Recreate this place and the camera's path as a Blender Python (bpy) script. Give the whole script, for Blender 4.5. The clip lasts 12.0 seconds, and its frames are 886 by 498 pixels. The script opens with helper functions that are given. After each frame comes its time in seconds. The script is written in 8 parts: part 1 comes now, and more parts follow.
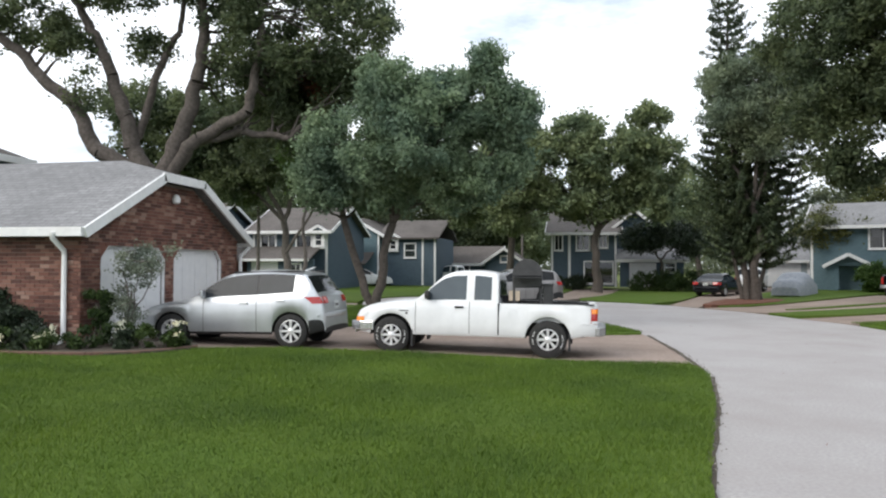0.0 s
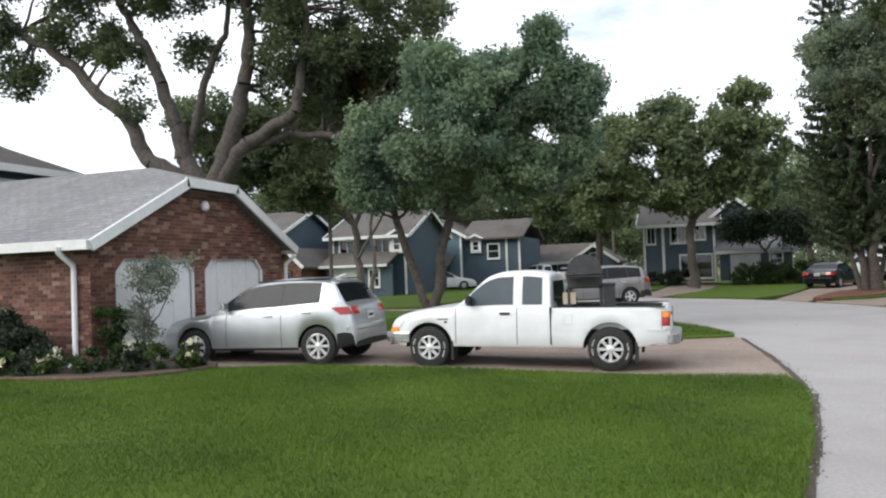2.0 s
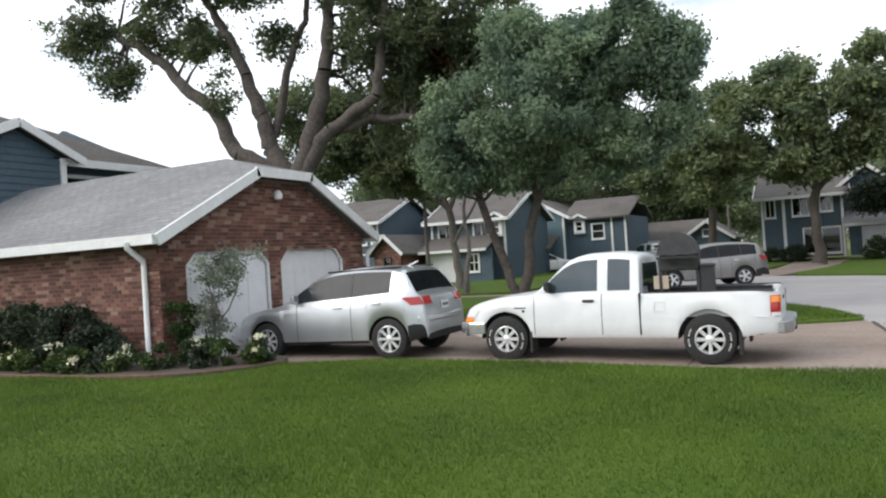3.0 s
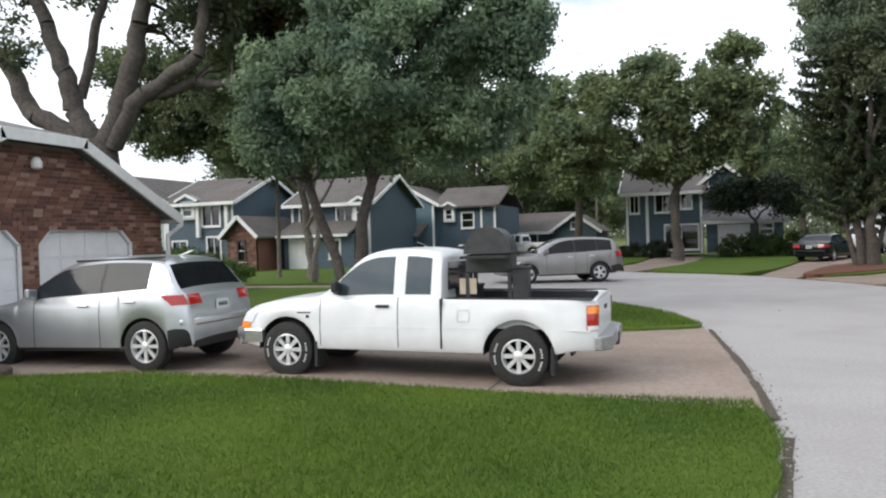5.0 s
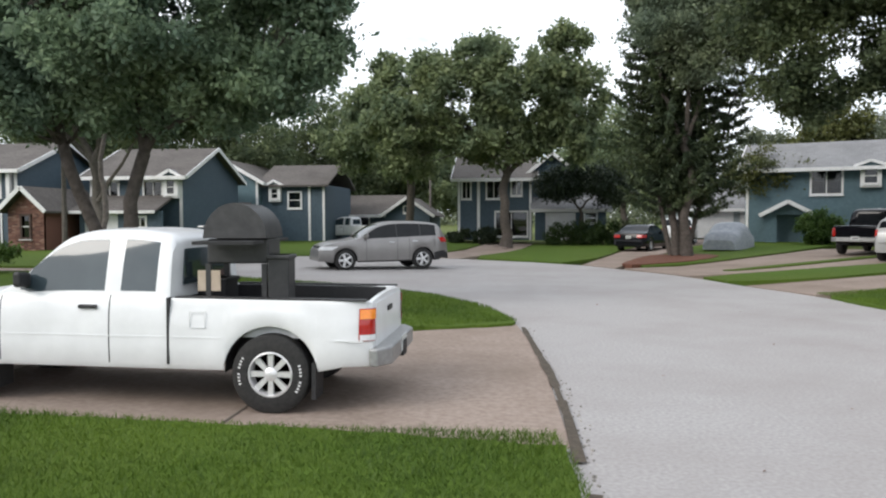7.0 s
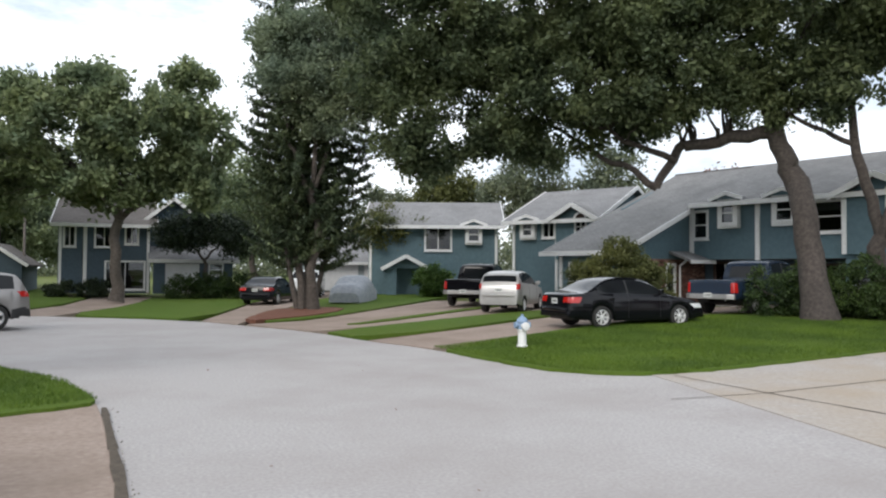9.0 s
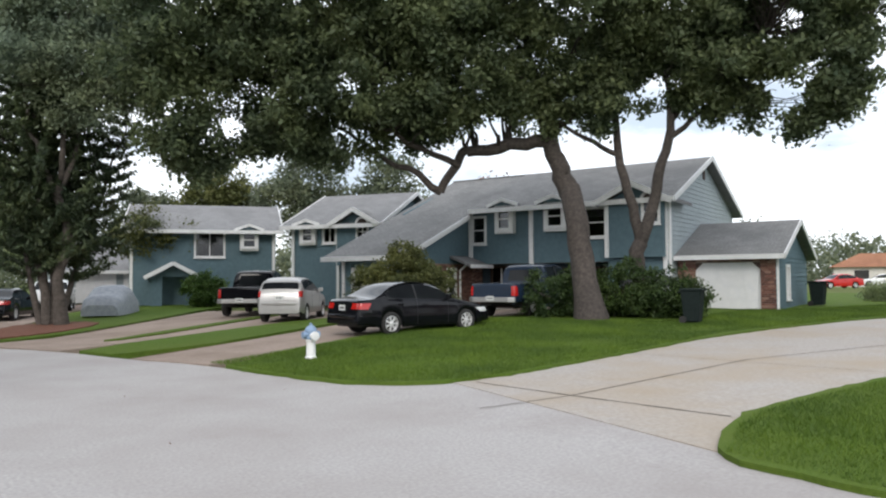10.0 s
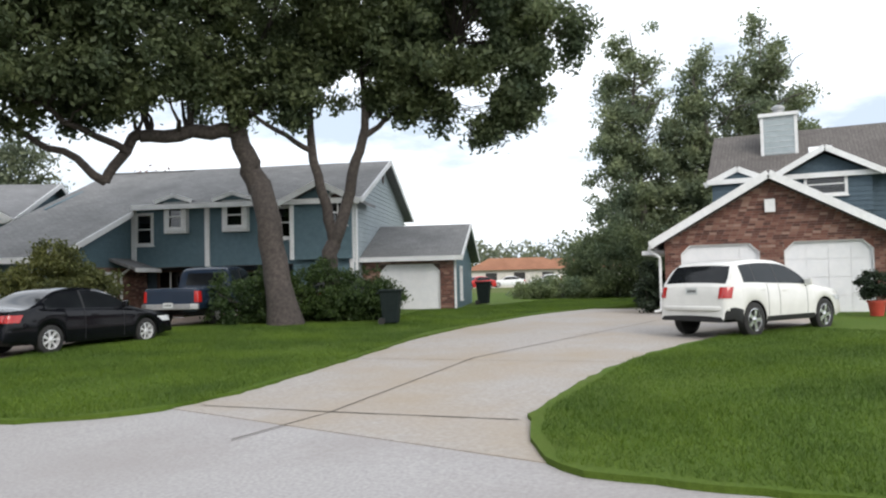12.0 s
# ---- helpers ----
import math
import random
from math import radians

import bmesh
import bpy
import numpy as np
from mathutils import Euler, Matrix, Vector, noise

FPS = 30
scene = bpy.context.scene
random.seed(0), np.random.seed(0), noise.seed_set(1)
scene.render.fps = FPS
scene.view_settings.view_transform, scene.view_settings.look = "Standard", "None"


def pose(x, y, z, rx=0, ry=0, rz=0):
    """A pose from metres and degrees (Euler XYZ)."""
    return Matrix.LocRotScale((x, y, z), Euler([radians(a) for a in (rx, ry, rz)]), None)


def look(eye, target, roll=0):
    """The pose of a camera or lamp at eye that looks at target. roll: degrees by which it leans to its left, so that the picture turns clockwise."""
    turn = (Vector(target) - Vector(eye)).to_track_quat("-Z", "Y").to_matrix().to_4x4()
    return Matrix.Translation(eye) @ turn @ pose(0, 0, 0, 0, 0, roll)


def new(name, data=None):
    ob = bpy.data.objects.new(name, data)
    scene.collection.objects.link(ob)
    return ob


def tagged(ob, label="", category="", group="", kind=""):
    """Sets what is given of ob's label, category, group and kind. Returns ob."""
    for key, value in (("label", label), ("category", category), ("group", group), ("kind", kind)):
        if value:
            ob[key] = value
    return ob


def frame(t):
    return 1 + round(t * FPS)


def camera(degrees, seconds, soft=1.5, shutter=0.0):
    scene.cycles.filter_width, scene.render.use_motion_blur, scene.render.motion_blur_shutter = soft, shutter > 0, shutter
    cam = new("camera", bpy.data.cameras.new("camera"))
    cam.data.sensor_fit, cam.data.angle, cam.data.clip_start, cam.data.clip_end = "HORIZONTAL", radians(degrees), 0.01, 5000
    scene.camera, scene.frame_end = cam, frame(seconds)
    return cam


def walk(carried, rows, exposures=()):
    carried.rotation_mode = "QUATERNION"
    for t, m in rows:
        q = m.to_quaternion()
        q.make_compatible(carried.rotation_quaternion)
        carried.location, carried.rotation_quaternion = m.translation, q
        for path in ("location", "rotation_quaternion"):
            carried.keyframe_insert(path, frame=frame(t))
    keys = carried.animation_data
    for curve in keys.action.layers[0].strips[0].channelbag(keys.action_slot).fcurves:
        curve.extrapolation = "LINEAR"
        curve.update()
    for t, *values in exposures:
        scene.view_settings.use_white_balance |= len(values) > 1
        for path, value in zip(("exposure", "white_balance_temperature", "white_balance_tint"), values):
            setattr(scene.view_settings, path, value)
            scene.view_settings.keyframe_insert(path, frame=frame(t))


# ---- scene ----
cam = camera(61.4, 12.0, soft=2.15)
PATH = [
    (0, (2.148, 0.269, 1.811), (1.758, 2.23, 1.86), 0.2),
    (0.5, (2.276, 0.754, 1.814), (1.914, 2.72, 1.857), -0.9),
    (1, (2.445, 1.335, 1.808), (1.986, 3.281, 1.872), -1.0),
    (1.5, (2.594, 1.878, 1.808), (2.154, 3.828, 1.89), -1.7),
    (2, (2.715, 2.483, 1.798), (2.074, 4.376, 1.855), -2.0),
    (2.5, (2.805, 3.091, 1.792), (2.065, 4.949, 1.813), -2.4),
    (2.7, (2.835, 3.335, 1.796), (2.026, 5.164, 1.818), -3.1),
    (4.3, (3.202, 5.326, 1.867), (2.077, 6.98, 1.886), -2.1),
    (4.5, (3.248, 5.572, 1.857), (2.227, 7.292, 1.851), -2.1),
    (5, (3.347, 6.217, 1.859), (2.714, 8.114, 1.831), -1.8),
    (5.5, (3.45, 6.81, 1.849), (3.011, 8.76, 1.807), -0.6),
    (6, (3.509, 7.416, 1.844), (3.224, 9.395, 1.789), -0.8),
    (6.5, (3.56, 7.964, 1.826), (3.232, 9.936, 1.75), -1.7),
    (6.7, (3.596, 8.183, 1.826), (3.298, 10.159, 1.735), -1.2),
    (8.3, (3.941, 9.397, 1.859), (4.241, 11.374, 1.919), 0.9),
    (8.5, (3.995, 9.588, 1.86), (4.4, 11.546, 1.921), 0.8),
    (9, (4.158, 10.125, 1.834), (4.887, 11.987, 1.894), 0.4),
    (9.5, (4.285, 10.694, 1.814), (5.332, 12.397, 1.857), 0.1),
    (10, (4.423, 11.302, 1.779), (5.67, 12.864, 1.859), -0.4),
    (10.5, (4.51, 11.9, 1.674), (5.935, 13.303, 1.744), -1.1),
    (11, (4.63, 12.444, 1.645), (6.227, 13.644, 1.731), -1.1),
    (11.5, (4.724, 12.915, 1.669), (6.461, 13.898, 1.79), -0.7),
    (12, (4.794, 13.464, 1.678), (6.608, 14.301, 1.761), -1.3),
]
walk(cam, [(t, look(eye, target, roll)) for t, eye, target, roll in PATH], exposures=[(0, 0.52), (12, 0.5)])


# ---------------------------------------------------------------- light
world = bpy.data.worlds.new("overcast")
scene.world = world
world.use_nodes = True
wn, wl = world.node_tree.nodes, world.node_tree.links
wn.clear()
w_out = wn.new("ShaderNodeOutputWorld")
w_bg = wn.new("ShaderNodeBackground")
w_sky = wn.new("ShaderNodeTexSky")
w_sky.sky_type = "NISHITA"
w_sky.sun_disc = False
w_sky.sun_elevation = radians(35)
w_sky.sun_rotation = radians(225)
w_sky.dust_density = 3.0
w_co = wn.new("ShaderNodeTexCoord")
w_map = wn.new("ShaderNodeMapping")
w_map.inputs["Scale"].default_value = (1.0, 1.0, 3.2)
w_noise = wn.new("ShaderNodeTexNoise")
w_noise.inputs["Scale"].default_value = 2.6
w_noise.inputs["Detail"].default_value = 7
w_noise.inputs["Roughness"].default_value = 0.6
w_ramp = wn.new("ShaderNodeValToRGB")
w_ramp.color_ramp.elements[0].position = 0.36
w_ramp.color_ramp.elements[0].color = (5.7, 6.6, 7.8, 1)
w_ramp.color_ramp.elements[1].position = 0.52
w_ramp.color_ramp.elements[1].color = (11.7, 12.2, 12.9, 1)
w_mix = wn.new("ShaderNodeMixRGB")
w_mix.inputs[0].default_value = 0.86
wl.new(w_co.outputs["Generated"], w_map.inputs[0])
wl.new(w_map.outputs[0], w_noise.inputs["Vector"])
wl.new(w_noise.outputs["Fac"], w_ramp.inputs[0])
wl.new(w_sky.outputs[0], w_mix.inputs[1])
wl.new(w_ramp.outputs[0], w_mix.inputs[2])
wl.new(w_mix.outputs[0], w_bg.inputs[0])
w_bg.inputs[1].default_value = 0.1
wl.new(w_bg.outputs[0], w_out.inputs[0])

sun_data = bpy.data.lights.new("sun", "SUN")
sun_data.energy = 1.3
sun_data.angle = radians(30)
sun_data.color = (1.0, 0.95, 0.88)
sun = new("sun", sun_data)
sun.matrix_world = look((-30, -10, 30), (0, 20, 0))


# ---------------------------------------------------------------- materials
def ramp_node(nt, src, c0, c1, p0=0.3, p1=0.7):
    r = nt.nodes.new("ShaderNodeValToRGB")
    r.color_ramp.elements[0].position, r.color_ramp.elements[1].position = p0, p1
    r.color_ramp.elements[0].color, r.color_ramp.elements[1].color = (*c0, 1), (*c1, 1)
    nt.links.new(src, r.inputs[0])
    return r.outputs[0]


def noise_node(nt, co, scale, detail=5, rough=0.55):
    n = nt.nodes.new("ShaderNodeTexNoise")
    n.inputs["Scale"].default_value, n.inputs["Detail"].default_value = scale, detail
    n.inputs["Roughness"].default_value = rough
    nt.links.new(co, n.inputs["Vector"])
    return n.outputs["Fac"]


def mixed(nt, kind, fac, a, b):
    m = nt.nodes.new("ShaderNodeMixRGB")
    m.blend_type = kind
    if isinstance(fac, float):
        m.inputs[0].default_value = fac
    else:
        nt.links.new(fac, m.inputs[0])
    for k, s in ((1, a), (2, b)):
        if isinstance(s, tuple):
            m.inputs[k].default_value = (*s, 1)
        else:
            nt.links.new(s, m.inputs[k])
    return m.outputs[0]


def surface(name, dark, light, scale=8.0, rough=0.8, metal=0.0, bump=0.2, big=0.6, stain=None, stain_amount=0.35,
            island=0.0, random_amount=0.0, coat=0.0, world_space=True, bump_scale=None, spec=0.5, palette=()):
    """A worn surface: fine grain between two tones, larger stains, and relief."""
    mat = bpy.data.materials.new(name)
    mat.use_nodes = True
    nt = mat.node_tree
    b = nt.nodes["Principled BSDF"]
    co = nt.nodes.new("ShaderNodeNewGeometry").outputs["Position"] if world_space else nt.nodes.new("ShaderNodeTexCoord").outputs["Object"]
    col = ramp_node(nt, noise_node(nt, co, scale), dark, light)
    if stain:
        fac = ramp_node(nt, noise_node(nt, co, big, 6, 0.65), (0, 0, 0), (stain_amount,) * 3, 0.42, 0.68)
        col = mixed(nt, "MIX", fac, col, stain)
    if island or random_amount:
        src = nt.nodes.new("ShaderNodeNewGeometry").outputs["Random Per Island"] if island else nt.nodes.new("ShaderNodeObjectInfo").outputs["Random"]
        k = island or random_amount
        v = ramp_node(nt, src, (1 - k,) * 3, (1 + k,) * 3, 0.0, 1.0)
        col = mixed(nt, "MULTIPLY", 1.0, col, v)
    if palette:
        src = nt.nodes.new("ShaderNodeObjectInfo").outputs["Random"] if random_amount else nt.nodes.new("ShaderNodeNewGeometry").outputs["Random Per Island"]
        r = nt.nodes.new("ShaderNodeValToRGB")
        while len(r.color_ramp.elements) < len(palette):
            r.color_ramp.elements.new(0.5)
        for el, (pos, c) in zip(r.color_ramp.elements, palette):
            el.position, el.color = pos, (*c, 1)
        nt.links.new(src, r.inputs[0])
        col = mixed(nt, "MIX", 0.72, col, r.outputs[0])
    nt.links.new(col, b.inputs["Base Color"])
    b.inputs["Roughness"].default_value, b.inputs["Metallic"].default_value = rough, metal
    b.inputs["Specular IOR Level"].default_value = spec
    b.inputs["Coat Weight"].default_value = coat
    b.inputs["Coat Roughness"].default_value = 0.06
    if bump:
        bn = nt.nodes.new("ShaderNodeBump")
        bn.inputs["Strength"].default_value, bn.inputs["Distance"].default_value = bump, 0.02
        nt.links.new(noise_node(nt, co, bump_scale or scale * 3), bn.inputs["Height"])
        nt.links.new(bn.outputs[0], b.inputs["Normal"])
    return mat


def leaf_material(name, dark, light, through_amount=0.36):
    mat = bpy.data.materials.new(name)
    mat.use_nodes = True
    nt = mat.node_tree
    b = nt.nodes["Principled BSDF"]
    geo = nt.nodes.new("ShaderNodeNewGeometry")
    col = ramp_node(nt, geo.outputs["Random Per Island"], dark, light, 0.0, 1.0)
    big = ramp_node(nt, noise_node(nt, geo.outputs["Position"], 0.55, 3), (0.72, 0.78, 0.8), (1.25, 1.2, 1.0), 0.35, 0.65)
    col = mixed(nt, "MULTIPLY", 1.0, col, big)
    nt.links.new(col, b.inputs["Base Color"])
    b.inputs["Roughness"].default_value = 0.55
    b.inputs["Specular IOR Level"].default_value = 0.3
    tr = nt.nodes.new("ShaderNodeBsdfTranslucent")
    nt.links.new(col, tr.inputs[0])
    mx = nt.nodes.new("ShaderNodeMixShader")
    mx.inputs[0].default_value = through_amount
    nt.links.new(b.outputs[0], mx.inputs[1])
    nt.links.new(tr.outputs[0], mx.inputs[2])
    nt.links.new(mx.outputs[0], nt.nodes["Material Output"].inputs[0])
    return mat


def glass_material(name, tint, gloss_rough=0.02, clear=0.5):
    mat = bpy.data.materials.new(name)
    mat.use_nodes = True
    nt = mat.node_tree
    nt.nodes.clear()
    out = nt.nodes.new("ShaderNodeOutputMaterial")
    t = nt.nodes.new("ShaderNodeBsdfTransparent")
    t.inputs[0].default_value = (*[c * clear for c in tint], 1)
    g = nt.nodes.new("ShaderNodeBsdfGlossy")
    g.inputs["Roughness"].default_value = gloss_rough
    g.inputs[0].default_value = (0.9, 0.9, 0.9, 1)
    f = nt.nodes.new("ShaderNodeFresnel")
    f.inputs[0].default_value = 1.6
    m = nt.nodes.new("ShaderNodeMixShader")
    nt.links.new(f.outputs[0], m.inputs[0])
    nt.links.new(t.outputs[0], m.inputs[1])
    nt.links.new(g.outputs[0], m.inputs[2])
    nt.links.new(m.outputs[0], out.inputs[0])
    return mat


def lamp_lens(name, col):
    mat = surface(name, col, tuple(min(1, c * 1.25) for c in col), 40, 0.15, bump=0.0, coat=0.6)
    return mat


GRASS = surface("lawn_grass", (0.05, 0.092, 0.010), (0.088, 0.142, 0.020), 22, 0.9, bump=0.8, bump_scale=60, big=0.35, stain=(0.095, 0.125, 0.024), stain_amount=0.5, spec=0.15)
BLADE = leaf_material("grass_blade", (0.05, 0.10, 0.009), (0.115, 0.175, 0.026), 0.25)
FIELD = surface("rough_grass", (0.07, 0.10, 0.025), (0.13, 0.15, 0.05), 4, 0.95, bump=0.5, big=0.15, stain=(0.14, 0.13, 0.06), spec=0.1)
ROAD = surface("worn_pale_street", (0.30, 0.288, 0.285), (0.43, 0.41, 0.405), 26, 0.9, bump=0.5, bump_scale=90, big=0.32, stain=(0.29, 0.265, 0.255), stain_amount=0.7, spec=0.3)
DRIVE = surface("tan_driveway_concrete", (0.24, 0.185, 0.155), (0.34, 0.275, 0.235), 14, 0.9, bump=0.4, bump_scale=70, big=0.5, stain=(0.19, 0.145, 0.115), stain_amount=0.75, spec=0.3)
DRIVE_PALE = surface("pale_driveway_concrete", (0.30, 0.275, 0.255), (0.41, 0.38, 0.355), 16, 0.9, bump=0.4, bump_scale=70, big=0.3, stain=(0.33, 0.265, 0.19), stain_amount=0.7, spec=0.3)
JOINT = surface("joint_dirt", (0.07, 0.06, 0.05), (0.12, 0.10, 0.08), 20, 0.95)
SOIL = surface("edging_soil", (0.05, 0.04, 0.03), (0.10, 0.08, 0.06), 15, 0.95, bump=0.6)
MULCH = surface("red_bark_mulch", (0.09, 0.035, 0.02), (0.19, 0.075, 0.045), 24, 0.95, bump=1.0, bump_scale=40)
MORTAR = surface("brick_mortar", (0.17, 0.14, 0.12), (0.26, 0.22, 0.19), 30, 0.95)
BRICK = surface("red_brown_brick", (0.125, 0.05, 0.036), (0.215, 0.092, 0.066), 18, 0.85, bump=0.4, big=1.4, stain=(0.10, 0.05, 0.04), stain_amount=0.6, island=0.2, palette=((0.0, (0.06, 0.03, 0.026)), (0.35, (0.13, 0.058, 0.044)), (0.65, (0.185, 0.085, 0.062)), (0.85, (0.25, 0.14, 0.105)), (1.0, (0.36, 0.25, 0.20))))
BRICK_ONE = surface("red_brown_single_brick", (0.125, 0.05, 0.036), (0.215, 0.092, 0.066), 18, 0.85, bump=0.4, big=1.4, stain=(0.10, 0.05, 0.04), stain_amount=0.6, random_amount=0.2, palette=((0.0, (0.06, 0.03, 0.026)), (0.35, (0.13, 0.058, 0.044)), (0.65, (0.185, 0.085, 0.062)), (0.85, (0.25, 0.14, 0.105)), (1.0, (0.36, 0.25, 0.20))))
SIDING = surface("blue_grey_siding", (0.078, 0.136, 0.164), (0.105, 0.175, 0.205), 6, 0.7, bump=0.15, big=0.4, stain=(0.07, 0.11, 0.13), stain_amount=0.4)
# also on the long house's recessed ground floor, as painted shade
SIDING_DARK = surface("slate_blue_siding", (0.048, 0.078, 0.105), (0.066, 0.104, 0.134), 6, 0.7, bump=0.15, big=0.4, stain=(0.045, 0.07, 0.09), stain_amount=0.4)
# also on the long house's south gable, where brighter light is painted in
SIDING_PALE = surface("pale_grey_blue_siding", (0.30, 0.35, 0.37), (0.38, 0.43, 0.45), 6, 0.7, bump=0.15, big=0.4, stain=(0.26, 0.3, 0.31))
TRIM = surface("white_trim_paint", (0.70, 0.71, 0.72), (0.80, 0.80, 0.80), 9, 0.55, bump=0.08, big=1.2, stain=(0.55, 0.54, 0.51), stain_amount=0.4)
DOORPAINT = surface("white_garage_door_paint", (0.70, 0.71, 0.73), (0.78, 0.78, 0.79), 4, 0.5, bump=0.05, big=0.9, stain=(0.60, 0.60, 0.60), stain_amount=0.3)
DARKWOOD = surface("dark_brown_trim", (0.05, 0.03, 0.025), (0.085, 0.055, 0.045), 12, 0.8)
BLACK = surface("black_plastic", (0.012, 0.012, 0.013), (0.022, 0.022, 0.024), 30, 0.55, bump=0.1)
# near-black colour paints in the dimness of unlit rooms
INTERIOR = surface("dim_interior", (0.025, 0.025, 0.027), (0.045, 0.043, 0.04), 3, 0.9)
CURTAIN = surface("pale_curtain", (0.42, 0.43, 0.44), (0.55, 0.55, 0.54), 12, 0.9)
BARK = surface("grey_brown_bark", (0.055, 0.046, 0.040), (0.125, 0.106, 0.092), 9, 0.95, bump=1.0, bump_scale=22, big=0.9, stain=(0.05, 0.045, 0.04))
BARK_DARK = surface("dark_oak_bark", (0.034, 0.028, 0.025), (0.085, 0.070, 0.062), 9, 0.95, bump=1.0, bump_scale=20, big=0.9, stain=(0.03, 0.027, 0.025))
BARK_PALE = surface("pale_grey_bark", (0.11, 0.096, 0.085), (0.20, 0.178, 0.16), 9, 0.95, bump=0.8, bump_scale=22, big=0.9, stain=(0.08, 0.075, 0.07))
PANE = glass_material("window_glass", (0.75, 0.8, 0.85))
TYRE = surface("tyre_rubber", (0.012, 0.012, 0.012), (0.028, 0.027, 0.026), 25, 0.85, bump=0.3, world_space=False)
CHROME = surface("polished_alloy", (0.62, 0.62, 0.63), (0.72, 0.72, 0.72), 20, 0.25, 0.9, bump=0.0, world_space=False)
STEEL = surface("dull_steel", (0.30, 0.30, 0.30), (0.42, 0.42, 0.42), 20, 0.45, 0.7, bump=0.1)
PLATE = surface("licence_plate", (0.5, 0.52, 0.5), (0.6, 0.62, 0.62), 20, 0.5, bump=0.0)
RED_LENS = lamp_lens("red_lens", (0.34, 0.010, 0.008))
AMBER = lamp_lens("amber_lens", (0.75, 0.22, 0.015))
CLEAR = lamp_lens("clear_lens", (0.62, 0.63, 0.64))


def shingles(name, dark, light, run):
    """Roofing felt shingles: courses and tabs by relief, weathered in streaks; run: the axis along the courses."""
    mat = surface(name, dark, light, 12, 0.95, bump=0.0, big=0.5, stain=tuple(c * 0.72 for c in dark), stain_amount=0.55, spec=0.2)
    nt = mat.node_tree
    b = nt.nodes["Principled BSDF"]
    co = nt.nodes.new("ShaderNodeTexCoord").outputs["Object"]
    mp = nt.nodes.new("ShaderNodeMapping")
    mp.inputs["Rotation"].default_value = (0, 0, 0) if run == "x" else (0, 0, radians(90))
    nt.links.new(co, mp.inputs[0])
    br = nt.nodes.new("ShaderNodeTexBrick")
    br.inputs["Scale"].default_value = 1.0
    br.inputs["Brick Width"].default_value, br.inputs["Row Height"].default_value = 0.3, 0.14
    br.inputs["Mortar Size"].default_value = 0.012
    br.inputs["Color1"].default_value, br.inputs["Color2"].default_value = (0.9, 0.9, 0.9, 1), (1.1, 1.1, 1.1, 1)
    br.inputs["Mortar"].default_value = (0.7, 0.7, 0.7, 1)
    nt.links.new(mp.outputs[0], br.inputs["Vector"])
    old = b.inputs["Base Color"].links[0].from_socket
    nt.links.new(mixed(nt, "MULTIPLY", 0.8, old, br.outputs["Color"]), b.inputs["Base Color"])
    bn = nt.nodes.new("ShaderNodeBump")
    bn.inputs["Strength"].default_value, bn.inputs["Distance"].default_value = 0.5, 0.01
    nt.links.new(br.outputs["Fac"], bn.inputs["Height"])
    bn.invert = True
    nt.links.new(bn.outputs[0], b.inputs["Normal"])
    return mat


ROOF_X = shingles("grey_shingles", (0.19, 0.19, 0.195), (0.275, 0.275, 0.28), "x")
ROOF_Y = shingles("grey_shingles_turned", (0.19, 0.19, 0.19), (0.28, 0.275, 0.27), "y")
ROOF_OLD = shingles("dark_weathered_shingles", (0.10, 0.09, 0.085), (0.17, 0.155, 0.145), "x")


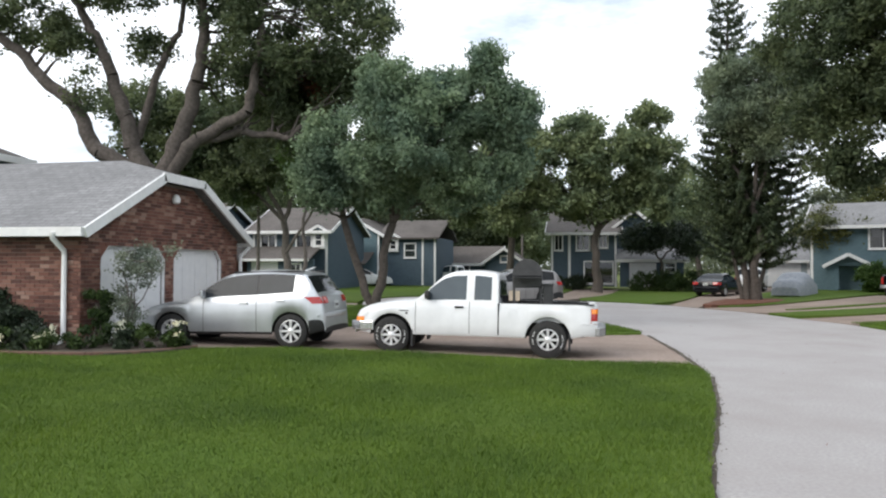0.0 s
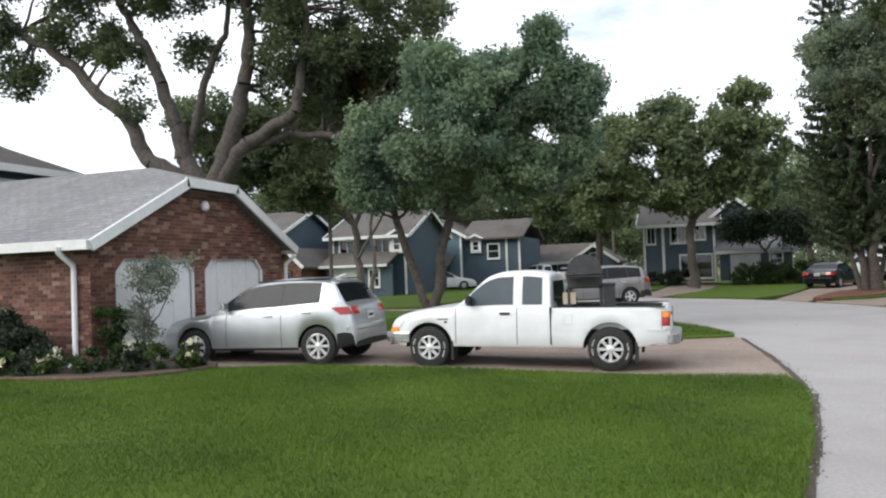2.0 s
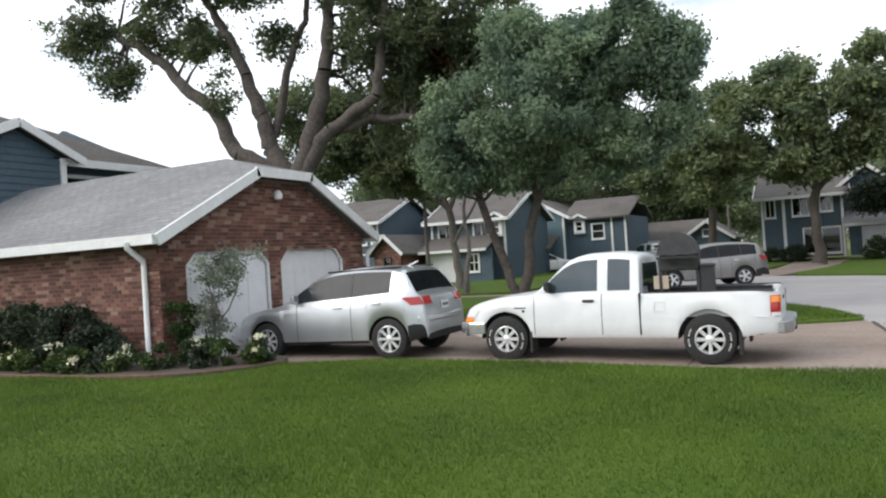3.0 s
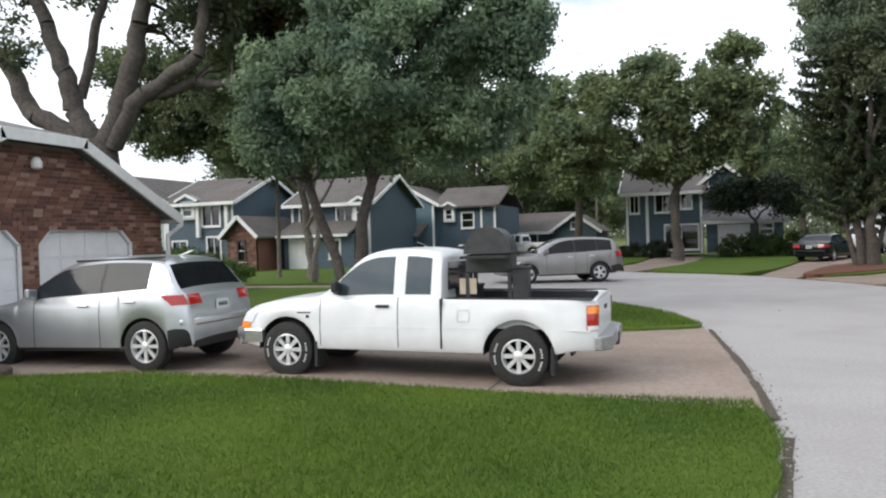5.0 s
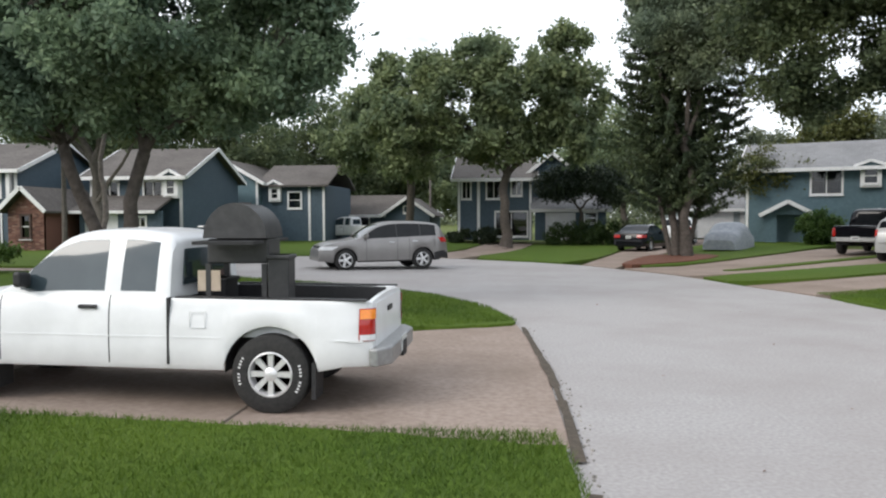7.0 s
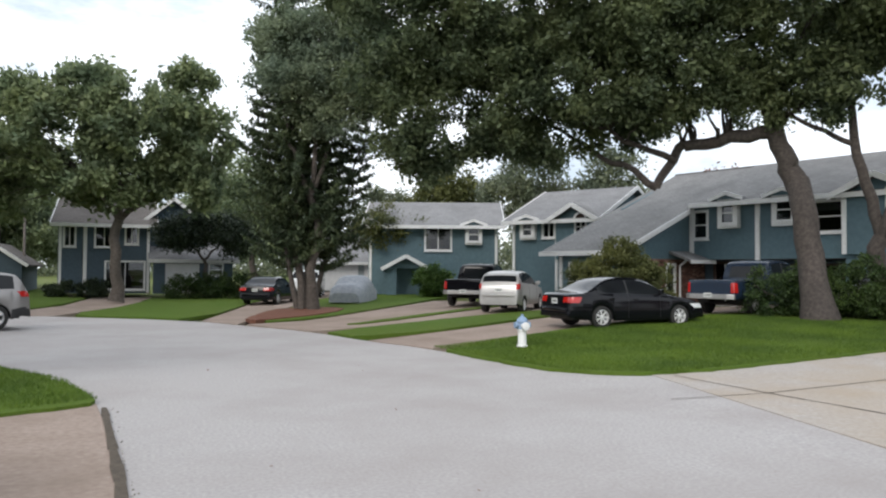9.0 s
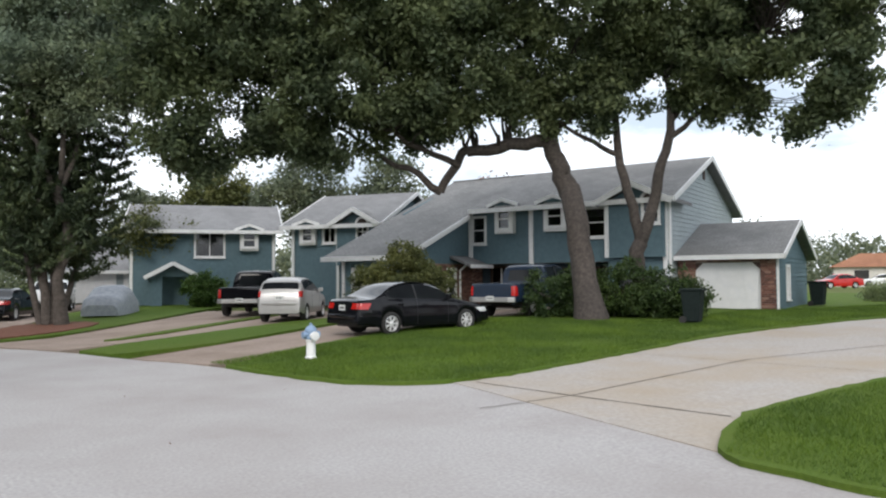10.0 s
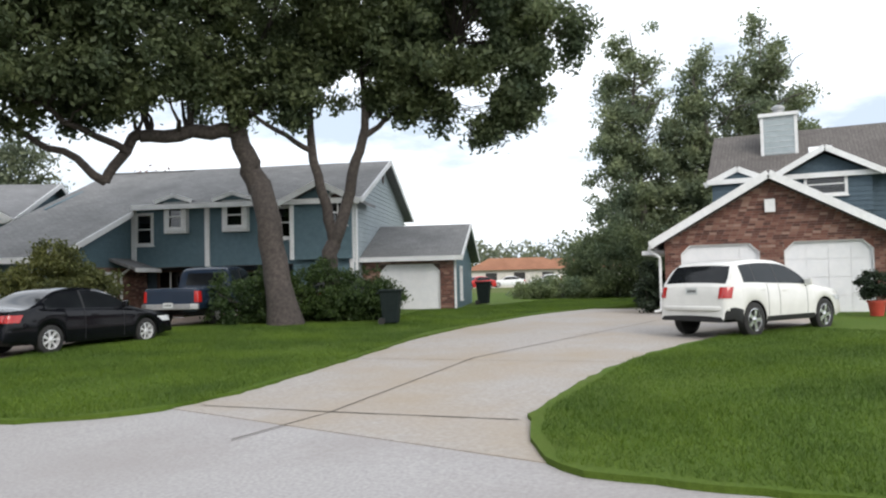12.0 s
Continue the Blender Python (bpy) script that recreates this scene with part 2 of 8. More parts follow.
# ---------------------------------------------------------------- mesh helpers
class Build:
    """Collects vertices and faces for one mesh."""

    def __init__(self):
        self.v, self.f = [], []

    def add(self, verts, faces):
        n = len(self.v)
        self.v += [tuple(p) for p in verts]
        self.f += [tuple(n + i for i in f) for f in faces]
        return self

    def box(self, x0, x1, y0, y1, z0, z1, m=None):
        p = [(x, y, z) for z in (z0, z1) for x, y in ((x0, y0), (x1, y0), (x1, y1), (x0, y1))]
        if m is not None:
            p = [m @ Vector(q) for q in p]
        return self.add(p, [(3, 2, 1, 0), (4, 5, 6, 7), (0, 1, 5, 4), (1, 2, 6, 5), (2, 3, 7, 6), (3, 0, 4, 7)])

    def solid(self, pts, d):
        """A polygon of points drawn out by the vector d."""
        n = len(pts)
        a = [Vector(p) for p in pts]
        b = [p + Vector(d) for p in a]
        return self.add(a + b, [tuple(range(n))[::-1], tuple(range(n, 2 * n))] + [(i, (i + 1) % n, n + (i + 1) % n, n + i) for i in range(n)])

    def beam(self, a, b, w, h, up=(0, 0, 1)):
        """A bar from a to b with width w and height h."""
        a, b = Vector(a), Vector(b)
        d = (b - a).normalized()
        s = d.cross(Vector(up))
        s = s.normalized() if s.length > 1e-4 else Vector((1, 0, 0))
        u = s.cross(d).normalized()
        c = [s * (w / 2) * i + u * (h / 2) * j for i, j in ((-1, -1), (1, -1), (1, 1), (-1, 1))]
        return self.add([a + k for k in c] + [b + k for k in c], [(0, 1, 2, 3), (7, 6, 5, 4), (0, 4, 5, 1), (1, 5, 6, 2), (2, 6, 7, 3), (3, 7, 4, 0)])

    def tube(self, pts, radii, n=8):
        pts = [Vector(p) for p in pts]
        start = len(self.v)
        side = None
        for i, p in enumerate(pts):
            d = (pts[min(i + 1, len(pts) - 1)] - pts[max(i - 1, 0)]).normalized()
            if side is None:
                side = d.orthogonal().normalized()
            side = (side - d * side.dot(d)).normalized()
            up = d.cross(side)
            for k in range(n):
                a = 2 * math.pi * k / n
                self.v.append(tuple(p + (side * math.cos(a) + up * math.sin(a)) * radii[i]))
        for i in range(len(pts) - 1):
            for k in range(n):
                a, b = start + i * n + k, start + i * n + (k + 1) % n
                self.f.append((a, b, b + n, a + n))
        self.f.append(tuple(range(start, start + n))[::-1])
        e = start + (len(pts) - 1) * n
        self.f.append(tuple(range(e, e + n)))
        return self

    def lathe(self, profile, n=24, m=None):
        """A profile of (radius, height) turned about z."""
        start = len(self.v)
        for r, z in profile:
            for k in range(n):
                a = 2 * math.pi * k / n
                p = Vector((r * math.cos(a), r * math.sin(a), z))
                self.v.append(tuple(m @ p if m is not None else p))
        for i in range(len(profile) - 1):
            for k in range(n):
                a, b = start + i * n + k, start + i * n + (k + 1) % n
                self.f.append((a, b, b + n, a + n))
        self.f.append(tuple(range(start, start + n))[::-1])
        e = start + (len(profile) - 1) * n
        self.f.append(tuple(range(e, e + n)))
        return self


def part(name, shape, material, parent=None, label="", smooth=0, bevel=0.0):
    """One mesh object from a Build, under its thing. smooth: the angle under which edges are rounded."""
    me = bpy.data.meshes.new(name)
    me.from_pydata(shape.v, [], shape.f)
    me.materials.append(material)
    if smooth:
        me.shade_smooth()
        me.set_sharp_from_angle(angle=radians(smooth))
    ob = new(name, me)
    if parent:
        ob.parent = parent
    if bevel:
        bv = ob.modifiers.new("bevel", "BEVEL")
        bv.width, bv.segments, bv.limit_method = bevel, 2, "ANGLE"
    if label:
        tagged(ob, label)
    return ob


def thing(name, label, category, m=None, group="", kind=""):
    ob = tagged(new(name), label, category, group, kind)
    ob.empty_display_size = 0.2
    if m is not None:
        ob.matrix_world = m
    return ob


# ---------------------------------------------------------------- ground
def clamp01(v):
    return max(0.0, min(1.0, v))


def height(x, y):
    """The lie of the land: the street is low, and the plots rise gently on both sides."""
    return 0.2 * clamp01((2 - x) / 10) + 0.4 * clamp01((x - 10) / 20) + 0.1 * clamp01((y - 45) / 20) + 0.12 * clamp01((y - 23) / 6) * clamp01((x - 11) / 6)


def clip_cell(poly, x0, x1, y0, y1):
    for axis, lim, sign in ((0, x0, 1), (0, x1, -1), (1, y0, 1), (1, y1, -1)):
        out = []
        for i, p in enumerate(poly):
            q = poly[(i + 1) % len(poly)]
            a, b = sign * (p[axis] - lim), sign * (q[axis] - lim)
            if a >= 0:
                out.append(p)
            if a * b < 0:
                t = a / (a - b)
                out.append((p[0] + t * (q[0] - p[0]), p[1] + t * (q[1] - p[1])))
        poly = out
        if len(poly) < 3:
            return []
    return poly


def smooth_outline(poly, rounds=2):
    for _ in range(rounds):
        out = []
        for i, p in enumerate(poly):
            q = poly[(i + 1) % len(poly)]
            out += [(0.75 * p[0] + 0.25 * q[0], 0.75 * p[1] + 0.25 * q[1]), (0.25 * p[0] + 0.75 * q[0], 0.25 * p[1] + 0.75 * q[1])]
        poly = out
    return poly


def draped(name, poly, rise, material, label, category, skirt=0.15, cell=2.0, ragged=0.0, round_corners=1):
    """A surface laid over the land within an outline, with an upright edge down to the ground."""
    poly = smooth_outline(poly, round_corners)
    if ragged:
        fine = []
        for i, p in enumerate(poly):
            q = poly[(i + 1) % len(poly)]
            n = max(1, int(math.dist(p, q) / 0.25)) if math.dist(p, q) < 40 else 1
            for k in range(n):
                t = k / n
                x, y = p[0] + t * (q[0] - p[0]), p[1] + t * (q[1] - p[1])
                fine.append((x + random.uniform(-ragged, ragged), y + random.uniform(-ragged, ragged)))
        poly = fine
    area = sum(p[0] * poly[(i + 1) % len(poly)][1] - p[1] * poly[(i + 1) % len(poly)][0] for i, p in enumerate(poly))
    if area < 0:
        poly = poly[::-1]
    b = Build()
    xs, ys = [p[0] for p in poly], [p[1] for p in poly]
    x = math.floor(min(xs) / cell) * cell
    while x < max(xs):
        y = math.floor(min(ys) / cell) * cell
        while y < max(ys):
            c = clip_cell(poly, x, x + cell, y, y + cell)
            if c:
                b.add([(px, py, height(px, py) + rise) for px, py in c], [tuple(range(len(c)))])
            y += cell
        x += cell
    for i, p in enumerate(poly):
        q = poly[(i + 1) % len(poly)]
        zp, zq = height(*p) + rise, height(*q) + rise
        b.add([(*p, zp), (*p, zp - skirt), (*q, zq - skirt), (*q, zq)], [(0, 1, 2, 3)])
    seen, remap, verts = {}, [], []
    for v in b.v:
        key = (round(v[0], 3), round(v[1], 3), round(v[2], 3))
        if key not in seen:
            seen[key] = len(verts)
            verts.append(v)
        remap.append(seen[key])
    faces = []
    for f_ in b.f:
        q = [remap[i] for i in f_]
        q = [i for k, i in enumerate(q) if i != q[k - 1]]
        if len(set(q)) == len(q) >= 3:
            faces.append(tuple(q))
    b.v, b.f = verts, faces
    ob = part(name, b, material)
    return tagged(ob, label, category, kind="structure")


g = Build()
gx = [-1500, -500, -200, -100, -70] + list(range(-60, 81, 4)) + [100, 140, 250, 600, 1500]
gy = [-1500, -400, -120, -60] + list(range(-40, 101, 4)) + [120, 160, 300, 700, 1500]
g.v = [(x, y, height(x, y) - 0.13) for y in gy for x in gx]
nx = len(gx)
g.f = [(j * nx + i, j * nx + i + 1, (j + 1) * nx + i + 1, (j + 1) * nx + i) for j in range(len(gy) - 1) for i in range(nx - 1)]
tagged(part("ground", g, FIELD), "wide flat ground of rough grass reaching the horizon", "ground", kind="structure")

draped("road", [(2.2, -60), (2.4, -10), (2.6, 0), (3.0, 6.7), (3.7, 10.6), (4.0, 15.3), (3.9, 17.1), (3.4, 21.2), (2.9, 23.6), (1.6, 25.9), (-0.4, 27.4), (-2.3, 28.2),
                (-5, 29.0), (-7.5, 31), (-8.5, 34.5), (-8.2, 38.5), (-6.6, 41.3), (-3, 42.2), (0.1, 42.2), (3.3, 40.4), (5.9, 37.8), (6.6, 36.3), (8.7, 32.3), (9.4, 29.2),
                (10.3, 26.8), (10.7, 23.7), (11.3, 22.0), (12.6, 21.1), (12.8, 19), (12.8, 16.4), (11.0, 15.3), (10.9, 14.2), (10.6, 8), (10.2, -10), (10, -60)],
       0.0, ROAD, "pale worn concrete street with a turning bulb", "road", round_corners=1)


def driveway(poly, label, rise=0.012, material=None):
    return draped("driveway", poly, rise, material or DRIVE, label, "driveway", round_corners=0, cell=1.5)


def lawn(poly, label, rise=0.06):
    return draped("lawn", poly, rise, GRASS, label, "lawn", ragged=0.035)


driveway([(4.02, 14.4), (3.95, 16.2), (3.85, 18.5), (3.5, 21.3), (1.8, 20.3), (-7.6, 20.2), (-7.6, 12.6), (-5.2, 13.6), (-3.8, 14.4)], "stained tan concrete driveway leading to the brick garage")
driveway([(11.2, 15.2), (12.6, 15.7), (13.6, 16.1), (22.5, 14.8), (24.5, 13.5), (27, 12.8), (30.3, 12.4), (30.3, 10.6), (34, 10.6), (34, 20.5), (30.5, 21.9), (23.2, 22.8), (16.5, 21.7), (12.4, 21.3)], "broad pale concrete driveway with dark joints", material=DRIVE_PALE)
driveway([(-1.6, 42.0), (0.7, 41.9), (3.2, 50), (4.2, 60), (1.0, 60), (0.3, 50)], "short pale driveway to the far blue house")
driveway([(5.9, 38.1), (6.9, 36.0), (9.4, 44), (14, 55), (22, 60), (20, 63), (14, 62), (10, 54)], "pale driveway beside the pine")
driveway([(8.7, 32.4), (7.2, 35.9), (9.4, 37.2), (18, 46.5), (21.4, 43), (21.4, 36.9)], "brown-stained double driveway")
driveway([(10.4, 26.7), (9.5, 29.1), (20.5, 34.6), (29, 34.6), (29, 30.8), (21, 31)], "brown-stained driveway of the dark saloon car")
draped("path", [(-7.6, 30.3), (-7.9, 31.7), (-24, 32.0), (-24, 30.6)], 0.02, DRIVE, "narrow pale concrete path across the grass", "path", round_corners=0)

lawn([(2.35, -60), (2.45, -10), (2.65, 0), (3.05, 6.7), (3.72, 10.6), (4.05, 13.4), (3.9, 14.55), (-3.8, 14.6), (-5.4, 13.7), (-7.0, 12.2), (-60, 12.2), (-60, -60)], "mown green front lawn beside the street")
lawn([(3.45, 21.0), (3.5, 21.4), (2.85, 23.6), (1.5, 25.9), (-0.4, 27.3), (-2.3, 28.1), (-5, 28.9), (-7.3, 30.1), (-30, 30.3), (-30, 20.4), (1.8, 20.4)], "rounded green lawn behind the driveway")
lawn([(-8.0, 31.8), (-8.6, 34.5), (-8.3, 38.5), (-6.7, 41.35), (-3, 42.3), (-1.7, 42.3), (0.2, 50), (0.9, 60), (-10, 90), (-70, 90), (-70, 32.2)], "green lawn in front of the far blue houses")
lawn([(0.9, 42.2), (3.3, 40.6), (5.8, 38.2), (9.9, 54), (13.8, 62), (4.4, 60), (3.4, 50)], "green lawn in front of the corner house")
lawn([(7.5, 36.3), (9.3, 37.4), (17.9, 46.7), (26, 58), (22, 60), (14.2, 55), (9.6, 44)], "green strip of lawn round the pine")
lawn([(8.8, 32.2), (9.5, 29.3), (20.3, 34.8), (21.2, 36.7), (15, 35)], "narrow green lawn between two driveways")
lawn([(10.1, 34.6), (11.0, 34.5), (18.5, 39.6), (18.5, 40.3)], "thin strip of grass within the driveway")
lawn([(10.3, 26.6), (10.65, 23.6), (11.1, 21.7), (12.5, 20.7), (16.5, 21.15), (22.7, 22.1), (30.5, 21.4), (38, 19.4), (60, 17), (60, 60), (34, 60), (29.2, 34.7), (29.2, 30.7), (21, 30.9)], "green corner lawn under the oak")
lawn([(10.92, 15.33), (10.88, 14.2), (10.65, 8), (10.25, -10), (10.05, -60), (70, -60), (70, 12), (30.3, 12.3), (27, 12.7), (24.5, 13.4), (22.3, 15.0), (17.9, 16.18), (13.3, 16.3), (12.28, 16.0)], "mown green lawn of the house with the white car")
draped("mulch_bed", [(6.9, 36.1), (9.6, 38.6), (12.2, 42.0), (12.0, 44.6), (9.8, 45.0), (8.6, 42)], 0.1, MULCH, "red bark mulch bed round the pine's foot", "flower bed", ragged=0.05)
draped("flower_bed", [(-5.3, 13.75), (-5.9, 12.35), (-7.2, 11.75), (-16, 11.6), (-16, 13.18), (-7.62, 13.18), (-7.62, 13.75), (-6.1, 14.5)], 0.1, SOIL, "dark soil flower bed along the brick garage", "flower bed", ragged=0.03)


def strip(name, pts, width, rise, material, label, category):
    b = Build()
    for p, q in zip(pts, pts[1:]):
        d = Vector((q[0] - p[0], q[1] - p[1], 0)).normalized()
        s = Vector((-d.y, d.x, 0)) * width / 2
        n = max(1, int(math.dist(p, q) / 0.6))
        for k in range(n):
            a, c = [Vector((p[0] + (q[0] - p[0]) * t, p[1] + (q[1] - p[1]) * t, 0)) for t in (k / n, (k + 1) / n)]
            wob = [s * random.uniform(0.6, 1.4) for _ in range(2)]
            quad = [a - wob[0], c - wob[1], c + wob[1], a + wob[0]]
            b.add([(v.x, v.y, height(v.x, v.y) + rise) for v in quad], [(0, 1, 2, 3)])
    return tagged(part(name, b, material), label, category, kind="structure")


strip("joint", [(12.6, 20.7), (12.7, 18.7), (12.9, 16.3)], 0.035, 0.018, JOINT, "dark open joint across the drive mouth", "joint")
strip("joint", [(11.1, 18.9), (12.7, 18.7), (18.1, 19.0), (29.5, 16.5)], 0.03, 0.018, JOINT, "dark joint along the broad driveway", "joint")
strip("joint", [(17.5, 21.6), (18.0, 16.1)], 0.02, 0.018, JOINT, "fine joint across the broad driveway", "joint")
for xj in (1.0, -2.2, -5.2):
    strip("joint", [(xj, 14.7), (xj, 20.2)], 0.025, 0.018, JOINT, "dark joint across the stained driveway", "joint")
strip("road_edge", [(4.06, 14.0), (4.04, 15.3), (3.95, 17.1), (3.62, 20.9)], 0.09, 0.022, SOIL, "dirty gap between driveway and street", "edge")
strip("road_edge", [(2.7, 0), (3.08, 6.7), (3.76, 10.6), (4.12, 13.4)], 0.1, 0.006, SOIL, "crumbling dark dirt along the lawn's edge", "edge")


# ---------------------------------------------------------------- houses
def wpart(name, shape, material, parent, label="", smooth=0, bevel=0.0):
    """A part whose mesh is given in the world's coordinates."""
    ob = part(name, shape, material, None, label, smooth, bevel)
    ob.parent = parent
    m = parent.matrix_basis.copy()
    if parent.parent:
        m = parent.parent.matrix_basis @ parent.matrix_parent_inverse @ m
    ob.matrix_parent_inverse = m.inverted()
    return ob


class Face:
    """One upright wall from p to q; s runs along it, d outwards (to the right hand of p to q)."""

    def __init__(self, p, q):
        self.p, self.q = Vector((*p, 0)), Vector((*q, 0))
        self.len = (self.q - self.p).length
        self.a = (self.q - self.p).normalized()
        self.n = Vector((self.a.y, -self.a.x, 0))

    def at(self, s, z, d=0.0):
        return self.p + self.a * s + self.n * d + Vector((0, 0, z))

    def box(self, b, s0, s1, z0, z1, d0, d1):
        b.solid([self.at(s0, z0, d0), self.at(s1, z0, d0), self.at(s1, z1, d0), self.at(s0, z1, d0)], self.n * (d1 - d0))

    def flat(self, b, pts, d0, d1):
        b.solid([self.at(s, z, d0) for s, z in pts], self.n * (d1 - d0))


def extent(profile, z):
    """The stretch of a wall that is at least z high, for a top outline of (s, z)."""
    xs = []
    for (s0, z0), (s1, z1) in zip(profile, profile[1:]):
        if z0 >= z:
            xs.append(s0)
        if z1 >= z:
            xs.append(s1)
        if (z0 - z) * (z1 - z) < 0:
            xs.append(s0 + (s1 - s0) * (z - z0) / (z1 - z0))
    return (min(xs), max(xs)) if xs else None


def wall(parent, face, z0, profile, openings, material, siding=0.19, base=None, name="wall"):
    """A wall 0.14 thick with its openings cut through, and lapped boards on it."""
    top = profile if isinstance(profile, list) else [(0, profile), (face.len, profile)]
    zlow = min(z for _, z in top)
    b = Build()
    cuts = sorted({z0, zlow} | {z for o in openings for z in o[2:4] if z0 < z < zlow})
    for za, zb in zip(cuts, cuts[1:]):
        s = 0.0
        for o in sorted(o for o in openings if o[2] < zb - 1e-3 and o[3] > za + 1e-3):
            if o[0] > s + 1e-3:
                face.box(b, s, o[0], za, zb, -0.14, 0)
            s = o[1]
        if s < face.len - 1e-3:
            face.box(b, s, face.len, za, zb, -0.14, 0)
    if len(top) > 2:
        face.flat(b, [(0, zlow)] + [p for p in top if p[1] > zlow + 1e-3] + [(face.len, zlow)], -0.14, 0)
    w = wpart(name, b, base or material, parent)
    if siding:
        b = Build()
        z = z0
        ztop = max(t for _, t in top)
        while z < ztop - 0.03:
            zt = min(z + siding, ztop)
            e = extent(top, min(zt, ztop - 0.02))
            if e:
                spans = [e]
                for o in openings:
                    if o[2] < zt - 0.02 and o[3] > z + 0.02:
                        spans = [t for u in spans for t in ((u[0], min(u[1], o[0])), (max(u[0], o[1]), u[1])) if t[1] - t[0] > 0.03]
                for s0, s1 in spans:
                    b.add([face.at(s0, z, 0.001), face.at(s1, z, 0.001), face.at(s1, z, 0.03), face.at(s0, z, 0.03),
                           face.at(s0, zt, 0.001), face.at(s1, zt, 0.001), face.at(s1, zt, 0.008), face.at(s0, zt, 0.008)],
                          [(0, 1, 2, 3), (7, 6, 5, 4), (3, 2, 6, 7), (0, 3, 7, 4), (1, 5, 6, 2)])
            z = zt
        wpart("siding", b, material, parent)
    return w


def frame_bars(face, b, s0, s1, z0, z1, w, d0, d1):
    face.box(b, s0, s1, z0, z0 + w, d0, d1)
    face.box(b, s0, s1, z1 - w, z1, d0, d1)
    face.box(b, s0, s0 + w, z0 + w, z1 - w, d0, d1)
    face.box(b, s1 - w, s1, z0 + w, z1 - w, d0, d1)


def window(parent, face, s0, s1, z0, z1, bars=(0, 1), w=0.11, out=0.07, curtain=0.0, d=0.0, material=None):
    """A white-framed sash window in an opening; bars: upright and level glazing bars."""
    b = Build()
    frame_bars(face, b, s0 - w * 0.6, s1 + w * 0.6, z0 - w * 0.6, z1 + w * 0.6, w, d - 0.02, d + out)
    wf = wpart("window", b, material or TRIM, parent, "white-framed window", bevel=0.008)
    b = Build()
    for k in range(bars[0]):
        s = s0 + (s1 - s0) * (k + 1) / (bars[0] + 1)
        face.box(b, s - 0.025, s + 0.025, z0, z1, d - 0.04, d + 0.01)
    for k in range(bars[1]):
        z = z0 + (z1 - z0) * (k + 1) / (bars[1] + 1)
        face.box(b, s0, s1, z - 0.025, z + 0.025, d - 0.041, d + 0.011)
    if b.v:
        wpart("glazing_bar", b, TRIM, wf)
    b = Build()
    face.box(b, s0, s1, z0, z1, d - 0.065, d - 0.055)
    wpart("pane", b, PANE, wf).visible_shadow = False
    if curtain:
        b = Build()
        n = 14
        pts = [face.at(s0 + (s1 - s0) * k / n, z1 - (z1 - z0) * curtain, d - 0.13 - 0.02 * (k % 2)) for k in range(n + 1)]
        up = Vector((0, 0, (z1 - z0) * curtain))
        b.v = [tuple(p) for p in pts] + [tuple(p + up) for p in pts]
        b.f = [(k, k + 1, n + 2 + k, n + 1 + k) for k in range(n)]
        wpart("curtain", b, CURTAIN, wf)
    b = Build()
    face.box(b, s0 - 0.1, s1 + 0.1, z0 - 0.11, z0 - 0.07, d, d + out + 0.05)
    wpart("sill", b, TRIM, wf)
    return wf


def pilaster(parent, face, s, z0, z1, w=0.16, out=0.09):
    b = Build()
    face.box(b, s - w / 2, s + w / 2, z0, z1, 0.0, out)
    return wpart("trim_board", b, TRIM, parent, "white corner trim board", bevel=0.008)


def bay(parent, face, s0, s1, z0, z1, depth=0.3, gable=0.35):
    """A little boxed window with its own small gabled hood."""
    b = Build()
    face.box(b, s0 - 0.12, s1 + 0.12, z0 - 0.16, z0 - 0.02, 0, depth)
    for s in (s0 - 0.12, s1):
        face.box(b, s, s + 0.12, z0 - 0.02, z1 + 0.1, 0, depth)
    face.box(b, s0 - 0.12, s1 + 0.12, z1 + 0.1, z1 + 0.2, 0, depth)
    wpart("window_box", b, TRIM, parent, "white box window surround", bevel=0.008)
    window(parent, face, s0 + 0.06, s1 - 0.06, z0 + 0.05, z1 + 0.05, (0, 1), 0.1, 0.03, 0.45, depth - 0.02)
    b = Build()
    m = (s0 + s1) / 2
    for e0, e1 in ((s0 - 0.42, m), (s1 + 0.42, m)):
        za, zb = z1 + 0.16, z1 + 0.2 + gable
        b.solid([face.at(e0, za, -0.3), face.at(e1, zb, -0.3), face.at(e1, zb, depth + 0.14), face.at(e0, za, depth + 0.14)], (0, 0, 0.09))
    wpart("hood_roof", b, ROOF_X, parent)
    b = Build()
    for e0, e1 in ((s0 - 0.44, m), (s1 + 0.44, m)):
        za, zb = z1 + 0.14, z1 + 0.18 + gable
        b.beam(face.at(e0, za + 0.05, depth + 0.16), face.at(e1, zb + 0.05, depth + 0.16), 0.05, 0.15)
    wpart("hood_trim", b, TRIM, parent)
    b = Build()
    face.flat(b, [(s0 - 0.3, z1 + 0.2), (s1 + 0.3, z1 + 0.2), (m, z1 + 0.18 + gable)], 0, depth + 0.05)
    wpart("hood_gable", b, SIDING, parent)


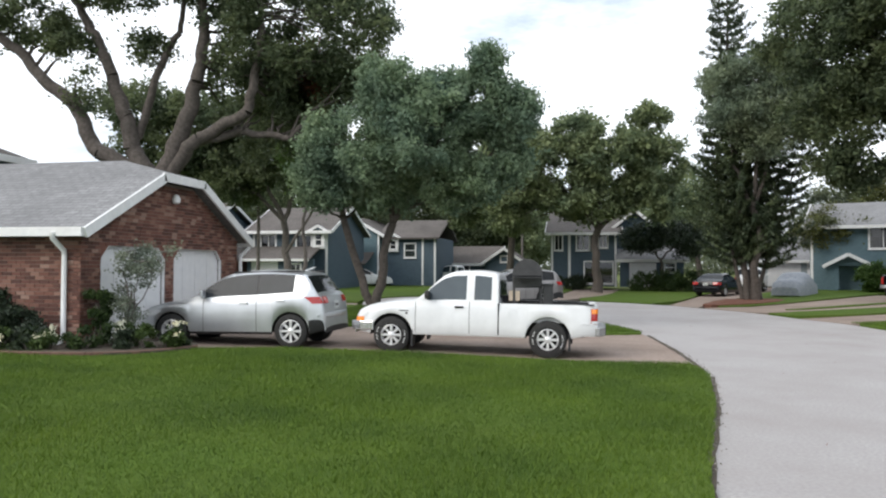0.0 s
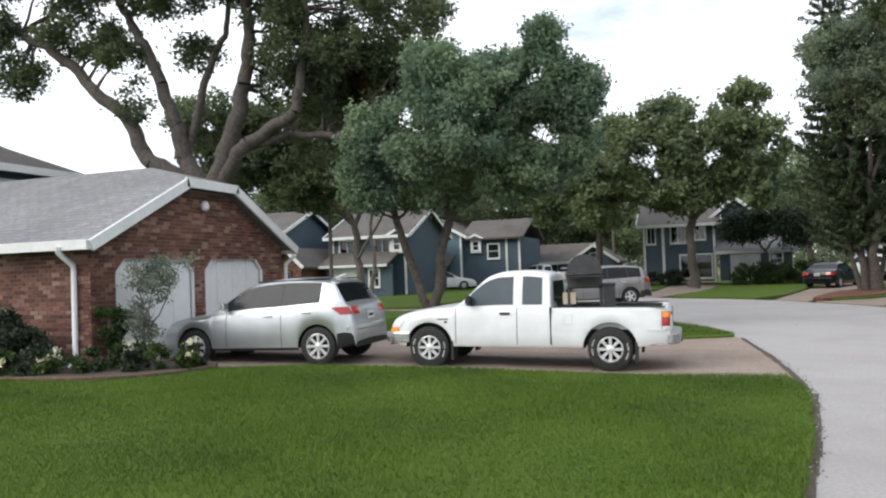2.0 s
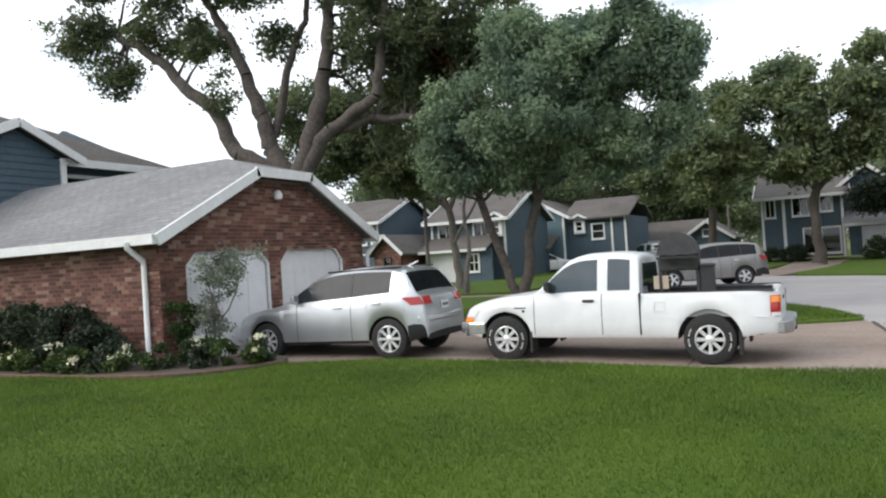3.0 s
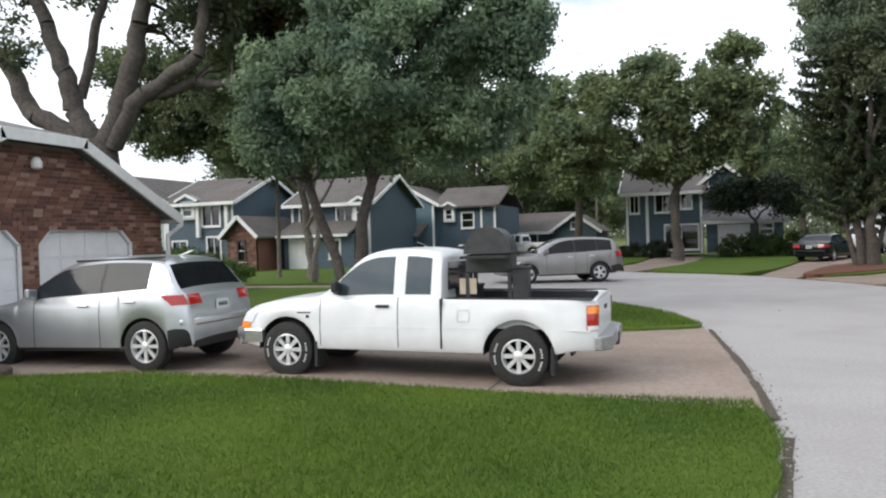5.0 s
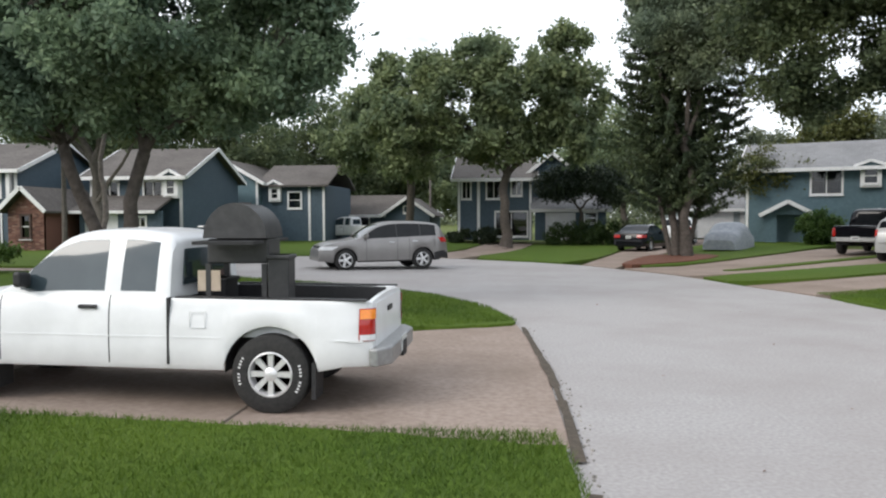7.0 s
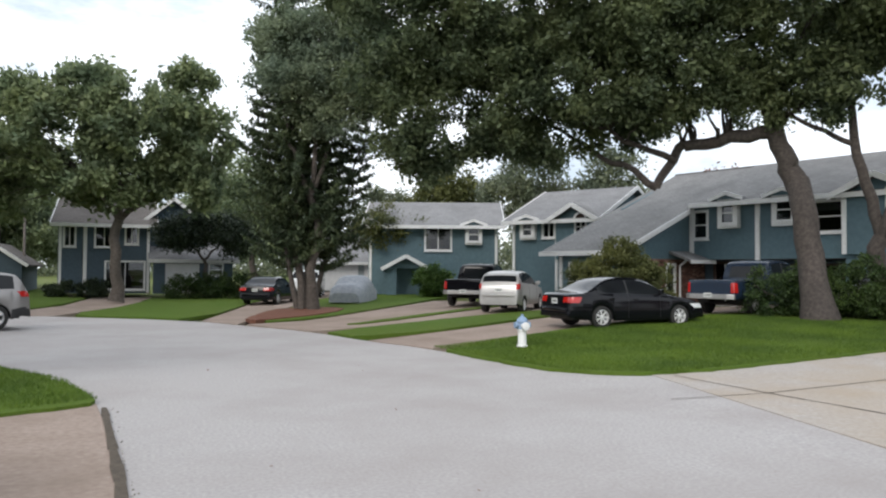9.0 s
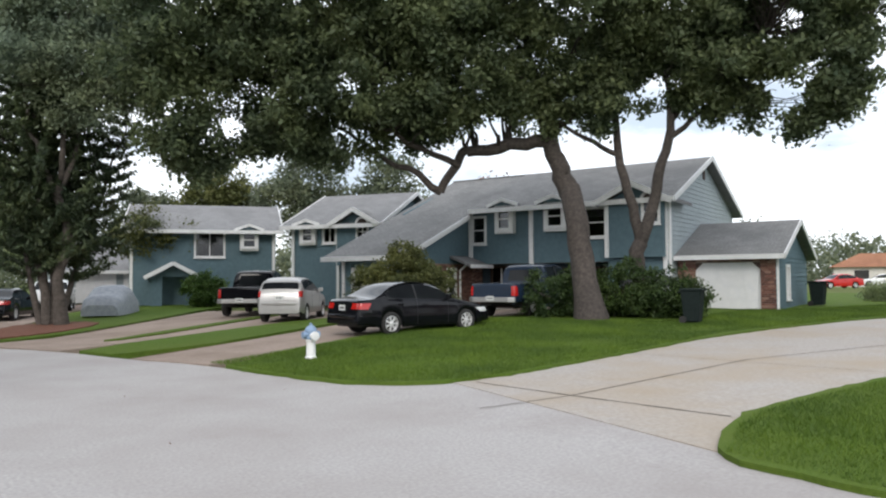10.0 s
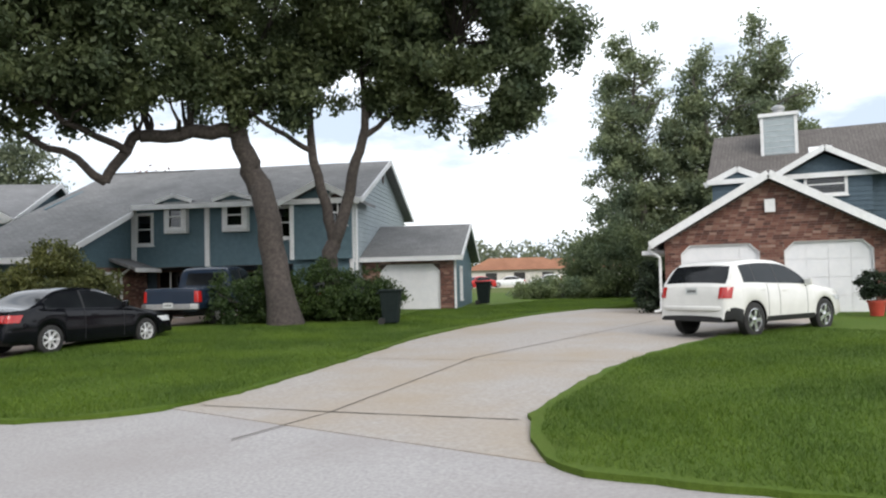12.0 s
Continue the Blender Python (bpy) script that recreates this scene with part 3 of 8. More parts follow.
def arched_head(parent, face, s0, s1, z):
    """A white half-round head over a window, with its dark fanlight."""
    m, r = (s0 + s1) / 2, (s1 - s0) / 2
    arc = [(math.cos(math.pi * k / 14), math.sin(math.pi * k / 14)) for k in range(15)]
    b = Build()
    face.flat(b, [(m + (r + 0.09) * c, z + (r + 0.09) * q) for c, q in arc] + [(m + (r - 0.02) * c, z + (r - 0.02) * q) for c, q in arc[::-1]], 0.02, 0.1)
    wf = wpart("arched_head", b, TRIM, parent, "white half-round window head")
    b = Build()
    face.flat(b, [(m + (r - 0.02) * c, z + (r - 0.02) * q) for c, q in arc], 0.02, 0.045)
    wpart("fanlight", b, DARKWOOD, wf)


def roof_slab(parent, pts, material, thick=0.12, name="roof"):
    b = Build()
    b.solid(pts, (0, 0, thick))
    return wpart(name, b, material, parent)


def fascia(parent, a, c, h=0.22, w=0.05, name="fascia"):
    b = Build()
    b.beam(a, c, w, h)
    return wpart(name, b, TRIM, parent, bevel=0.006)


def garage_door(parent, face, s0, s1, z0, z1, rows=4, cols=4, corner=0.28, set_back=0.12, corner_material=None):
    """A white sectional garage door with clipped upper corners."""
    b = Build()
    face.box(b, s0, s1, z0, z1, -set_back - 0.04, -set_back)
    gd = wpart("garage_door", b, DOORPAINT, parent, "white sectional garage door")
    h, w = (z1 - z0) / rows, (s1 - s0) / cols
    for r in range(rows):
        for c in range(cols):
            b = Build()
            a0, a1, b0, b1 = s0 + c * w + 0.008, s0 + (c + 1) * w - 0.008, z0 + r * h + 0.012, z0 + (r + 1) * h - 0.012
            face.flat(b, [(a0, b0), (a1, b0), (a1, b1), (a0, b1)], -set_back + 0.002, -set_back + 0.016)
            wpart("panel", b, DOORPAINT, gd)
    if corner:
        for sa, sb in ((s0, s0 + corner), (s1, s1 - corner)):
            b = Build()
            face.flat(b, [(sa, z1), (sb, z1), (sa, z1 - corner)], -0.1, 0.0)
            wpart("corner_infill", b, corner_material or TRIM, parent)
    b = Build()
    w = 0.06
    for sa, sb in ((s0, s0 + corner), (s1, s1 - corner)):
        b.beam(face.at(sa, z0, -0.04), face.at(sa, z1 - corner, -0.04), w, w, face.n)
        if corner:
            b.beam(face.at(sa, z1 - corner, -0.04), face.at(sb, z1, -0.04), w, w, face.n)
    b.beam(face.at(s0 + corner, z1, -0.04), face.at(s1 - corner, z1, -0.04), w, w, face.n)
    wpart("door_casing", b, TRIM, gd)
    return gd


def downpipe(parent, x, y, z0, z1, nx, ny, r=0.05):
    """A white rainwater pipe with its swan neck and a kicked-out foot."""
    b = Build()
    o = Vector((nx, ny, 0))
    p = Vector((x, y, 0))
    pts = [p + o * 0.42 + Vector((0, 0, z1)), p + o * 0.42 + Vector((0, 0, z1 - 0.1)), p + o * 0.09 + Vector((0, 0, z1 - 0.34)),
           p + o * 0.08 + Vector((0, 0, z1 - 0.45)), p + o * 0.08 + Vector((0, 0, z0 + 0.16)), p + o * 0.13 + Vector((0, 0, z0 + 0.06)), p + o * 0.3 + Vector((0, 0, z0 + 0.02))]
    b.tube(pts, [r] * len(pts), 10)
    return wpart("downpipe", b, TRIM, parent, "white rainwater downpipe", smooth=50)


def brick_run(face, z0, z1, profile, openings, d=0.0):
    """Places of bricks in running bond on a wall: (s, z, length)."""
    out = []
    z, row = z0, 0
    while z < z1:
        e = extent(profile, z + 0.07)
        if e:
            s = e[0] - (0.107 if row % 2 else 0.0)
            while s < e[1]:
                a, c = max(s, e[0]), min(s + 0.203, e[1])
                cut = [(a, c)]
                for o in openings:
                    if o[2] < z + 0.05 and o[3] > z + 0.02:
                        cut = [t for u in cut for t in ((u[0], min(u[1], o[0])), (max(u[0], o[1]), u[1])) if t[1] > t[0]]
                out += [(p, q, z) for p, q in cut if q - p > 0.03]
                s += 0.214
        z, row = z + 0.077, row + 1
    return out


def brick_wall(parent, face, z0, profile, openings, pieces=False, top=None):
    """A mortar wall with every brick proud of its joints; pieces: which bricks are single objects (a stretch along the wall)."""
    w = wall(parent, face, z0, profile, openings, MORTAR, siding=0, name="brick_wall")
    prof = profile if isinstance(profile, list) else [(0, profile), (face.len, profile)]
    joined = Build()
    late = []
    for a, c, z in brick_run(face, z0 + 0.005, max(t for _, t in prof) - 0.02, prof, openings):
        out = 0.012 + random.uniform(-0.003, 0.004)
        if pieces and pieces[0] < a < pieces[1] and pieces[2] < z < pieces[3] and len(late) < 300 and c - a > 0.19:
            late.append((a, c, z, out))
        else:
            joined.add([face.at(s, zz, d) for d, k in ((0.0, 0), (out, 0.004)) for s, zz in ((a, z), (c, z), (c, z + 0.066), (a, z + 0.066))],
                       [(4, 5, 6, 7), (0, 1, 5, 4), (1, 2, 6, 5), (2, 3, 7, 6), (3, 0, 4, 7)])
    ob = wpart("brickwork", joined, BRICK, parent)
    tagged(ob, kind="stuff")
    if late:
        me = bpy.data.meshes.new("brick")
        sb = Build().box(0, 0.203, -0.012, 0, 0, 0.066)
        me.from_pydata(sb.v, [], sb.f)
        me.materials.append(BRICK_ONE)
        rot = Matrix((face.a, -face.n, Vector((0, 0, 1)))).transposed().to_4x4()
        inv = parent.matrix_basis.inverted()
        for a, c, z, out in late:
            o = new("brick", me)
            o.parent = parent
            o.matrix_basis = inv @ Matrix.Translation(face.at(a, z, out - 0.012)) @ rot
    return w


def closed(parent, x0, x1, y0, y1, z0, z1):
    """The rooms inside, dimness put into their colour: a floor and a back wall."""
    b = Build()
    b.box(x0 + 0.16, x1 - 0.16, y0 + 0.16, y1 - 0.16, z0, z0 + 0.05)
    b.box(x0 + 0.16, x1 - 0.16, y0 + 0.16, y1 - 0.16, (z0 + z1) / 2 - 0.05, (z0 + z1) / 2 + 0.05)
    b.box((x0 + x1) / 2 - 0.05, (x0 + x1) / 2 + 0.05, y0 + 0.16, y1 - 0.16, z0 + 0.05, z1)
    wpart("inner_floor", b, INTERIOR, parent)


# brick garage with clipped gable, beside the truck
ga = thing("brick_garage", "red-brown brick double garage with grey clipped-gable roof", "garage", pose(-12, 16.5, 0.2))
f = Face((-7.65, 13.2), (-7.65, 19.75))
GZ = 0.15
prof = [(0, 2.55), (2.42, 3.75), (4.13, 3.75), (6.55, 2.55)]
doors = [(0.6, 2.95, GZ, 2.25), (3.3, 5.65, GZ, 2.25)]
brick_wall(ga, f, GZ, prof, doors, pieces=(0.0, 6.6, 2.3, 3.3))
for o in doors:
    garage_door(ga, f, *o, corner_material=BRICK)
f = Face((-17.0, 13.2), (-7.65, 13.2))
brick_wall(ga, f, GZ, 2.5, [])
for p, q in (((-7.65, 19.75), (-17, 19.75)), ((-17, 19.75), (-17, 13.2))):
    wall(ga, Face(p, q), GZ, 2.5, [], BRICK, siding=0)
E0, E1 = -7.35, -17.2
for ys, ym, yr in ((12.88, 15.6, 16.45), (20.02, 17.3, 16.45)):
    roof_slab(ga, [(E0, ys, 2.45), (E0, ym, 3.82), (E0 - 1.6, yr, 4.25), (E1, yr, 4.25), (E1, ys, 2.45)], ROOF_X)
    fascia(ga, (E0 + 0.03, ys, 2.45), (E0 + 0.03, ym, 3.82), 0.21, 0.06)
    fascia(ga, (E0, ys - 0.02 if ys < 16 else ys + 0.02, 2.47), (E1, ys - 0.02 if ys < 16 else ys + 0.02, 2.47), 0.18, 0.12, "gutter")
roof_slab(ga, [(E0, 15.6, 3.82), (E0, 17.3, 3.82), (E0 - 1.6, 16.45, 4.25)], ROOF_Y)
fascia(ga, (E0 + 0.03, 15.52, 3.83), (E0 + 0.03, 17.38, 3.83), 0.2, 0.06)
downpipe(ga, -7.95, 13.2, 0.28, 2.45, 0, -1)
downpipe(ga, -7.65, 19.85, 0.2, 2.45, 0.3, 1)
b = Build()
b.lathe([(0.05, 0), (0.09, 0.03), (0.1, 0.12), (0.06, 0.2), (0.02, 0.22)], 14, pose(-7.56, 16.45, 3.3))
wpart("flood_light", b, TRIM, ga, "small white lamp under the gable", smooth=40)

# two-storey house behind the brick garage
hl = thing("house", "slate-blue two-storey house with dark roof behind the garage", "house", pose(-21, 15, 0.2))
f = Face((-16.6, 8.0), (-16.6, 21.6))
op = [(9.6, 12.2, 3.5, 4.9)]
wall(hl, f, 0.2, 5.35, op, SIDING_DARK)
for o in op:
    window(hl, f, *o, bars=(1, 1), curtain=0.5)
wall(hl, Face((-16.6, 21.6), (-26, 21.6)), 0.2, [(0, 5.35), (4.7, 7.3), (9.4, 5.35)], [], SIDING_DARK)
wall(hl, Face((-26, 8.0), (-16.6, 8.0)), 0.2, [(0, 5.35), (4.7, 7.3), (9.4, 5.35)], [], SIDING_DARK)
wall(hl, Face((-26, 21.6), (-26, 8)), 0.2, 5.35, [], SIDING_DARK, siding=0)
roof_slab(hl, [(-16.1, 7.6, 5.2), (-16.1, 22.0, 5.2), (-21.3, 19.0, 7.4), (-21.3, 7.6, 7.4)], ROOF_OLD)
roof_slab(hl, [(-21.3, 7.6, 7.4), (-21.3, 19.0, 7.4), (-26.5, 22.0, 5.2), (-26.5, 7.6, 5.2)], ROOF_OLD)
roof_slab(hl, [(-16.1, 22.0, 5.2), (-26.5, 22.0, 5.2), (-21.3, 19.0, 7.4)], ROOF_OLD)
fascia(hl, (-16.05, 7.6, 5.22), (-16.05, 22.0, 5.22), 0.22, 0.1, "gutter")
f = Face((-16.0, 14.6), (-16.0, 17.6))
wall(hl, f, 3.0, [(0, 5.3), (1.5, 6.0), (3.0, 5.3)], [], SIDING_DARK)
roof_slab(hl, [(-15.7, 14.2, 5.2), (-15.7, 16.1, 6.1), (-19, 16.1, 6.1), (-19, 14.2, 5.2)], ROOF_OLD)
roof_slab(hl, [(-15.7, 18.0, 5.2), (-15.7, 16.1, 6.1), (-19, 16.1, 6.1), (-19, 18.0, 5.2)], ROOF_OLD)
fascia(hl, (-15.66, 14.2, 5.2), (-15.66, 16.1, 6.1))
fascia(hl, (-15.66, 18.0, 5.2), (-15.66, 16.1, 6.1))
pilaster(hl, f, 0.1, 3.0, 5.3)
pilaster(hl, f, 2.9, 3.0, 5.3)

# long blue house under the oak, turned a little off the street's line
rh = thing("house", "blue-grey two-storey house with a long sloping grey roof", "house", pose(32, 33, 0.4))
RZ = 0.45
X0, Y0 = 29.8, 28.8


def north(s):
    return 9.3 - s


f = Face((X0, Y0 + 9.3), (X0, Y0))
op = [(north(9.1), north(8.42), 3.4, 4.6), (north(3.75), north(2.54), 3.5, 4.7)]
wall(rh, f, 2.45, 5.0, op, SIDING)
for o in op:
    window(rh, f, *o, bars=(0, 1), curtain=0.3)
for s in (9.2, 6.05, 0.1):
    pilaster(rh, f, north(s), 2.45, 4.95, 0.2)
pilaster(rh, f, north(6.05), RZ, 2.45, 0.2)
bay(rh, f, north(7.65), north(6.95), 3.95, 4.85, 0.3, 0.22)
bay(rh, f, north(5.2), north(4.4), 3.95, 4.85, 0.3, 0.22)
# ground floor, set back under the upper storey; darker siding paints in its shade
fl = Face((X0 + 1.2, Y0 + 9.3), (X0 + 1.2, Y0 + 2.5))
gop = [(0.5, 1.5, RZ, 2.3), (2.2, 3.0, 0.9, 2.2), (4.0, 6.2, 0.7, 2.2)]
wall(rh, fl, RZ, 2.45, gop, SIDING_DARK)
for o in gop:
    window(rh, fl, *o, bars=(1, 0), material=DARKWOOD)
b = Build()
b.box(X0, X0 + 1.4, Y0, Y0 + 9.3, 2.43, 2.45)
wpart("soffit", b, DARKWOOD, rh)
fl = Face((X0, Y0 + 2.5), (X0, Y0))
wall(rh, fl, RZ, 2.45, [], SIDING)
pilaster(rh, fl, 2.4, RZ, 2.45)
# gabled bay with the arched window
f2 = Face((X0 - 0.3, Y0 + 2.5), (X0 - 0.3, Y0 + 0.05))
wall(rh, f2, 2.6, [(0, 4.85), (1.22, 5.45), (2.45, 4.85)], [(1.6, 2.25, 3.95, 4.85)], SIDING)
window(rh, f2, 1.6, 2.25, 3.95, 4.85, (1, 1), curtain=0.3)
pilaster(rh, f2, 0.08, 2.6, 4.8)
for e in (2.9, -0.4):
    roof_slab(rh, [(X0 - 0.7, Y0 + e, 4.72), (X0 - 0.7, Y0 + 1.25, 5.5), (X0 + 2, Y0 + 1.25, 5.5), (X0 + 2, Y0 + e, 4.72)], ROOF_X)
    fascia(rh, (X0 - 0.74, Y0 + e, 4.75), (X0 - 0.74, Y0 + 1.25, 5.55))
arched_head(rh, f2, 1.6, 2.25, 4.85)
# gables
DEP = 10.4
gp = [(0, 5.0), (DEP / 2, 7.1), (DEP, 5.0)]
fs = Face((X0, Y0), (X0 + DEP, Y0))
# paler than the other walls: light from the south put into the siding colour
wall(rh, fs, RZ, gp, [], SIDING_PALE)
pilaster(rh, fs, 0.1, RZ, 5.0, 0.2)
b = Build()
fs.box(b, DEP / 2 - 0.15, DEP / 2 + 0.15, 6.2, 6.6, 0.03, 0.06)
wpart("gable_vent", b, DARKWOOD, rh)
wall(rh, Face((X0 + DEP, Y0 + 13.25), (X0, Y0 + 13.25)), RZ, gp, [], SIDING)
wall(rh, Face((X0 + DEP, Y0), (X0 + DEP, Y0 + 13.25)), RZ, 5.0, [], SIDING, siding=0)
# inner wall and floor, the room's shade painted as a dark colour
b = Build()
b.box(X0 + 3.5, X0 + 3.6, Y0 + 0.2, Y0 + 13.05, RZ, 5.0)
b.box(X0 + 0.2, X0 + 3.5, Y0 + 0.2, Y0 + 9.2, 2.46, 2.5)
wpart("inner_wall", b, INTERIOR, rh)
xm = X0 + DEP / 2
roof_slab(rh, [(X0 - 0.5, Y0 - 0.4, 4.8), (X0 - 0.5, Y0 + 9.0, 4.8), (xm, Y0 + 9.0, 7.1), (xm, Y0 - 0.4, 7.1)], ROOF_Y)
roof_slab(rh, [(X0 + DEP + 0.5, Y0 - 0.4, 4.8), (X0 + DEP + 0.5, Y0 + 13.65, 4.8), (xm, Y0 + 13.65, 7.1), (xm, Y0 - 0.4, 7.1)], ROOF_Y)
fascia(rh, (X0 - 0.55, Y0 - 0.43, 4.84), (X0 - 0.55, Y0 + 9.0, 4.84), 0.2, 0.1, "gutter")
fascia(rh, (X0 - 0.5, Y0 - 0.44, 4.84), (xm, Y0 - 0.44, 7.15))
fascia(rh, (X0 + DEP + 0.5, Y0 - 0.44, 4.84), (xm, Y0 - 0.44, 7.15))
# low wing with the long slope
WX, WY = X0 - 4.5, Y0 + 9.35
fw = Face((WX, WY + 3.9), (WX, WY))
wall(rh, fw, RZ - 0.1, 2.6, [(0.6, 2.9, RZ - 0.1, 2.3)], SIDING)
garage_door(rh, fw, 0.6, 2.9, RZ - 0.1, 2.3)
pilaster(rh, fw, 0.2, RZ - 0.1, 2.6)
fb = Face((WX, WY), (X0 + 1.2, WY))
brick_wall(rh, fb, RZ - 0.1, 2.45, [(2.7, 3.3, RZ + 0.2, 2.2)])
window(rh, fb, 2.7, 3.3, RZ + 0.2, 2.2, (0, 0), 0.12)
b = Build()
fb.flat(b, [(0, 2.45), (5.2, 2.45), (5.2, 4.9), (0, 3.0)], -0.14, 0.0)
wpart("wall", b, SIDING, rh)
b = Build()
z = 2.47
while z < 4.7:
    s0 = max(0.0, (z + 0.19 - 3.0) / 0.41)
    b.add([fb.at(s0, z, 0.001), fb.at(4.6, z, 0.001), fb.at(4.6, z, 0.03), fb.at(s0, z, 0.03), fb.at(s0, z + 0.19, 0.001), fb.at(4.6, z + 0.19, 0.001), fb.at(4.6, z + 0.19, 0.008), fb.at(s0, z + 0.19, 0.008)],
          [(0, 1, 2, 3), (3, 2, 6, 7), (0, 3, 7, 4)])
    z += 0.19
wpart("siding", b, SIDING, rh)
wall(rh, Face((X0, WY + 3.9), (WX, WY + 3.9)), RZ - 0.1, [(0, 4.7), (4.5, 2.6)], [], SIDING, siding=0)
roof_slab(rh, [(WX - 0.8, WY - 0.35, 2.62), (WX - 0.8, WY + 4.3, 2.62), (xm, WY + 4.3, 7.02), (xm, WY - 0.35, 7.02)], ROOF_Y)
fascia(rh, (WX - 0.84, WY - 0.35, 2.66), (WX - 0.84, WY + 4.3, 2.66), 0.2, 0.1, "gutter")
fascia(rh, (WX - 0.8, WY - 0.39, 2.68), (X0 - 0.5, WY - 0.39, 4.62))
downpipe(rh, X0 - 0.9, WY - 0.02, 0.5, 2.5, 0, -1)
roof_slab(rh, [(X0 - 1.6, WY - 1.1, 2.3), (X0 + 0.3, WY - 1.1, 2.3), (X0 + 0.3, WY, 2.7), (X0 - 1.6, WY, 2.7)], ROOF_X, name="porch_roof")
fascia(rh, (X0 - 1.6, WY - 1.13, 2.33), (X0 + 0.3, WY - 1.13, 2.33), 0.16, 0.06)
# small garage joined to the gable
GX = X0 + 1.0
fg = Face((GX, Y0 - 0.05), (GX, Y0 - 3.75))
brick_wall(rh, fg, RZ, 2.55, [(0.72, 3.15, RZ, 2.33)])
garage_door(rh, fg, 0.72, 3.15, RZ, 2.33, corner_material=DARKWOOD)
fgs = Face((GX, Y0 - 3.75), (GX + 7.0, Y0 - 3.75))
wall(rh, fgs, RZ, [(0, 2.6), (3.5, 3.95), (7.0, 2.6)], [(2.0, 2.6, 0.9, 2.2)], SIDING)
window(rh, fgs, 2.0, 2.6, 0.9, 2.2, (0, 1))
pilaster(rh, fgs, 0.1, RZ, 2.6)
wall(rh, Face((GX + 7, Y0 - 3.75), (GX + 7, Y0 - 0.05)), RZ, 2.6, [], SIDING, siding=0)
for xa in (GX - 0.45, GX + 7.45):
    roof_slab(rh, [(xa, Y0 - 4.1, 2.5), (xa, Y0 - 0.04, 2.5), (GX + 3.5, Y0 - 0.04, 4.02), (GX + 3.5, Y0 - 4.1, 4.02)], ROOF_Y)
    fascia(rh, (xa, Y0 - 4.14, 2.54), (GX + 3.5, Y0 - 4.14, 4.07))
fascia(rh, (GX - 0.5, Y0 - 4.12, 2.54), (GX - 0.5, Y0 - 0.05, 2.54), 0.18, 0.1, "gutter")


def turned(h, x, y, degrees, dx=0.0, dy=0.0):
    """Turns a finished house about a point, then shifts it."""
    h.matrix_basis = Matrix.Translation((x + dx, y + dy, 0)) @ Matrix.Rotation(radians(degrees), 4, "Z") @ Matrix.Translation((-x, -y, 0)) @ h.matrix_basis
    return h


turned(rh, X0, Y0, 17)


def front_house(x0, x1, y, depth, z0, ze, zr, siding, windows, bays, label, roof=None):
    """A two-storey house that turns its long eaves side south."""
    h = thing("house", label, "house", pose((x0 + x1) / 2, y + depth / 2, z0))
    f = Face((x0, y), (x1, y))
    wall(h, f, z0, ze, [w[:4] for w in windows], siding)
    for w in windows:
        window(h, f, *w[:4], bars=(1, 0), curtain=0.5)
    for bb in bays:
        bay(h, f, *bb)
    for s in (0.1, f.len - 0.1):
        pilaster(h, f, s, z0, ze)
    gp = [(0, ze), (depth / 2, zr), (depth, ze)]
    wall(h, Face((x1, y), (x1, y + depth)), z0, gp, [], siding)
    wall(h, Face((x0, y + depth), (x0, y)), z0, gp, [], siding)
    wall(h, Face((x1, y + depth), (x0, y + depth)), z0, ze, [], siding, siding=0)
    closed(h, x0, x1, y, y + depth, z0, ze)
    r = roof or ROOF_X
    roof_slab(h, [(x0 - 0.4, y - 0.5, ze - 0.18), (x1 + 0.4, y - 0.5, ze - 0.18), (x1 + 0.4, y + depth / 2, zr + 0.07), (x0 - 0.4, y + depth / 2, zr + 0.07)], r)
    roof_slab(h, [(x0 - 0.4, y + depth + 0.5, ze - 0.18), (x1 + 0.4, y + depth + 0.5, ze - 0.18), (x1 + 0.4, y + depth / 2, zr + 0.07), (x0 - 0.4, y + depth / 2, zr + 0.07)], r)
    fascia(h, (x0 - 0.4, y - 0.55, ze - 0.14), (x1 + 0.4, y - 0.55, ze - 0.14), 0.2, 0.1, "gutter")
    for xe in (x0 - 0.43, x1 + 0.43):
        fascia(h, (xe, y - 0.5, ze - 0.12), (xe, y + depth / 2, zr + 0.12))
        fascia(h, (xe, y + depth + 0.5, ze - 0.12), (xe, y + depth / 2, zr + 0.12))
    return h


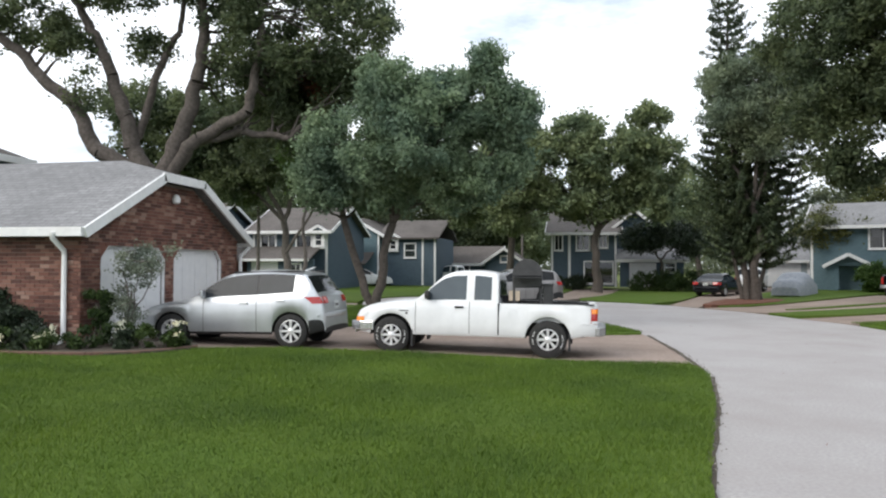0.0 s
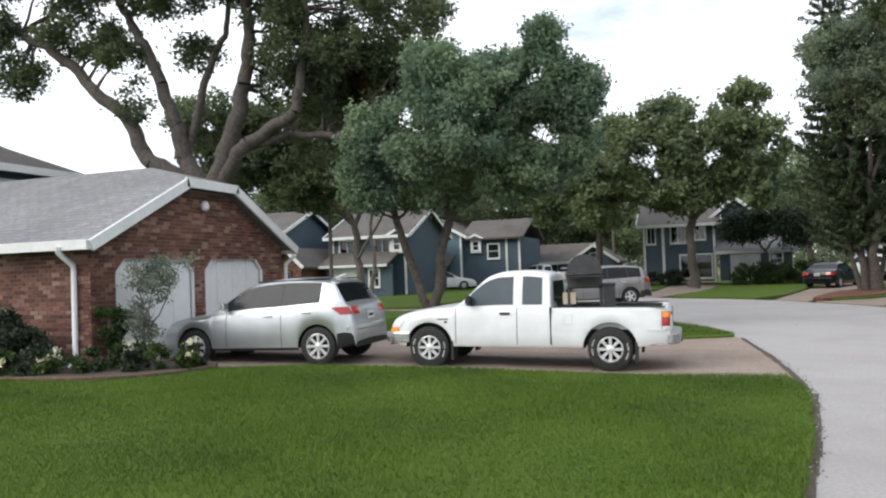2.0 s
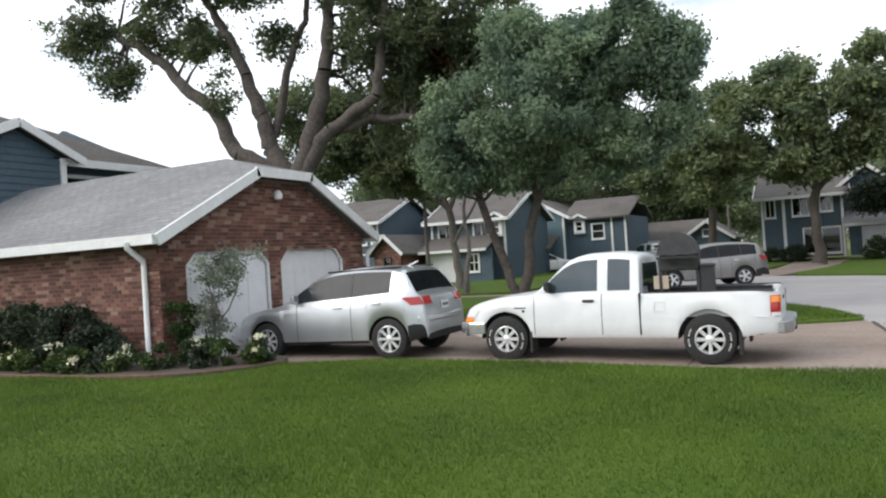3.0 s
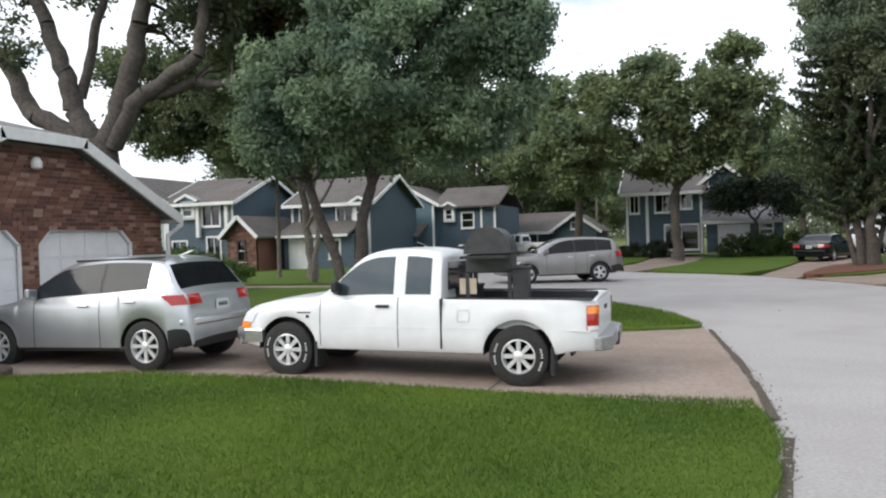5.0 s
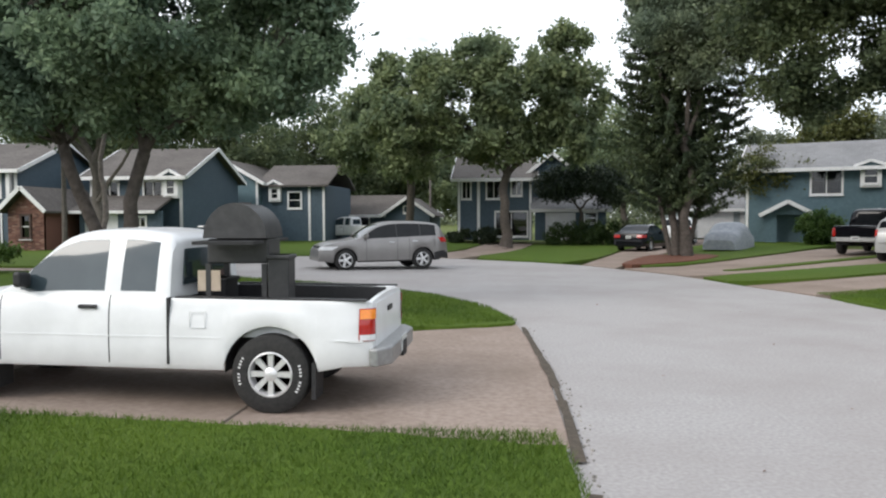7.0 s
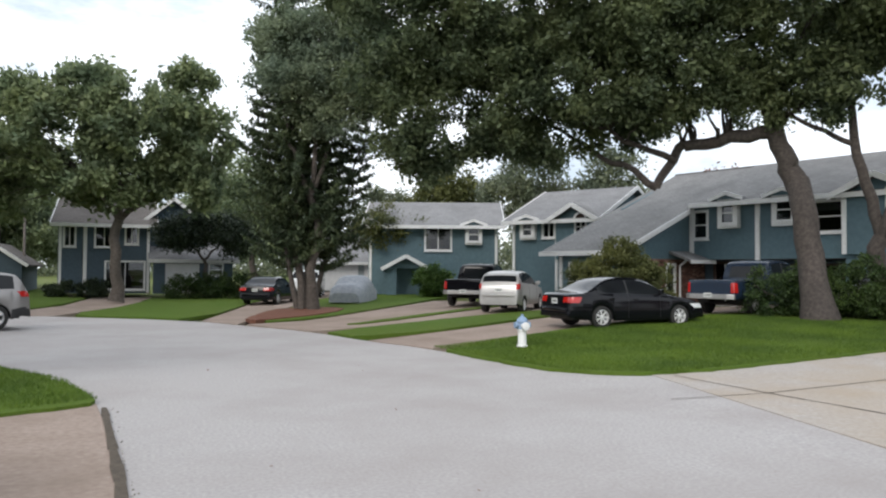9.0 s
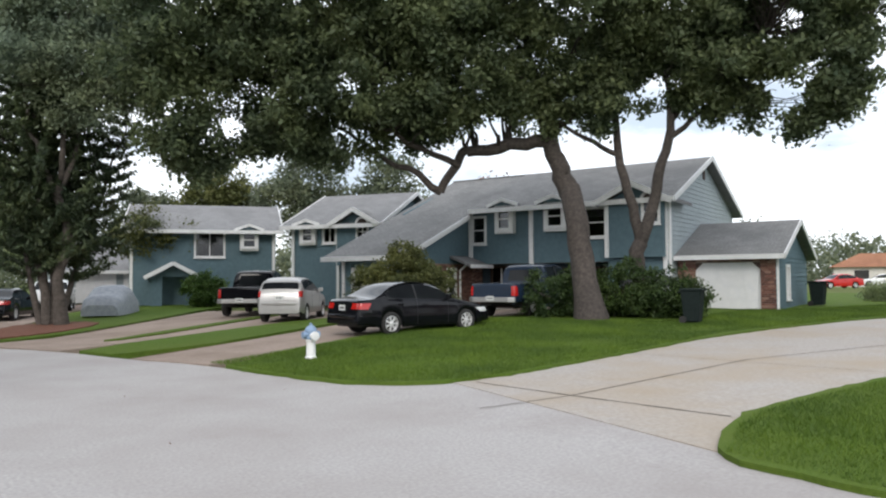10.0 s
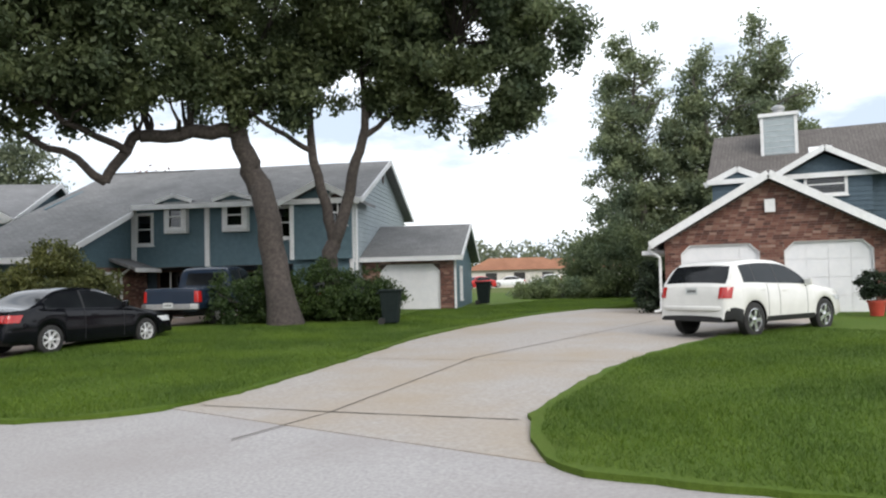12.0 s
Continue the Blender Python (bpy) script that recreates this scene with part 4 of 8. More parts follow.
def side_house(x0, x1, y0, y1, z0, ze, zr, siding, windows, label, roof=None):
    """A two-storey house that turns its gable south."""
    h = thing("house", label, "house", pose((x0 + x1) / 2, (y0 + y1) / 2, z0))
    w = x1 - x0
    f = Face((x0, y0), (x1, y0))
    wall(h, f, z0, [(0, ze), (w / 2, zr), (w, ze)], [o[:4] for o in windows], siding)
    for o in windows:
        window(h, f, *o[:4], bars=(0, 1), curtain=0.3)
    for s in (0.1, w - 0.1):
        pilaster(h, f, s, z0, ze)
    fe = Face((x1, y0), (x1, y1))
    wall(h, fe, z0, ze, [(1.5, 2.7, 3.2, 4.5), (4, 5.4, 3.2, 4.5)], siding)
    window(h, fe, 1.5, 2.7, 3.2, 4.5)
    window(h, fe, 4, 5.4, 3.2, 4.5)
    wall(h, Face((x0, y1), (x0, y0)), z0, ze, [], siding, siding=0)
    wall(h, Face((x1, y1), (x0, y1)), z0, [(0, ze), (w / 2, zr), (w, ze)], [], siding, siding=0)
    closed(h, x0, x1, y0, y1, z0, ze)
    m = (x0 + x1) / 2
    for xe, s in ((x0 - 0.5, 1), (x1 + 0.5, -1)):
        roof_slab(h, [(xe, y0 - 0.4, ze - 0.2), (m, y0 - 0.4, zr + 0.07), (m, y1 + 0.4, zr + 0.07), (xe, y1 + 0.4, ze - 0.2)], roof or ROOF_Y)
        fascia(h, (xe, y0 - 0.43, ze - 0.15), (m, y0 - 0.43, zr + 0.12))
        fascia(h, (xe, y0 - 0.4, ze - 0.15), (xe, y1 + 0.4, ze - 0.15), 0.18, 0.08, "gutter")
    return h


# house C, next along the row
hc = front_house(20.5, 25.5, 43.0, 9.0, 0.45, 4.65, 6.5, SIDING, [(1.9, 2.6, 3.7, 4.5)], [], "blue-grey townhouse with gabled bay and arched window")
f = Face((20.5, 43.0), (25.5, 43.0))
bay(hc, f, 0.7, 1.4, 3.75, 4.45, 0.25, 0.2)
pilaster(hc, f, 2.75, 0.45, 4.6)
f2 = Face((23.3, 42.75), (25.45, 42.75))
wall(hc, f2, 2.5, [(0, 4.6), (1.08, 5.25), (2.15, 4.6)], [(1.15, 1.75, 3.8, 4.6)], SIDING)
window(hc, f2, 1.15, 1.75, 3.8, 4.6, (1, 1), 0.09)
arched_head(hc, f2, 1.15, 1.75, 4.6)
for e in (22.95, 25.8):
    roof_slab(hc, [(e, 42.4, 4.5), (24.37, 42.4, 5.3), (24.37, 45, 5.3), (e, 45, 4.5)], ROOF_Y)
    fascia(hc, (e, 42.36, 4.53), (24.37, 42.36, 5.35))
turned(hc, 25.5, 43.0, -58)

# house B, face on beyond the parked cars
hb = front_house(16.2, 24.2, 52.0, 8.0, 0.4, 4.7, 6.3, SIDING, [(3.5, 5.1, 3.15, 4.6)], [(6.1, 6.9, 3.65, 4.5, 0.3, 0.25)], "blue house with white box window, grey shingle roof")
f = Face((17.4, 51.0), (19.8, 51.0))
wall(hb, f, 0.4, [(0, 2.0), (1.2, 2.6), (2.4, 2.0)], [(0.6, 1.8, 0.4, 2.0)], SIDING)
for xe in (17.1, 20.1):
    roof_slab(hb, [(xe, 50.6, 1.9), (18.6, 50.6, 2.7), (18.6, 52, 2.7), (xe, 52, 1.9)], ROOF_Y)
    fascia(hb, (xe, 50.56, 1.94), (18.6, 50.56, 2.75))
turned(hb, 24.2, 52.0, -22)

# pale house with white garage doors behind the pine
hw = front_house(15.0, 24.0, 63.0, 8.0, 0.4, 2.5, 4.4, SIDING_PALE, [], [], "pale low house with white garage doors")
f = Face((15.0, 62.96), (24.0, 62.96))
garage_door(hw, f, 0.8, 3.2, 0.4, 2.4, set_back=-0.05, corner=0)
garage_door(hw, f, 3.7, 6.1, 0.4, 2.4, set_back=-0.05, corner=0)

# the row of far houses across the turning bulb
h1 = front_house(-27.6, -22.6, 46.0, 8.0, 0.3, 4.6, 6.2, SIDING_DARK, [(2.7, 4.0, 3.1, 4.4), (0.4, 1.5, 0.9, 2.2), (3.0, 4.0, 0.4, 2.4)], [(1.4, 2.2, 3.7, 4.5)], "slate-blue two-storey house with brown door", ROOF_OLD)
f = Face((-27.6, 46.0), (-22.6, 46.0))
pilaster(h1, f, 2.5, 2.4, 4.5, 0.22, 0.3)
pilaster(h1, f, 4.6, 2.4, 4.5, 0.22, 0.3)
f = Face((-22.2, 44.6), (-20.2, 44.6))
brick_wall(h1, f, 0.25, [(0, 2.4), (1.0, 3.35), (2.0, 2.4)], [(0.75, 1.25, 0.9, 2.1)])
window(h1, f, 0.75, 1.25, 0.9, 2.1, (0, 1), material=DARKWOOD)
wall(h1, Face((-20.2, 44.6), (-20.2, 50)), 0.25, 2.4, [], BRICK, siding=0)
for xe in (-22.55, -19.85):
    roof_slab(h1, [(xe, 44.2, 2.2), (-21.2, 44.2, 3.48), (-21.2, 50, 3.48), (xe, 50, 2.2)], ROOF_OLD)
    fascia(h1, (xe, 44.16, 2.25), (-21.2, 44.16, 3.53))
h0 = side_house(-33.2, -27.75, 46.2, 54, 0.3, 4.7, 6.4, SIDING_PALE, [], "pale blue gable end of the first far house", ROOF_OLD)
h2 = front_house(-21.4, -15.9, 48.5, 8.0, 0.3, 4.3, 6.0, SIDING_DARK, [(3.2, 4.3, 2.9, 4.0), (0.6, 1.7, 2.9, 4.0)], [(4.6, 5.2, 3.2, 4.0)], "slate-blue two-storey house behind the tree", ROOF_OLD)
f = Face((-20.9, 46.6), (-18.3, 46.6))
wall(h2, f, 0.25, 2.3, [(0.3, 2.2, 0.25, 2.15)], SIDING_DARK)
garage_door(h2, f, 0.3, 2.2, 0.25, 2.15)
roof_slab(h2, [(-21.3, 46.2, 2.2), (-16.4, 46.2, 2.2), (-16.4, 48.5, 3.1), (-21.3, 48.5, 3.1)], ROOF_OLD)
fascia(h2, (-21.3, 46.17, 2.25), (-16.4, 46.17, 2.25), 0.16, 0.06)
f = Face((-18.3, 46.6), (-16.2, 46.6))
wall(h2, f, 0.25, 2.3, [(0.5, 1.2, 0.9, 2.0)], SIDING_DARK)
window(h2, f, 0.5, 1.2, 0.9, 2.0, (1, 1))
h3 = side_house(-20.4, -15.5, 58.0, 66.0, 0.35, 4.4, 5.8, SIDING, [], "blue house showing its gable beyond the trees", ROOF_OLD)
f = Face((-15.5, 58.6), (-11.0, 58.6))
wall(h3, f, 0.35, 4.2, [(1.9, 2.8, 2.6, 3.7)], SIDING_DARK)
window(h3, f, 1.9, 2.8, 2.6, 3.7)
bay(h3, f, 0.7, 1.3, 3.2, 3.9)
pilaster(h3, f, 4.4, 0.35, 4.2)
pilaster(h3, f, 3.4, 0.35, 4.2)
roof_slab(h3, [(-15.9, 58.1, 4.05), (-10.7, 58.1, 4.05), (-10.7, 62.5, 5.7), (-15.9, 62.5, 5.7)], ROOF_OLD)
roof_slab(h3, [(-15.9, 66.5, 4.05), (-10.7, 66.5, 4.05), (-10.7, 62.5, 5.7), (-15.9, 62.5, 5.7)], ROOF_OLD)
wall(h3, Face((-11.0, 58.6), (-11.0, 66)), 0.35, 4.2, [], SIDING_DARK)
roof_slab(h3, [(-20.6, 55.6, 2.0), (-16.0, 55.6, 2.0), (-16.0, 58.0, 2.9), (-20.6, 58.0, 2.9)], ROOF_OLD)
f = Face((-20.4, 55.9), (-16.2, 55.9))
wall(h3, f, 0.35, 2.1, [(0.4, 1.8, 0.35, 1.9), (2.2, 3.9, 0.35, 1.9)], SIDING_DARK)
garage_door(h3, f, 2.2, 3.9, 0.35, 1.9)
window(h3, f, 0.5, 1.7, 0.5, 1.8, (0, 0))
turned(h0, 0, 0, 0, -0.9)
turned(h1, 0, 0, 0, -0.9)
turned(h2, 0, 0, 0, 0.5)
turned(h3, 0, 0, 0, 1.0)
h4 = front_house(-12.4, -6.2, 66.0, 7.0, 0.35, 2.2, 3.6, SIDING_DARK, [(1.5, 3.9, 0.5, 2.0)], [], "low blue-grey house with brown roofs", ROOF_OLD)
f = Face((-7.0, 65.0), (-3.6, 65.0))
wall(h4, f, 0.35, [(0, 2.1), (1.7, 3.3), (3.4, 2.1)], [], SIDING_DARK)
window(h4, f, 1.4, 2.0, 2.3, 2.8, (0, 0))
for xe in (-7.4, -3.2):
    roof_slab(h4, [(xe, 64.6, 1.95), (-5.3, 64.6, 3.4), (-5.3, 72, 3.4), (xe, 72, 1.95)], ROOF_OLD)
    fascia(h4, (xe, 64.56, 2.0), (-5.3, 64.56, 3.45))
wall(h4, Face((-3.6, 65), (-3.6, 72)), 0.35, 2.1, [], SIDING_DARK)
h5 = front_house(-1.0, 4.1, 60.0, 9.0, 0.35, 4.6, 6.4, SIDING_DARK, [(0.3, 0.9, 3.2, 4.4), (2.0, 3.0, 3.2, 4.5), (3.7, 4.4, 3.4, 4.5), (2.6, 4.8, 0.6, 2.3)], [], "slate-blue corner house with white corner boards", ROOF_OLD)
f = Face((-1.0, 60.0), (4.1, 60.0))
pilaster(h5, f, 1.45, 0.4, 4.6, 0.2)
f = Face((4.3, 59.2), (9.0, 59.2))
wall(h5, f, 0.35, 2.4, [(0.7, 2.7, 0.35, 2.2), (3.3, 4.1, 1.5, 2.2)], SIDING_DARK)
garage_door(h5, f, 0.7, 2.7, 0.35, 2.2)
window(h5, f, 3.3, 4.1, 1.5, 2.2)
roof_slab(h5, [(4.0, 58.8, 2.3), (9.4, 58.8, 2.3), (9.4, 63, 4.0), (4.0, 63, 4.0)], ROOF_X)
fascia(h5, (4.0, 58.77, 2.35), (9.4, 58.77, 2.35))
wall(h5, Face((9.0, 59.2), (9.0, 66)), 0.35, 2.4, [], SIDING_DARK)
f = Face((3.6, 61), (7.4, 61))
wall(h5, f, 2.4, [(0, 4.6), (1.9, 6.2), (3.8, 4.6)], [], SIDING_DARK)
for xe in (3.2, 7.8):
    roof_slab(h5, [(xe, 60.6, 4.4), (5.5, 60.6, 6.3), (5.5, 68, 6.3), (xe, 68, 4.4)], ROOF_OLD)
    fascia(h5, (xe, 60.56, 4.45), (5.5, 60.56, 6.35))

# brick garage and house on the far side of the broad driveway
gr = thing("brick_garage", "red-brown brick garage with white doors and gable roof", "garage", pose(33, 14, 0.35))
f = Face((30.0, 17.1), (30.0, 10.7))
gprof = [(0, 2.75), (3.2, 4.55), (6.4, 2.75)]
dz = 0.38
doors = [(0.5, 2.85, dz, 2.62), (3.55, 5.95, dz, 2.62)]
brick_wall(gr, f, dz, gprof, doors)
for o in doors:
    garage_door(gr, f, *o, corner_material=BRICK)
fn = Face((37, 17.1), (30.0, 17.1))
brick_wall(gr, fn, dz, 2.75, [])
wall(gr, Face((30, 10.7), (37, 10.7)), dz, 2.75, [], BRICK, siding=0)
for ye in (17.5, 10.3):
    roof_slab(gr, [(29.6, ye, 2.6), (29.6, 13.9, 4.65), (40, 13.9, 4.65), (40, ye, 2.6)], ROOF_X)
    fascia(gr, (29.56, ye, 2.65), (29.56, 13.9, 4.7), 0.24)
    fascia(gr, (29.6, ye, 2.62), (40, ye, 2.62), 0.18, 0.1, "gutter")
downpipe(gr, 30.1, 17.2, 0.45, 2.6, 0, 1)
b = Build()
b.box(29.86, 29.98, 13.75, 14.05, 3.55, 3.95)
wpart("gable_vent", b, TRIM, gr)
b = Build()
b.box(30.6, 33, 17.1, 17.95, 2.36, 2.5)
wpart("side_porch", b, TRIM, gr, "white porch roof edge")
hr = thing("house", "slate-blue two-storey house with chimney behind brick garage", "house", pose(42, 12, 0.4))
f = Face((38.0, 16.0), (38.0, 2.0))
wall(hr, f, dz, 5.6, [(3.4, 4.8, 4.6, 5.5), (0.6, 1.6, 4.6, 5.4)], SIDING_DARK)
window(hr, f, 3.4, 4.8, 4.6, 5.5)
window(hr, f, 0.6, 1.6, 4.6, 5.4)
wall(hr, Face((46.0, 16.0), (38.0, 16.0)), dz, [(0, 5.6), (4, 7.9), (8, 5.6)], [], SIDING_DARK)
wall(hr, Face((38.0, 2.0), (46, 2.0)), dz, [(0, 5.6), (4, 7.9), (8, 5.6)], [], SIDING_DARK)
roof_slab(hr, [(37.5, 16.4, 5.4), (37.5, 1.6, 5.4), (42, 1.6, 7.95), (42, 16.4, 7.95)], ROOF_OLD)
roof_slab(hr, [(46.5, 16.4, 5.4), (46.5, 1.6, 5.4), (42, 1.6, 7.95), (42, 16.4, 7.95)], ROOF_OLD)
fascia(hr, (37.45, 16.4, 5.45), (37.45, 1.6, 5.45), 0.2, 0.1, "gutter")
f = Face((37.6, 13.6), (37.6, 10.4))
wall(hr, f, 4.0, [(0, 5.5), (1.6, 6.3), (3.2, 5.5)], [(0.9, 2.3, 4.7, 5.5)], SIDING_DARK)
window(hr, f, 0.9, 2.3, 4.7, 5.5)
for ye in (14.0, 10.0):
    roof_slab(hr, [(37.2, ye, 5.35), (37.2, 12.0, 6.45), (40, 12.0, 6.45), (40, ye, 5.35)], ROOF_OLD)
    fascia(hr, (37.16, ye, 5.4), (37.16, 12.0, 6.5))
f = Face((37.6, 16.2), (37.6, 14.2))
wall(hr, f, 4.0, [(0, 5.4), (1.0, 5.9), (2.0, 5.4)], [], SIDING_DARK)
for ye in (16.5, 13.9):
    fascia(hr, (37.5, ye, 5.35), (37.5, 15.2, 5.95))
b = Build()
b.solid([(39.0, 11.6, 6.32), (39.0, 12.5, 6.32), (39.9, 12.5, 6.83), (39.9, 11.6, 6.83)], (0, 0, 0.13))
wpart("skylight", b, TRIM, hr, "small pale roof window", bevel=0.01)
ch = Build()
ch.box(39.6, 41.0, 12.9, 14.3, 5.5, 8.35)
wpart("chimney", ch, SIDING_PALE, hr, "pale boarded chimney with white corners")
b = Build()
for cx in (39.57, 40.9):
    for cy in (12.87, 14.2):
        b.box(cx, cx + 0.13, cy, cy + 0.13, 5.5, 8.35)
b.box(39.5, 41.1, 12.8, 14.4, 8.35, 8.5)
for k in range(9):
    b.box(39.585, 39.6, 13.0, 14.2, 6.3 + k * 0.24, 6.31 + k * 0.24)
wpart("chimney_trim", b, TRIM, hr)
b = Build()
b.lathe([(0.2, 8.5), (0.2, 8.75), (0.28, 8.77), (0.28, 8.85), (0.15, 8.95)], 14, Matrix.Translation((40.3, 13.6, 0)))
wpart("flue_cap", b, STEEL, hr, smooth=40)


# ---------------------------------------------------------------- vehicles
def lerp_list(pts, x):
    for (x0, z0), (x1, z1) in zip(pts, pts[1:]):
        if x <= x1:
            t = clamp01((x - x0) / max(1e-6, x1 - x0))
            return z0 + (z1 - z0) * t
    return pts[-1][1]


def car_paint(name, col, metallic=0.0, rough=0.3):
    return surface(name, tuple(c * 0.93 for c in col), tuple(min(1, c * 1.05) for c in col), 3, rough, metallic, bump=0.0, big=2.5,
                   stain=tuple(c * 0.8 for c in col), stain_amount=0.25, coat=0.35, world_space=False, spec=0.35)


def wheel(parent, x, y, r, side, spokes, rim_mat, width=0.22, letters=False, rim_share=0.64):
    """A tyre with tread shoulders and a spoked rim; side: +1 left, -1 right."""
    m = Matrix.Translation((x, y, r)) @ Matrix.Rotation(radians(-90 * side), 4, "X")
    b = Build()
    h, q = width / 2, rim_share
    b.lathe([(r * q * 0.97, -h), (r * 0.9, -h), (r * 0.985, -h * 0.8), (r, -h * 0.5), (r, h * 0.5), (r * 0.985, h * 0.8), (r * 0.9, h), (r * (q + 0.02), h), (r * (q - 0.01), h * 0.8), (r * q * 0.97, -h)], 36, m)
    w = part("wheel", b, TYRE, parent, "black rubber tyre", smooth=40)
    b = Build()
    b.lathe([(r * (q - 0.04), -h * 0.8), (r * q, -h * 0.6), (r * q, h * 0.9), (r * (q - 0.04), h * 0.94), (r * (q - 0.07), h * 0.55), (r * (q - 0.08), -h * 0.7)], 32, m)
    b.lathe([(r * 0.05, h * 0.45), (r * 0.17, h * 0.45), (r * 0.17, h * 0.8), (r * 0.12, h * 0.92), (r * 0.02, h * 0.94)], 16, m)
    for k in range(spokes):
        a = 2 * math.pi * k / spokes
        c, s = math.cos(a), math.sin(a)
        wd = r * 0.42 / spokes * 1.4
        p = [(0.12 * r, -wd * 0.8), ((q - 0.04) * r, -wd), ((q - 0.04) * r, wd), (0.12 * r, wd * 0.8)]
        b.solid([m @ Vector((px * c - py * s, px * s + py * c, h * 0.5)) for px, py in p], m.to_3x3() @ Vector((0, 0, h * 0.28)))
    part("rim", b, rim_mat, w, "bright spoked wheel rim", smooth=40)
    b = Build()
    b.lathe([(r * (q - 0.07), h * 0.1), (0.02, h * 0.1), (0.02, h * 0.05), (r * (q - 0.07), h * 0.05)], 24, m)
    part("brake_disc", b, BLACK, w)
    if letters:
        b = Build()
        for a0 in (60, 240):
            for k in range(9):
                if k == 4:
                    continue
                a = radians(a0 + k * 6)
                b.box(-0.007, 0.007, -0.011, 0.011, 0, 0.003, m @ Matrix.Rotation(a, 4, "Z") @ Matrix.Translation((0, r * 0.79, h * 0.995)))
        tagged(part("tyre_lettering", b, TRIM, w, "worn white raised tyre lettering"), kind="stuff")
    return w


def flowing(pts, x):
    """A smooth curve through points with rising x that never overshoots them."""
    if x <= pts[0][0]:
        return pts[0][1]
    if x >= pts[-1][0]:
        return pts[-1][1]
    d = [(q[1] - p[1]) / (q[0] - p[0]) for p, q in zip(pts, pts[1:])]
    i = max(k for k in range(len(pts) - 1) if pts[k][0] <= x)

    def slope(k):
        if k == 0 or k == len(pts) - 1:
            return d[0] if k == 0 else d[-1]
        return 0.0 if d[k - 1] * d[k] <= 0 else 2 * d[k - 1] * d[k] / (d[k - 1] + d[k])

    (xa, za), (xb, zb) = pts[i], pts[i + 1]
    h = xb - xa
    t = (x - xa) / h
    return (2 * t ** 3 - 3 * t ** 2 + 1) * za + (t ** 3 - 2 * t ** 2 + t) * h * slope(i) + (-2 * t ** 3 + 3 * t ** 2) * zb + (t ** 3 - t ** 2) * h * slope(i + 1)


def crossing(pts, z, from_rear):
    """Where an end of the outline first reaches the height z."""
    x0, x1 = pts[0][0], pts[-1][0]
    step = 0.004 if from_rear else -0.004
    x = x0 if from_rear else x1
    for _ in range(400):
        if flowing(pts, x) >= z:
            break
        x += step
    return x


